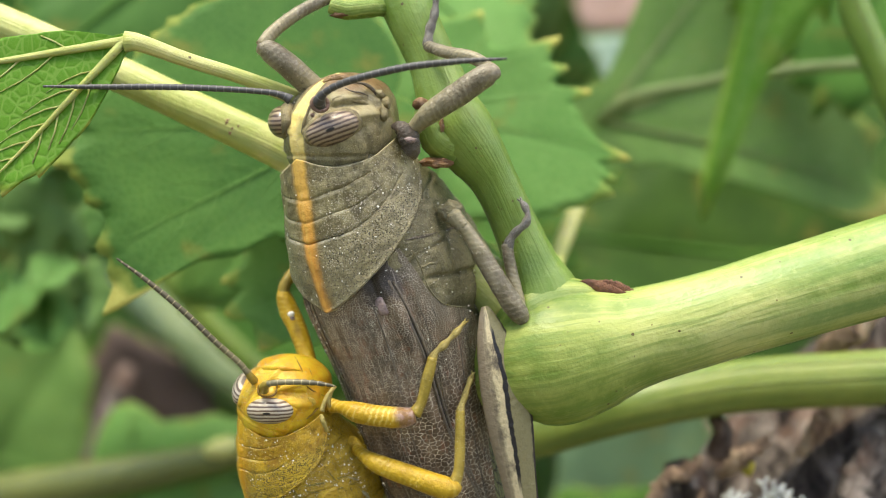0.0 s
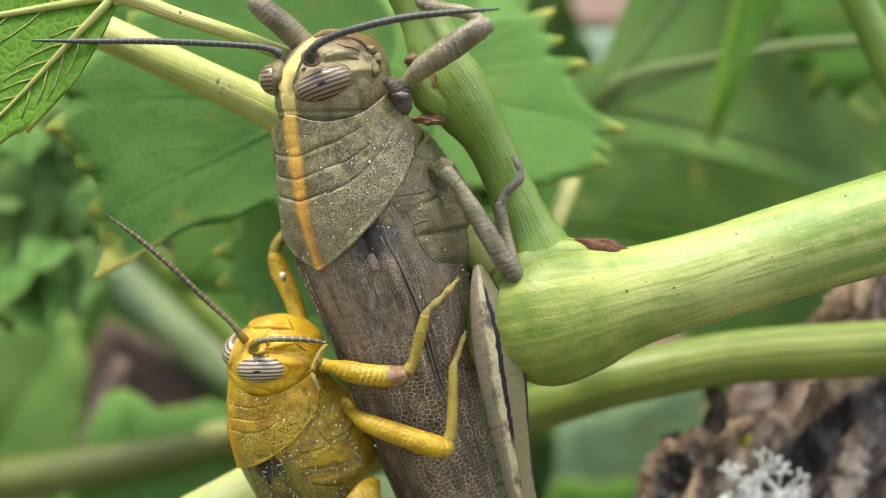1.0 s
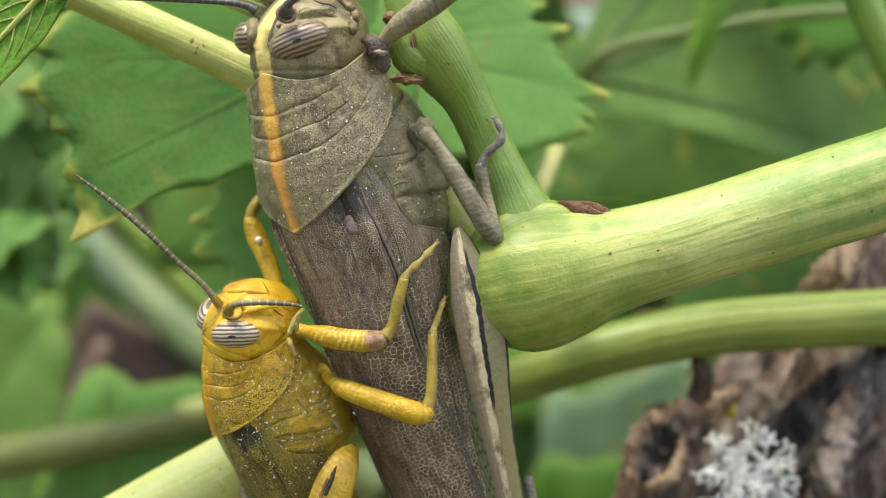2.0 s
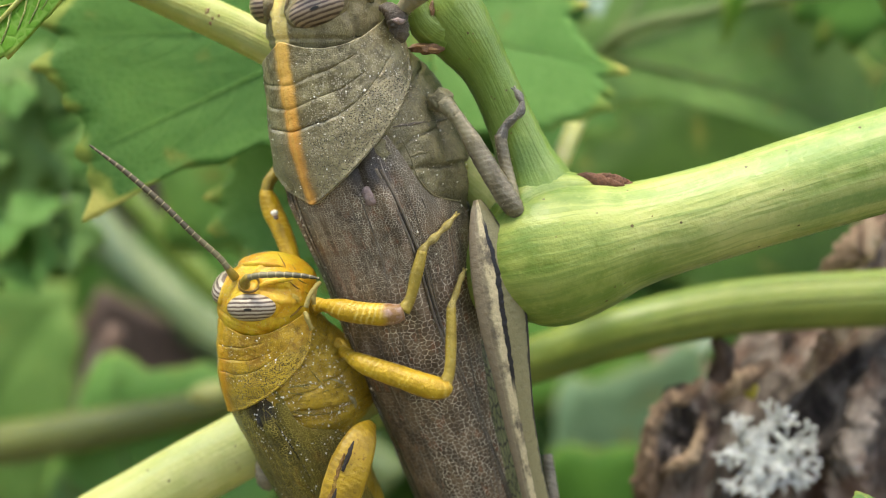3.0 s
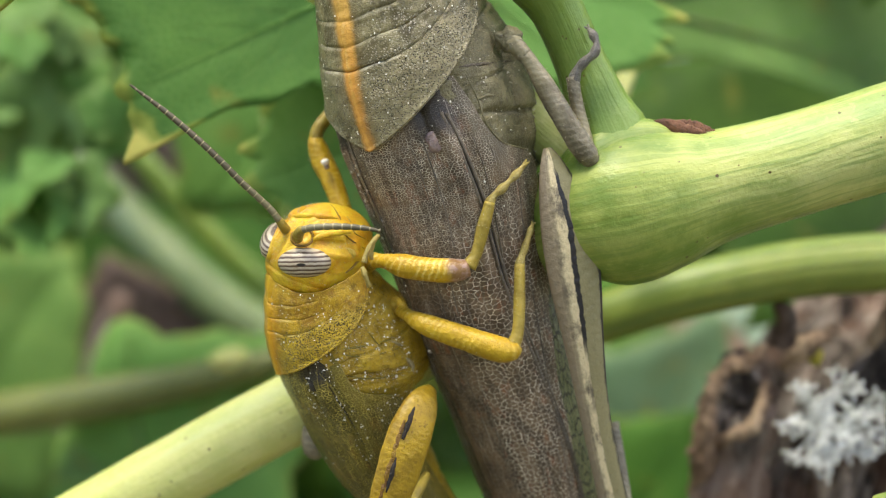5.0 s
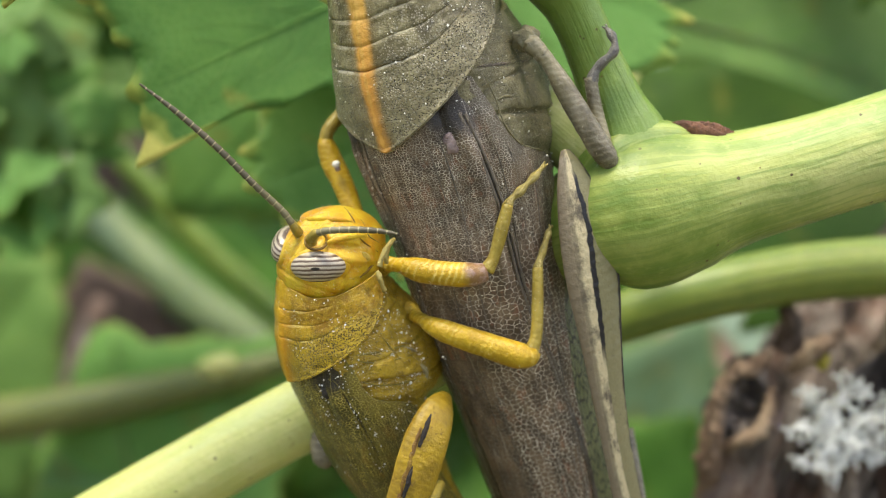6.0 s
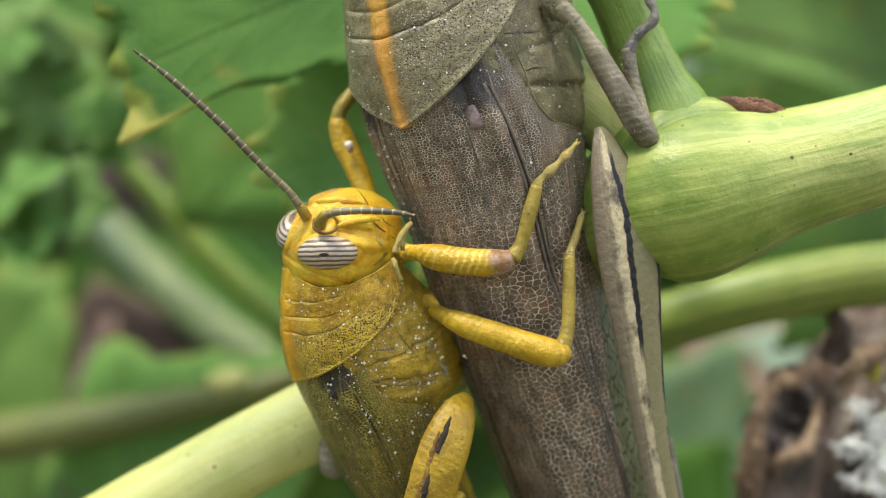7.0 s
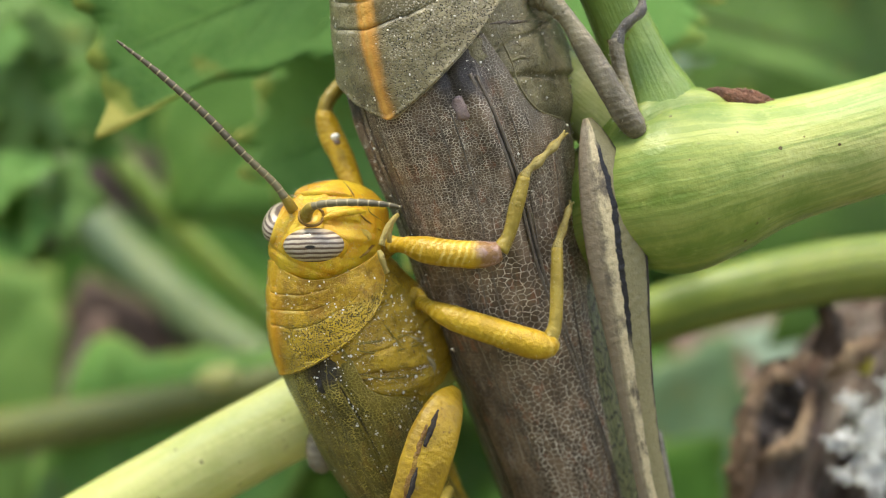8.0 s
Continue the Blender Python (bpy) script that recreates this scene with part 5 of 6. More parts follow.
def shield_mesh(body):
    rows, uvs = [], []
    for i in range(111):
        f = i / 110
        row, uv = [], []
        for j in range(113):
            g = -112 + 2 * j
            s0, s1 = shield_front(g), shield_back(g)
            s = s0 + (s1 - s0) * f
            w, hd, hv, drop = lerp_table(SHIELD, s)
            k = 0.22 * math.exp(-(g / 3.2) ** 2)
            for q in range(3):
                if abs(g) < (60, 66, 84)[q]:
                    k -= (0.10, 0.10, 0.17)[q] * math.exp(-((s - sulcus(q, g) - 0.12 * noise.noise(Vector((g * 0.06, q, 0)))) / 0.15) ** 2)
            k += (0.06 + 0.07 * noise.noise(Vector((g * 0.16, 3, 1)))) * math.exp(-((s - s0) / 0.45) ** 2) + 0.10 * math.exp(-((s1 - s) / 0.25) ** 2)
            k += 0.14 * noise.noise(Vector((g * 0.05, s * 0.5, 2))) + 0.05 * noise.noise(Vector((g * 0.16, s * 1.5, 7)))
            row.append(body.at(s, g, w + k, hd + k, hv + k, drop))
            uv.append((g / 360, s))
        rows.append(row)
        uvs.append(uv)
    return grid_mesh(rows, uvs)


def wing_mesh(body, lift, g_in, limits, tail=59.0, root=8.0, flare=0.0):
    """A folded wing from the back edge g_in to the limit angle at each s; flare: how far its free edge stands off; UV in mm."""
    rows, uvs = [], []
    n = 130
    for i in range(n + 1):
        s = root + (tail - root) * i / n
        w, hd, hv, drop = lerp_table(WING, s)
        g1 = lerp_table(limits, s)[0]
        row, uv = [], []
        for j in range(73):
            g = g_in + (g1 - g_in) * j / 72
            a = abs(g)
            k = lift - 0.25 * (1 - smooth(9.5, 11.5, s)) - 0.15 * smooth(0.7, 1.0, j / 72) + flare * (j / 72) ** 1.5 * smooth(20, 40, s)
            # ridge where the wing bends from the back to the flank, and the hollow beside it
            k += 0.34 * math.exp(-((a - 45 - 0.3 * (s - 12)) / 5) ** 2) * (1 - smooth(20, 40, s)) * smooth(10.5, 12.5, s)
            k -= 0.30 * math.exp(-((a - 36) / 3.5) ** 2) * (1 - smooth(13, 22, s))
            k -= 0.26 * math.exp(-((a - 56 - 0.2 * (s - 12)) / 5) ** 2) * (1 - smooth(16, 30, s))
            k += 0.02 * math.sin(a * 0.55 + 0.8 * noise.noise(Vector((a * 0.05, s * 0.1, 3)))) + 0.09 * noise.noise(Vector((g * 0.08, s * 0.25, lift)))
            row.append(body.at(s, g, w + k, hd + k, hv + k, drop))
            uv.append((abs(radians(g)) * 6.5 * body.kr / 1.0, s * body.kl))
        rows.append(row)
        uvs.append(uv)
    return grid_mesh(rows, uvs)


def on_wing(body, s, g, lift):
    w, hd, hv, drop = lerp_table(WING, s)
    return body.at(s, g, w + lift, hd + lift, hv + lift, drop)


def dust(body, n, key, size, s0, s1, g0, g1):
    """White flecks that lie on the back and wings."""
    rnd = random.Random(key)
    bits = bmesh.new()
    for i in range(n):
        s, g = s0 + (s1 - s0) * rnd.random() ** 1.1, rnd.uniform(g0, g1)
        if s > 20 and abs(g) > 72:
            continue
        if s < shield_back(g) and s > shield_front(g) and abs(g) < 110:
            table, k = SHIELD, 0.24
        elif abs(g) > 60 and s < 16:
            table, k = body.torso, 0.03
        else:
            table, k = WING, 0.30
        w, hd, hv, drop = lerp_table(table, s)
        c = body.at(s, g, w + k, hd + k, hv + k, drop)
        r = size * (0.45 + 0.9 * rnd.random() ** 2)
        sq = Vector((rnd.uniform(0.6, 1.5), rnd.uniform(0.6, 1.2), rnd.uniform(0.6, 1.5)))
        for v in bmesh.ops.create_icosphere(bits, subdivisions=1, radius=r)["verts"]:
            v.co = c + v.co * sq * rnd.uniform(0.75, 1.2)
    return bits


def hairs(points, n, size, key, up=(0, -1, 0)):
    """Fine short hairs that stand out from a limb given as for tube()."""
    rnd = random.Random(key)
    line = spline(points, 0.3)
    rows = []
    bm = bmesh.new()
    for k in range(n):
        i = rnd.randrange(1, len(line) - 1)
        p, q = Vector(line[i][:3]), Vector(line[i - 1][:3])
        t = (p - q).normalized()
        side = t.cross(Vector(up))
        side.normalize()
        g = rnd.uniform(0, 6.283)
        out = side * math.cos(g) + side.cross(t) * math.sin(g)
        hair(bm, p + out * line[i][3] * 0.95, (out + t * rnd.uniform(-0.3, 0.6)).normalized(), size * rnd.uniform(0.6, 1.3))
    return bm


def hair(bm, root, way, length, r=0.016):
    side = way.cross(Vector((0.3, 0.2, 1))).normalized()
    other = way.cross(side)
    base = [bm.verts.new(root + (side * math.cos(a) + other * math.sin(a)) * r) for a in (0, 2.1, 4.2)]
    tip = bm.verts.new(root + way * length)
    for i in range(3):
        bm.faces.new((base[i], base[(i + 1) % 3], tip))


def coat(body, table, n, size, key, s0, s1, g0, g1):
    """Fine hairs over the back."""
    rnd = random.Random(key)
    bm = bmesh.new()
    for k in range(n):
        s, g = rnd.uniform(s0, s1), rnd.uniform(g0, g1)
        w, hd, hv, drop = lerp_table(table, s)
        hair(bm, body.at(s, g, w, hd, hv, drop), (body.out(g) - body.a * rnd.uniform(-0.2, 0.5)).normalized(), size * rnd.uniform(0.5, 1.2))
    return bm


def leg(th, name, femur, tibia, tarsus, mats, label="", spines=0, flat=1.0, key=0):
    """thigh > shin, foot; each a list of points with radii."""
    f = part(name, tube(femur, 18, 0.3, flat, lump=0.05, key=key), mats[0], th, label)
    p0, p1 = Vector(femur[0][:3]), Vector(femur[1][:3])
    t0 = (p1 - p0).normalized()
    for q, r in ((-0.1, 0.95), (0.75, 0.82)):
        part("leg_joint", ball(p0 + t0 * (femur[0][3] * q * 1.6), (t0 * femur[0][3] * 0.8, Vector((0, -1, 0)) * femur[0][3] * r, t0.cross(Vector((0, -1, 0))) * femur[0][3] * r * 1.05), 24, 16, 0.25, key + q), mats[1], f)
    t = tube(tibia, 12, 0.3, lump=0.05, key=key + 1)
    if spines:
        bits = [t]
        line = spline(tibia, 0.6)
        for i, p in enumerate(line[len(line) // 3:]):
            d = Vector((0.55, -0.3, -0.25)) if i % 2 else Vector((-0.5, -0.35, -0.25))
            c = Vector(p[:3])
            bits.append(tube([(*(c + d * p[3]), 0.09), (*(c + d * (p[3] + spines)), 0.02)], 5, 0.2))
        t = join(*bits)
    part("shin", t, mats[1], f)
    part("hairs", join(hairs(femur, 90, 0.34, key + 5), hairs(tibia, 70, 0.36, key + 6)), HAIR, f, kind="stuff")
    # foot of three pads and two claws
    line = spline(tarsus, 0.25)
    foot = tube(tarsus, 10, 0.25, bump=lambda d, g: 0.05 * math.sin(d * 4.2))
    end, before = Vector(line[-1][:3]), Vector(line[-4][:3])
    t = (end - before).normalized()
    sd = t.cross(Vector((0, -1, 0))).normalized()
    claws = [tube([(*end, 0.12), (*(end + t * 0.28 + sd * 0.16 * k), 0.08), (*(end + t * 0.42 + sd * 0.10 * k + Vector((0, 0.25, 0))), 0.02)], 6, 0.15) for k in (-1, 1)]
    part("foot", join(foot, *claws), mats[2], f)
    return f


def eye(body, th, s, g, radius, mat, long, short, high, tilt=0.0):
    """A bulging oval eye at s and angle g, its long axis round the head."""
    c = body.at(s, g, radius)
    out, side = body.out(g), body.side(g)
    sg = 1 if g > 0 else -1
    A = (side * sg + body.a * tilt).normalized()
    B = out.cross(A).normalized()
    part("eye", ball(c, (A * long, B * short, out * high), 36, 24), mat, th, "oval eye with dark and pale stripes")
    socket = part("eye_rim", ball(c - out * 0.25 * high, (A * long * 1.12, B * short * 1.2, out * high * 0.72), 28, 18), F_CHEEK if mat == F_EYE else M_HEAD, th)


def grasshopper(sex, label, body, hbody, mats):
    th = thing("grasshopper", on_wing(body, 16, 42, 0.0), label, "grasshopper", "mating grasshoppers")
    kl, kr = body.kl, body.kr

    def ridge(s, g, s0, g0, s1, g1, w):
        """1 on a line over the head between two places, falling off within w mm."""
        x, y, x1, y1 = s - s0, (g - g0) * 0.09, s1 - s0, (g1 - g0) * 0.09
        f = min(1.0, max(0.0, (x * x1 + y * y1) / (x1 * x1 + y1 * y1)))
        return math.exp(-((x - f * x1) ** 2 + (y - f * y1) ** 2) / (w * w))

    def head_relief(s, g):
        a = abs(g)
        k = 0.10 * noise.noise(Vector((s, g * 0.06, 4))) + 0.04 * noise.noise(Vector((s * 3, g * 0.2, 1)))
        k += 0.32 * ridge(s, a, -3.6, 11, -8.6, 17, 0.28)
        k -= 0.55 * ridge(s, a, -6.4, 27, -6.0, 27, 0.75)
        k += 0.28 * ridge(s, a, -6.9, 36, -7.6, 84, 0.5)
        k -= 0.30 * ridge(s, a, -6.1, 42, -6.6, 82, 0.30)
        k += 0.34 * ridge(s, a, -5.2, 62, -5.5, 100, 0.5)
        k -= 0.34 * ridge(s, a, -3.9, 72, -1.0, 84, 0.22)
        k -= 0.26 * ridge(s, a, -7.4, 84, -4.8, 104, 0.25)
        k += 0.30 * ridge(s, a, -6.6, 100, -4.5, 112, 0.6)
        k -= 0.14 * ridge(s, a, -1.2, 0, -1.0, 100, 0.2)
        return k

    part("head", hbody.loft(HEAD, 96, 0.16, head_relief), mats["head"], th)
    part("shield", shield_mesh(body), mats["shield"], th, mats["shield_label"], thick=0.25)

    def flank(s, g):
        a = abs(g)
        k = 0.22 * noise.noise(Vector((s * 0.5, g * 0.045, 8))) + 0.10 * noise.noise(Vector((s * 1.7, g * 0.12, 3))) + 0.05 * noise.noise(Vector((s * 4, g * 0.3, 6)))
        for s0, lean, w, d in ((4.6, -0.045, 0.16, 0.30), (8.8, -0.02, 0.14, 0.26), (12.6, 0.03, 0.18, 0.30)):
            k -= d * math.exp(-((s - s0 - lean * (a - 100) - 0.8 * noise.noise(Vector((a * 0.045, s0, 3)))) / w) ** 2) * smooth(50, 70, a)
        k += 0.30 * ridge(s, a, 9.5, 92, 12.0, 104, 1.1) - 0.25 * ridge(s, a, 11.6, 84, 13.2, 112, 0.22)
        k -= 0.28 * math.exp(-((a - 104 + 5 * math.sin(s * 0.7)) / 2.2) ** 2) * smooth(2, 5, s) * (1 - smooth(12, 14, s))
        return k * (1.5 if sex == "male" else 1.15)

    part("thorax", body.loft(body.torso, 150, 0.16, flank), mats["body"], th)
    limits_r = [(8, 62), (10.5, 68), (12, 70), (13.5, 74), (14.5, 82), (15.5, 98), (17, 110), (19, 112), (24, 106), (30, 98), (34, 94), (45, 90), (59, 84)]
    limits_l = [(s, -g) for s, g in limits_r]
    left = part("fore_wing", wing_mesh(body, 0.05, 10, limits_l), mats["wing"], th, mats["wing_label"], thick=0.12)
    right = part("fore_wing", wing_mesh(body, 0.25, -12, limits_r), mats["wing"], th, mats["wing_label"], thick=0.12)
    under = [(19, 100), (24, 114), (30, 120), (36, 124), (45, 126), (56, 120)]
    part("hind_wing", wing_mesh(body, -0.25, 60, under, 56.0, 19.0, 2.0 if sex == "female" else 0.0), mats["under"], th, "folded greenish hind wing", thick=0.1)
    for wing, sgn in ((right, 1), (left, -1)):
        # veins fan out from the root; the middle pair encloses a dark groove
        for s0, g0, bow, g1, r, groove in ((11.0, 14, 2, 6, 0.10, 0), (11.0, 23, 3, 14, 0.12, 0), (11.5, 31, 2, 24, 0.10, 0), (10.5, 44, 5, 47, 0.17, 0), (10.6, 45.6, 5.6, 49.2, 0.10, 1),
                                           (10.7, 47.2, 6, 51.4, 0.14, 0), (13.0, 60, 3, 56, 0.09, 0), (14.0, 69, 3, 60, 0.09, 0), (17.5, 84, 0, 63, 0.12, 0)):
            pts = []
            for i in range(18):
                s = s0 + (54 - s0) * (i / 17) ** 1.5
                f = (s - s0) / (54 - s0)
                if sex == "female" and 40 < g0 < 50:
                    g = sgn * (lerp_table([(10, 48), (13, 50.4), (17, 53.8), (20, 56.5), (27, 61), (34, 69), (42, 78), (54, 86)], s)[0] + (g0 - 45.6) * 0.9)
                else:
                    g = sgn * (g0 + (g1 - g0) * f + (bow + mats["fan"] * g0 / 45) * math.sin(3.14 * min(1.0, f * 1.1) ** 0.7))
                pts.append((*on_wing(body, s, g, (0.33 if sgn > 0 else 0.13) - 0.06 * groove), (r if 40 < g0 < 50 and sex == "female" else 0.6 * r) * kr * (1 - 0.5 * f)))
            part("wing_vein", tube(pts, 6, 0.8, lump=0.12), GROOVE if groove else mats["vein"], wing)
    part("wing_knob", ball(on_wing(body, 12.8, 38.5, 0.05), (body.a * 1.05 * kl, body.side(39) * 0.80 * kr, body.out(39) * 0.48 * kr), 24, 16, 0.3), mats["knob"], right, "smooth knob at the wing root")
    # flank plates: raised seams and rolled rims over the wing root

    def seam(name, pts, r, mat, table=None, lift=0.02, frame_of=None):
        bd, table = frame_of or body, table or body.torso
        line = []
        for s, g in pts:
            w, hd, hv, drop = lerp_table(table, s)
            line.append((*bd.at(s, g, w + lift, hd + lift, hv + lift, drop), r * kr))
        line[0], line[-1] = (*line[0][:3], r * kr * 0.4), (*line[-1][:3], r * kr * 0.4)
        part(name, tube(line, 7, 0.25, lump=0.35), mat, th)

    if sex == "female":
        seam("plate_seam", [(7.9, 69), (9.2, 71), (10.5, 72), (11.8, 71.5), (13.2, 74), (14.3, 80), (15.3, 95), (16.2, 112)], 0.07, mats["body"], WING, 0.24)
    seam("plate_rim", [(12.6, 124), (14.0, 122.5), (15.6, 121.5), (16.3, 118), (17.0, 112), (16.2, 107)], 0.15, mats["plate"])
    seam("plate_seam", [(10.4, 73), (10.3, 80), (10.6, 88), (11.4, 104), (12.4, 120)], 0.15, mats["body"])
    seam("plate_seam", [(10.7, 76), (10.6, 88), (11.6, 104), (12.6, 120)], 0.14, mats["vein"], None, -0.04)
    seam("plate_seam", [(7.4, 66), (7.6, 76), (7.8, 88), (8.4, 112)], 0.16, mats["vein"], None, -0.04)
    seam("breathing_hole", [(10.0, 98.5), (10.5, 99.5), (10.9, 101), (10.5, 102.5), (10.0, 101.5), (9.9, 99)], 0.09, mats["rim"])
    seam("shield_rim", [(shield_back(g) - 0.05, g) for g in range(-96, 109, 6)], 0.085, mats["rim"], SHIELD, 0.04)
    if sex == "male":
        seam("plate_seam", [(7.6, 64), (8.6, 76), (9.4, 92), (9.8, 108), (10.2, 122)], 0.085, mats["vein"])
        seam("plate_seam", [(11.2, 66), (12.2, 80), (13.0, 96), (13.6, 112)], 0.085, mats["vein"])
        seam("plate_seam", [(4.8, 92), (6.2, 98), (7.8, 101), (9.4, 104)], 0.07, mats["vein"])
        seam("leg_skin", [(11.4, 116), (12.4, 119), (13.4, 121), (14.4, 120)], 0.26, mats["skin"], None, 0.0)
        seam("leg_skin", [(8.6, 112), (9.3, 116), (9.9, 119)], 0.20, mats["skin"], None, 0.0)
        seam("face_seam", [(-9.2, 92), (-8.8, 95), (-8.0, 98), (-7.6, 109), (-7.1, 128)], 0.055, mats["vein"], HEAD, 0.0, hbody)
    if sex == "female":
        seam("brow_ridge", [(-8.6, 17), (-7.4, 15), (-6.0, 13), (-4.6, 11.5), (-3.6, 10)], 0.14, mats["head_plain"], HEAD, 0.26, hbody)
    part("hairs", join(coat(hbody, HEAD, 360, 0.42, 3, -9.2, -1.0, -60, 100), coat(body, SHIELD, 600, 0.36, 4, -1.0, 9, -80, 108), coat(body, body.torso, 700, 0.34, 5, 5.0, 15.0, 66, 122)), HAIR, th, kind="stuff")
    part("dust", dust(body, *mats["dust"]), DUST, th, "fine white dust flecks", kind="stuff")
    return th


# female: grey-brown, head up
FB = Body((-9.24, 117.50, 8.30), (0.25, 0.20, -1.0), 41, drift=((7, 0.0), (10, 0.2), (18, 1.0), (30, 1.55), (44, 2.1), (60, 2.6)), torso=TORSO_BROAD)
FH = Body((-9.97, 117.00, 8.27), (0.02, 0.14, -1.0), 45, 0.9, 1.0)
F_MATS = {"head": F_HEAD, "shield": F_PRONOTUM, "body": F_BODY, "wing": F_WING, "under": F_HINDWING, "vein": F_VEIN, "fan": 0.0, "knob": PINK, "rim": F_RIM, "plate": F_RIM, "head_plain": F_CHEEK,
          "shield_label": "grey-brown pitted shield with orange keel stripe", "wing_label": "dark brown folded wing with pale net of veins",
          "dust": (640, 3, 0.075, 0, 34, -45, 120)}
FEMALE = grasshopper("female", "large grey-brown female grasshopper with orange back stripe", FB, FH, F_MATS)
cam.data.dof.focus_object = FEMALE
eye(FH, FEMALE, -3.95, 43, 4.95, F_EYE, 2.6, 1.5, 1.5, -0.36)
eye(FH, FEMALE, -4.6, -42, 5.2, F_EYE, 2.6, 1.6, 1.6, 0.0)
for pts in ([(*(-11.38, 110.50, 13.19), 0.62), (*(-11.18, 109.60, 13.59), 0.52), (*(-10.71, 109.00, 14.08), 0.36), (*(-9.33, 108.30, 14.75), 0.34), (*(-7.25, 107.50, 15.30), 0.34), (*(-3.19, 106.50, 16.05), 0.33), (*(1.28, 105.50, 16.39), 0.27), (*(5.53, 104.50, 16.48), 0.10)],
            [(*(-14.15, 112.00, 13.84), 0.5), (*(-14.86, 111.80, 14.23), 0.34), (*(-16.39, 111.50, 14.51), 0.28), (*(-21.08, 111.50, 14.82), 0.29), (*(-26.18, 111.00, 14.91), 0.29), (*(-31.38, 111.00, 14.91), 0.25), (*(-36.62, 110.50, 14.89), 0.10)]):
    part("feeler", tube(pts, 12, 0.18, bump=lambda d, g: 0.018 * math.sin(d * 8.98)), F_FEELER, FEMALE, "dark grey ringed feeler")
for at, axes, key in (((-5.60, 113.40, 12.70), ((0.42, 0, 0.1), (0, 0.7, 0), (-0.1, 0, 0.75)), 1), ((-5.42, 113.80, 13.75), ((0.45, 0, 0.2), (0, 0.6, 0), (-0.2, 0, 0.55)), 2), ((-5.95, 113.90, 14.60), ((0.5, 0, -0.1), (0, 0.6, 0), (0.1, 0, 0.42)), 3)):
    part("mouthpart", ball(at, axes, 18, 12, 0.35, key), F_CHEEK, FEMALE)
for name, pts, mat, text in (
    ("face_seam", [(-8.15, 112.50, 15.55, 0.05), (-7.10, 113.00, 15.35, 0.17), (-6.45, 113.60, 14.85, 0.20), (-6.05, 113.75, 14.20, 0.12), (-5.95, 113.6, 13.5, 0.05)], F_DARK, "dark brown mouth crease"),
    ("face_seam", [(-9.10, 112.20, 14.95, 0.04), (-8.35, 112.20, 14.62, 0.08), (-7.65, 112.40, 14.55, 0.08), (-6.95, 112.80, 14.30, 0.04)], GROOVE, ""),
    ("crown_ridge", [(-11.20, 112.60, 15.55, 0.10), (-10.60, 112.80, 15.95, 0.26), (-9.60, 113.10, 16.15, 0.30), (-8.70, 113.30, 15.98, 0.26), (-8.00, 113.40, 15.65, 0.10)], F_CROWN, "rust-brown crown ridge"),
    ("face_ridge", [(-10.30, 111.85, 13.85, 0.10), (-9.50, 112.00, 14.00, 0.24), (-8.55, 112.15, 13.90, 0.28), (-7.55, 112.50, 13.70, 0.22), (-6.75, 112.90, 13.30, 0.10)], F_CHEEK, ""),
    ("cheek_patch", [(-7.30, 112.55, 12.85, 0.10), (-6.75, 112.65, 12.55, 0.30), (-6.30, 112.85, 12.05, 0.22), (-6.05, 113.0, 11.6, 0.08)], F_STRIPE_DULL, "ochre cheek patch"),
):
    part(name, tube(pts, 10, 0.15, 0.5, lump=0.35), mat, FEMALE, text)
socket = []
for k in range(13):
    g = 2 * math.pi * k / 12
    socket.append((*(Vector((-11.25, 110.30, 13.27)) + Vector((0.72 * math.cos(g), 0.35 * math.cos(g), 0.66 * math.sin(g)))), 0.2))
part("feeler_socket", tube(socket, 8, 0.15), F_SOCKET, FEMALE, "pinkish brown feeler socket")
part("ocellus", ball((-11.96, 110.60, 12.27), ((0.22, 0, 0), (0, 0.2, 0), (0, 0, 0.22)), 10, 8), F_SOCKET, FEMALE)
LEGS = (F_LEG, F_LEG, F_FOOT)
leg(FEMALE, "front_leg", [(*(-3.07, 113.20, 10.76), 0.80), (*(-2.53, 112.70, 11.45), 0.72), (*(-1.15, 111.60, 12.59), 1.0), (*(1.35, 110.80, 14.16), 1.15), (*(3.41, 110.50, 15.57), 1.1), (*(4.55, 110.50, 16.08), 0.95), (*(5.08, 110.80, 15.92), 0.4)],
    [(*(4.36, 110.80, 16.54), 0.55), (*(2.92, 111.50, 17.59), 0.62), (*(0.32, 113.50, 18.49), 0.60), (*(-1.46, 115.50, 19.41), 0.55)],
    [(*(-1.46, 115.50, 19.41), 0.5), (*(-1.30, 115.80, 20.92), 0.45), (*(-0.87, 115.80, 22.28), 0.42), (*(-0.65, 116.00, 24.05), 0.3)], LEGS, "grey-brown spiny front leg", 0.5)
leg(FEMALE, "front_leg", [(*(-10.62, 117.00, 13.74), 1.2), (*(-12.98, 116.00, 15.91), 1.2), (*(-15.02, 115.00, 17.71), 1.15), (*(-16.72, 114.50, 18.92), 1.0), (*(-17.58, 114.50, 19.13), 0.5)],
    [(*(-17.15, 114.50, 19.24), 0.7), (*(-16.25, 115.00, 20.61), 0.65), (*(-13.79, 116.00, 22.75), 0.62), (*(-10.62, 117.00, 24.59), 0.6)],
    [(*(-10.62, 117.00, 24.59), 0.5), (*(-9.02, 117.50, 25.63), 0.45), (*(-7.40, 118.00, 26.84), 0.35)], LEGS, "grey-brown spiny front leg", 0.4)
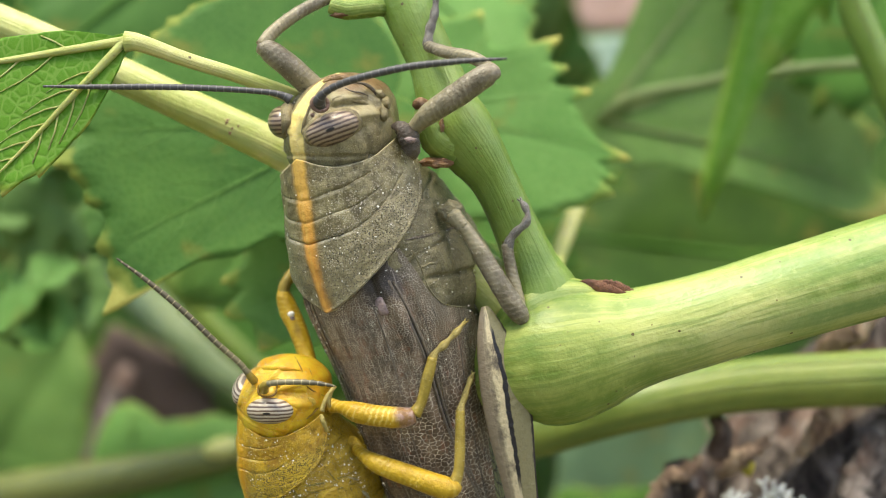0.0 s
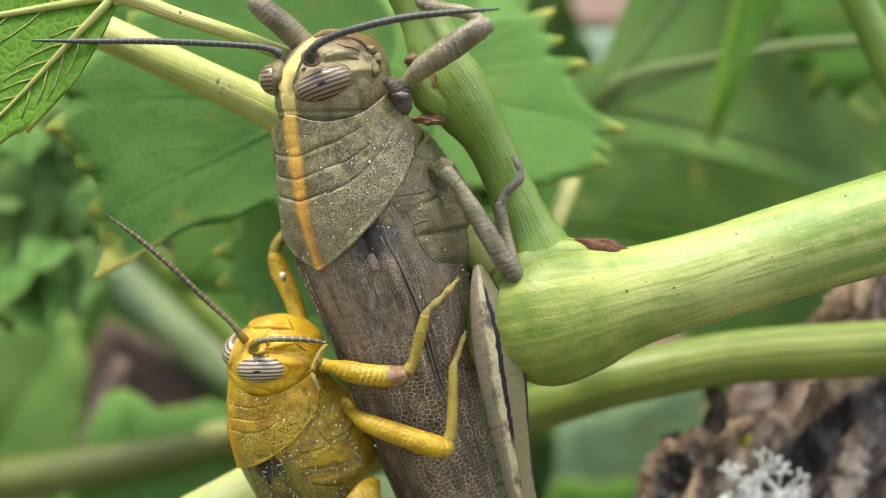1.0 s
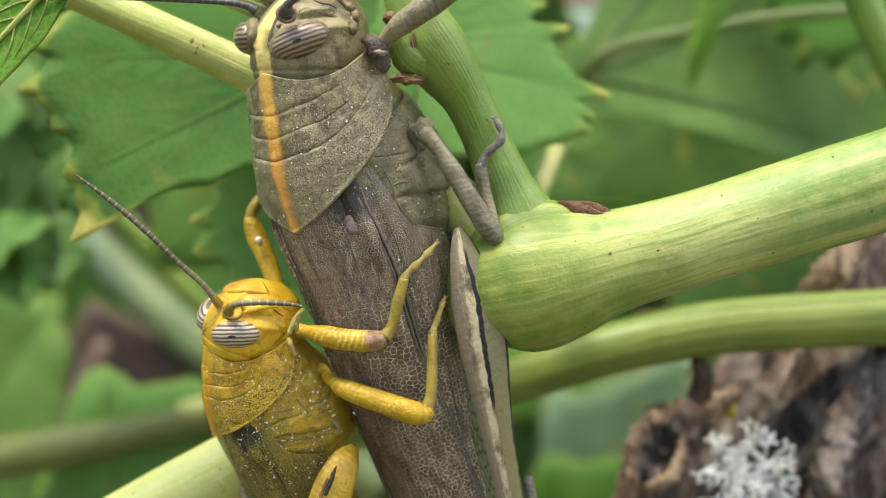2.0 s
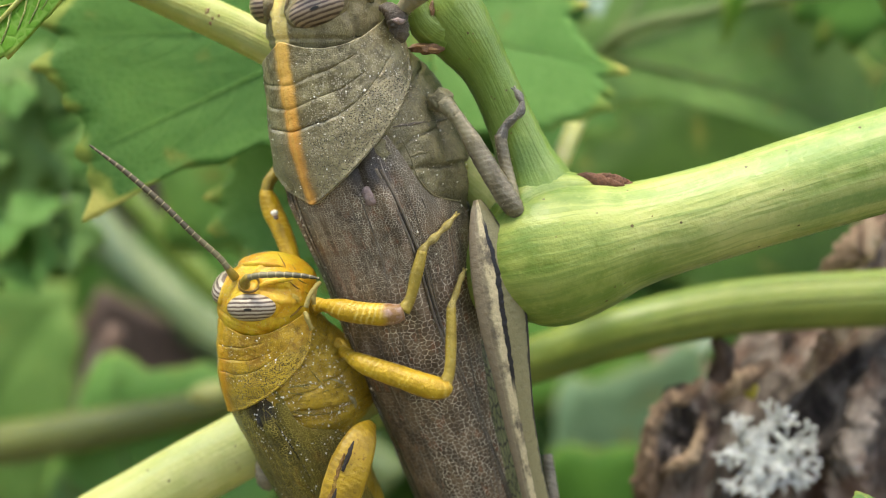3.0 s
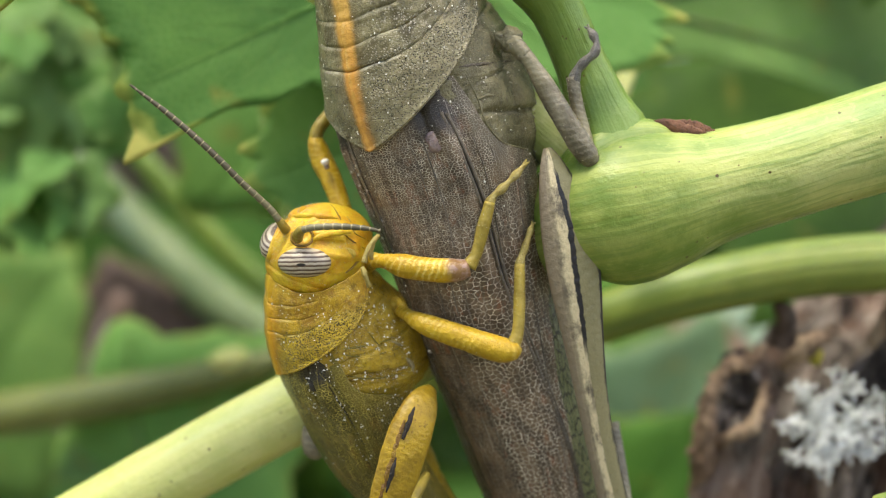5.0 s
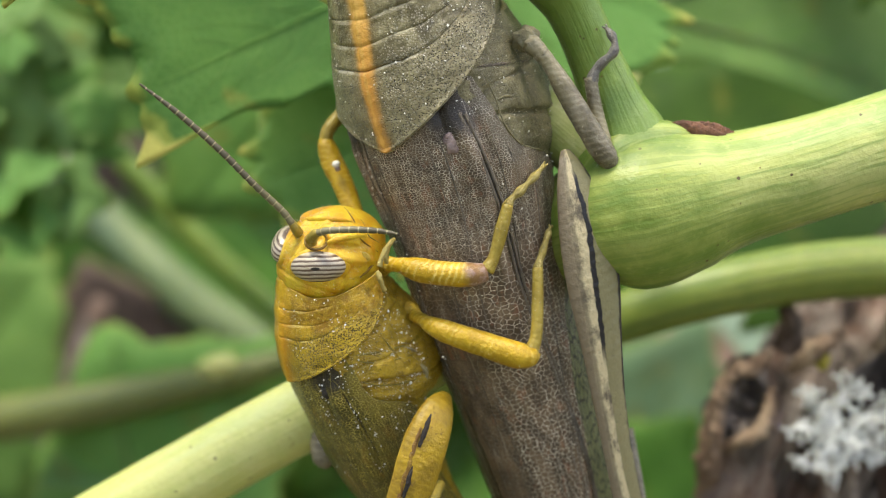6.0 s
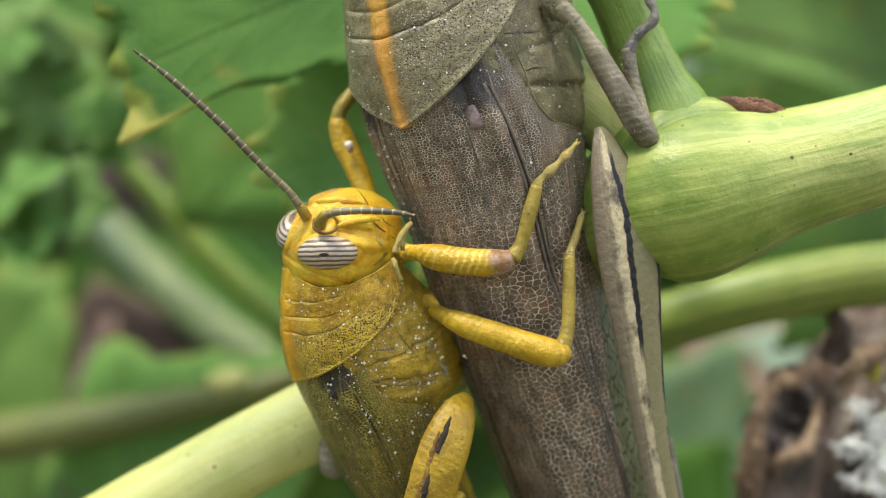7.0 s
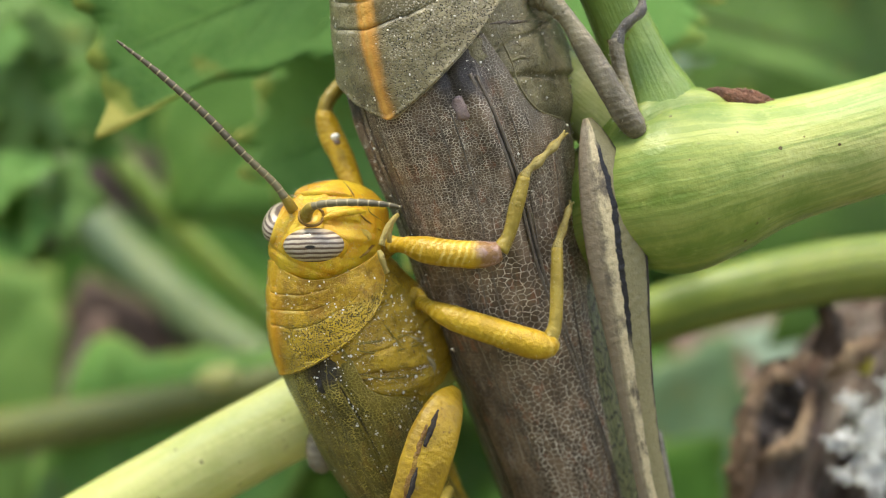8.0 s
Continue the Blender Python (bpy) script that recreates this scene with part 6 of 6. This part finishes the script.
part("hip", tube([(-4.75, 113.30, 11.55, 0.25), (-4.10, 113.00, 11.40, 0.62), (-3.40, 112.70, 10.75, 0.95), (-3.00, 112.75, 9.75, 0.92), (-2.80, 113.00, 8.90, 0.62), (-2.75, 113.20, 8.45, 0.2)], 28, 0.12, 0.9, lump=0.22, key=5), F_DARK, FEMALE, "dark glossy leg joint")
part("joint_skin", tube([(-3.65, 111.95, 10.35, 0.08), (-3.25, 111.80, 10.12, 0.26), (-2.75, 111.85, 10.10, 0.24), (-2.40, 112.10, 10.20, 0.08)], 12, 0.1, 0.6, lump=0.6, key=3), PINK, FEMALE, "pale skin of the leg joint")
leg(FEMALE, "middle_leg", [(*(1.08, 115.00, 3.07), 0.85), (*(1.72, 114.70, 2.42), 0.70), (*(2.47, 114.50, 1.45), 0.66), (*(3.64, 114.30, -0.48), 0.86), (*(5.40, 114.20, -3.42), 0.95), (*(7.17, 114.40, -6.10), 0.95), (*(7.83, 114.60, -6.92), 0.6)],
    [(*(7.58, 114.80, -6.50), 0.55), (*(7.08, 115.50, -4.27), 0.6), (*(6.46, 116.00, -1.57), 0.58), (*(6.13, 116.00, 0.49), 0.55)],
    [(*(6.24, 116.00, 0.05), 0.50), (*(6.46, 115.90, 0.92), 0.46), (*(7.15, 115.70, 1.79), 0.38), (*(7.90, 115.60, 2.43), 0.42), (*(8.13, 115.80, 3.20), 0.32), (*(7.93, 116.00, 3.96), 0.36), (*(7.51, 116.30, 4.63), 0.22)], LEGS, "grey-brown spiny middle leg", 0.45)
part("hip", ball((0.65, 115.60, 3.52), ((1.0, 0, -0.5), (0, 0.9, 0), (0.5, 0, 1.0)), 30, 20, 0.35, 7), F_BODY, FEMALE)
hind = part("hind_leg", tube([(*(4.04, 116.00, -5.55), 0.25), (*(4.23, 115.30, -6.48), 0.72), (*(4.76, 115.00, -8.59), 1.45), (*(5.64, 115.10, -12.09), 2.12), (*(6.34, 115.50, -16.55), 2.08), (*(7.16, 116.20, -21.33), 1.65), (*(8.03, 117.20, -26.22), 1.31),
                              (*(9.09, 118.30, -31.24), 1.14), (*(10.21, 119.40, -35.63), 1.17), (*(11.23, 120.40, -39.60), 1.27), (*(11.60, 120.70, -40.93), 0.92)], 40, 0.35, 0.42,
                             bump=lambda d, g: 0.12 * abs(math.cos(g)) ** 12), F_FEMUR, FEMALE, "marbled grey hind thigh with dark line")
part("thigh_keel", tube([(*(5.12, 115.00, -7.19), 0.06), (*(6.13, 114.80, -8.97), 0.13), (*(7.90, 115.10, -12.79), 0.16), (*(8.47, 115.50, -16.55), 0.16), (*(8.82, 116.20, -21.33), 0.14), (*(9.33, 117.20, -26.22), 0.12)], 6, 0.5), GROOVE, hind, "dark keel")
part("shin", tube([(*(11.99, 122.10, -40.81), 0.6), (*(12.20, 122.70, -38.68), 0.6), (*(11.87, 123.70, -35.34), 0.6), (*(11.25, 125.50, -30.51), 0.6)], 12, 0.5), F_LEG, hind)
other = part("hind_leg", tube([(*(-14.20, 128.00, -23.43), 1.6), (*(-15.35, 126.50, -28.02), 1.8), (*(-16.15, 125.50, -30.70), 1.5), (*(-16.30, 125.00, -32.94), 1.25), (*(-15.90, 125.00, -33.7), 0.5)], 18, 0.4, 0.7), F_LEG, FEMALE, "grey-brown folded hind leg")

# male: yellow, on her back
MB = Body((-15.23, 118.50, -16.54), (0.10, 0.33, -1.0), 60, 0.61, 0.735, (0.0046, 0, 0))
MH = Body((-16.58, 118.00, -17.07), (-0.36, 0.2, -1.0), 51, 0.745, 0.765)
M_MATS = {"head": M_HEAD, "shield": M_PRONOTUM, "body": M_BODY, "wing": M_WING, "under": M_WING, "vein": M_VEIN, "fan": 10.0, "knob": GROOVE, "rim": M_RIM, "plate": M_BODY, "head_plain": M_HEAD, "skin": M_SKIN,
          "shield_label": "yellow finely pitted shield", "wing_label": "olive-yellow folded wing with fine net",
          "dust": (1600, 9, 0.082, -1, 27, -30, 125)}
MALE = grasshopper("male", "smaller bright yellow male grasshopper clinging to the female", MB, MH, M_MATS)
for g in (42, -42):
    eye(MH, MALE, -3.4, g, 4.75, M_EYE, 2.3, 1.3, 1.25, -0.42)
part("feeler_base", tube([(*(-16.88, 113.60, -13.20), 0.52), (*(-16.76, 113.00, -12.93), 0.46), (*(-16.45, 112.20, -12.58), 0.40), (*(-16.19, 111.90, -12.47), 0.32)], 12, 0.15), M_LEG_DULL, MALE, "olive feeler base")
part("feeler_base", tube([(*(-17.94, 115.20, -12.65), 0.44), (*(-18.23, 114.60, -12.17), 0.40), (*(-18.50, 114.30, -11.69), 0.32)], 12, 0.15), M_LEG_DULL, MALE, "olive feeler base")
ring = [(*(Vector((-16.45, 113.35, -13.15)) + Vector((0.86 * math.cos(k * 0.5236), 0.35 * math.cos(k * 0.5236) + 0.25 * math.sin(k * 0.5236), 0.72 * math.sin(k * 0.5236)))), 0.11) for k in range(13)]
part("feeler_socket", tube(ring, 8, 0.12, lump=0.6), M_RUST, MALE, "orange-brown feeler socket")
for name, pts, mat, text in (
    ("brow_ridge", [(-17.75, 116.20, -11.60, 0.10), (-17.30, 115.80, -11.45, 0.22), (-16.37, 115.25, -11.40, 0.27), (-15.08, 114.92, -11.42, 0.27), (-14.2, 114.95, -11.50, 0.20), (-13.61, 115.10, -11.60, 0.08)], M_HEAD, ""),
    ("face_ridge", [(-15.81, 113.65, -13.45, 0.10), (-14.99, 113.62, -13.10, 0.24), (-13.75, 113.90, -12.80, 0.26), (-13.0, 114.45, -12.72, 0.2), (-12.53, 114.95, -12.73, 0.08)], M_HEAD, ""),
    ("face_seam", [(-14.33, 116.70, -10.40, 0.03), (-13.85, 115.80, -10.95, 0.055), (-13.60, 115.35, -11.30, 0.05), (-13.39, 115.12, -11.68, 0.03)], M_RUST, "thin brown seam"),
    ("face_seam", [(-12.95, 114.45, -12.95, 0.03), (-12.60, 114.65, -13.30, 0.07), (-12.31, 114.85, -13.51, 0.07), (-11.48, 116.1, -14.11, 0.03)], M_RUST, "brown mouth crease"),
    ("face_seam", [(-12.95, 114.75, -16.15, 0.04), (-12.45, 115.05, -15.70, 0.11), (-12.05, 115.30, -15.28, 0.10), (-11.6, 115.7, -14.85, 0.04)], M_RUST, "brown mouth crease"),
    ("brow_mark", [(-16.95, 115.70, -11.30, 0.04), (-16.65, 115.50, -11.30, 0.12), (-16.35, 115.30, -11.28, 0.04)], SCAR, "brown brow mark"),
    ("cheek_plate", [(-13.30, 114.55, -14.10, 0.10), (-12.75, 114.70, -14.35, 0.34), (-12.25, 115.00, -14.70, 0.30), (-11.95, 115.3, -15.0, 0.10)], M_RIM, "paler yellow cheek plate"),
):
    part(name, tube(pts, 10, 0.14, 0.55, lump=0.3), mat, MALE, text)
for pts in ([(-11.55, 113.90, -15.60, 0.14), (-11.35, 113.85, -16.10, 0.24), (-11.15, 114.00, -16.70, 0.18), (-10.95, 114.30, -17.20, 0.22)], [(-10.60, 114.40, -13.60, 0.16), (-10.85, 114.50, -14.30, 0.26), (-10.75, 114.70, -15.00, 0.18)]):
    part("mouthpart", tube(pts, 10, 0.12, lump=0.5), M_TARSUS, MALE, "pale mouth feeler")
part("ocellus", ball(MH.at(-4.2, 12, 5.3, 5.02, 6.1), (MH.a * 0.24, MH.side(10) * 0.24, MH.out(10) * 0.14), 12, 8), SCAR, MALE)
for pts in ([(*(-16.36, 112.10, -12.54), 0.30), (*(-15.34, 111.40, -12.32), 0.28), (*(-13.31, 111.00, -12.23), 0.27), (*(-11.29, 110.80, -12.34), 0.22), (*(-9.88, 110.60, -12.57), 0.1)],
            [(*(-18.46, 114.30, -11.77), 0.30), (*(-19.19, 114.00, -10.79), 0.28), (*(-21.28, 113.30, -8.78), 0.27), (*(-24.08, 112.60, -5.92), 0.27), (*(-27.26, 112.00, -3.09), 0.23), (*(-30.17, 111.50, -0.85), 0.08)]):
    part("feeler", tube(pts, 10, 0.14, bump=lambda d, g: 0.018 * math.sin(d * 8.38)), M_FEELER, MALE, "dark olive ringed feeler")
part("mouthpart", tube([(*(-10.16, 114.00, -12.95), 0.16), (*(-10.65, 113.50, -13.55), 0.24), (*(-11.14, 113.30, -14.39), 0.20), (*(-11.38, 113.30, -15.22), 0.26)], 10, 0.12, lump=0.5), M_TARSUS, MALE, "pale mouth feeler")
YL = (M_LEG_KNEE, M_LEG_DULL, M_TARSUS)
leg(MALE, "front_leg", [(*(-10.70, 116.60, -15.11), 0.70), (*(-10.01, 116.00, -15.15), 0.58), (*(-9.42, 115.50, -15.22), 0.70), (*(-8.25, 114.90, -15.51), 1.0), (*(-5.77, 114.10, -15.82), 1.02), (*(-3.72, 113.60, -15.84), 0.98), (*(-2.64, 113.60, -15.62), 0.7)],
    [(*(-2.68, 113.60, -15.54), 0.66), (*(-2.07, 113.60, -14.50), 0.50), (*(-1.48, 113.40, -12.23), 0.56), (*(-0.95, 113.40, -10.16), 0.46)],
    [(*(-1.04, 113.40, -10.32), 0.42), (*(-0.62, 113.50, -9.65), 0.30), (*(-0.04, 113.50, -9.15), 0.40), (*(0.47, 113.60, -8.64), 0.27), (*(1.24, 113.80, -7.87), 0.33), (*(2.04, 114.20, -6.96), 0.18)], YL, "yellow front leg with violet-brown knee")
leg(MALE, "middle_leg", [(*(-8.43, 117.90, -19.52), 0.55), (*(-7.60, 116.40, -19.90), 0.58), (*(-7.06, 115.80, -20.16), 0.76), (*(-6.19, 115.20, -20.50), 0.92), (*(-5.28, 114.90, -20.81), 0.98), (*(-2.79, 114.40, -21.60), 1.05), (*(-0.33, 113.90, -22.38), 1.1), (*(0.92, 113.90, -22.50), 0.95), (*(1.47, 114.00, -22.09), 0.5)],
    [(*(1.07, 114.10, -22.18), 0.62), (*(1.49, 114.20, -20.94), 0.52), (*(1.62, 114.40, -18.03), 0.50), (*(1.63, 114.60, -15.31), 0.44)],
    [(*(1.63, 114.60, -15.44), 0.42), (*(1.77, 114.70, -14.81), 0.30), (*(2.00, 114.90, -14.26), 0.38), (*(2.18, 115.00, -13.67), 0.26), (*(2.49, 115.40, -12.82), 0.30), (*(2.82, 116.00, -12.04), 0.16)], (M_LEG, M_LEG_DULL, M_TARSUS), "yellow middle leg")
leg(MALE, "front_leg", [(*(-12.94, 119.50, -13.46), 0.8), (*(-13.56, 121.50, -11.42), 0.85), (*(-14.62, 122.50, -8.43), 0.95), (*(-15.66, 123.00, -6.35), 1.0), (*(-16.10, 123.00, -5.10), 0.85), (*(-16.30, 123.00, -4.30), 0.62), (*(-16.30, 123.00, -3.85), 0.25)],
    [(*(-16.22, 123.00, -4.99), 0.6), (*(-16.09, 123.00, -3.62), 0.6), (*(-15.08, 123.50, -2.17), 0.62), (*(-13.77, 125.00, -0.56), 0.55)],
    [(*(-13.77, 125.00, -0.56), 0.45), (*(-12.96, 125.50, 0.22), 0.4), (*(-12.18, 126.00, 1.25), 0.25)], (M_LEG, M_LEG_DULL, M_TARSUS), "yellow front leg")
part("hip", ball((-8.94, 118.60, -19.21), ((0.9, 0, -0.4), (0, 0.6, 0), (0.4, 0, 0.7)), 30, 20, 0.25, 12), M_BODY, MALE)
part("hip", ball((-11.05, 117.40, -15.29), ((0.7, 0, -0.2), (0, 0.7, 0), (0.2, 0, 0.8)), 30, 20, 0.3, 13), M_BODY, MALE)
mhind = part("hind_leg", tube([(*(-5.73, 117.10, -26.16), 0.55), (*(-6.38, 115.60, -27.07), 1.35), (*(-7.33, 114.60, -29.19), 1.85), (*(-8.23, 114.20, -31.86), 1.9), (*(-9.57, 114.20, -36.34), 1.6), (*(-10.79, 114.60, -41.01), 1.0), (*(-11.36, 112.50, -42.83), 0.9), (*(-11.43, 112.50, -43.64), 0.4)], 32, 0.35, 0.5, lump=0.03), M_HIND, MALE, "yellow hind thigh with black dashes")
part("thigh_keel", tube([(*(-6.83, 115.00, -26.82), 0.08), (*(-7.93, 114.30, -27.90), 0.14), (*(-8.71, 113.90, -29.33), 0.16), (*(-9.56, 113.60, -31.59), 0.15), (*(-10.41, 113.60, -34.14), 0.12)], 8, 0.2, lump=0.5), SCAR, mhind, "brown speckled keel")
part("thigh_line", tube([(*(-7.12, 113.70, -27.23), 0.06), (*(-7.45, 113.50, -28.15), 0.20), (*(-7.77, 113.40, -29.00), 0.22), (*(-8.10, 113.30, -29.88), 0.12)], 8, 0.2, 0.25, lump=0.9), BLACK, mhind, "black dash")
part("thigh_line", tube([(*(-8.62, 113.10, -31.35), 0.06), (*(-8.86, 113.05, -32.20), 0.20), (*(-9.20, 113.10, -33.39), 0.17), (*(-9.46, 113.15, -34.3), 0.05)], 8, 0.25, 0.4, lump=0.6), BLACK, mhind, "black dash")
part("thigh_band", tube([(*(-7.95, 113.62, -28.30), 0.08), (*(-8.45, 113.42, -29.8), 0.18), (*(-9.05, 113.28, -31.9), 0.22), (*(-9.75, 113.30, -34.3), 0.20), (*(-10.3, 113.5, -36.3), 0.1)], 14, 0.15, 0.35, lump=0.9), M_RUST, mhind, "rust-brown mottled band")
part("shin", tube([(*(-11.37, 113.50, -43.35), 0.5), (*(-9.32, 117.10, -40.46), 0.5), (*(-7.22, 117.00, -35.74), 0.5), (*(-6.08, 119.00, -34.01), 0.4)], 10, 0.5), M_LEG_DULL, mhind)


# a mite that clings to the male's far front leg
mite = thing("mite", (-15.25, 121.30, -6.55), "tiny white mite clinging to the yellow leg", "mite")
part("body", ball((-15.25, 121.30, -6.55), ((0.34, 0, 0.05), (0, 0.30, 0), (-0.05, 0, 0.30)), 16, 12, 0.12, 2), DUST, mite)
part("abdomen", ball((-15.12, 121.35, -6.95), ((0.26, 0, 0), (0, 0.24, 0), (0, 0, 0.24)), 14, 10, 0.12, 3), PINK, mite, "pinkish brown abdomen")


def sway(ob, rows):
    """Small shifts in mm (x, z) of a leaf that the wind moves."""
    m = THING_AT[ob.name]
    walk(ob, [(t, Matrix.Translation((x * 0.001, 0, z * 0.001)) @ m) for t, x, z in rows])


def motions():
    sway(SWAYING, [(0.0, 0.0, 0.0), (1.0, 0.05, 0.05), (1.5, 0.5, 0.45), (3.0, 0.3, 0.0), (3.5, 0.55, -0.2), (4.0, 0.65, 0.4), (4.5, 0.75, 0.9), (6.0, 2.3, 0.7), (6.5, 1.0, 1.3), (7.0, 0.9, 1.3), (8.0, 0.2, 1.3)])
    sway(HANGING, [(0.0, 0.0, 0.0), (0.5, 0.5, 0.0), (1.0, 1.0, 0.2), (1.5, 0.6, 0.2), (3.0, 0.9, 0.3), (8.0, 0.6, 0.0)])


motions()
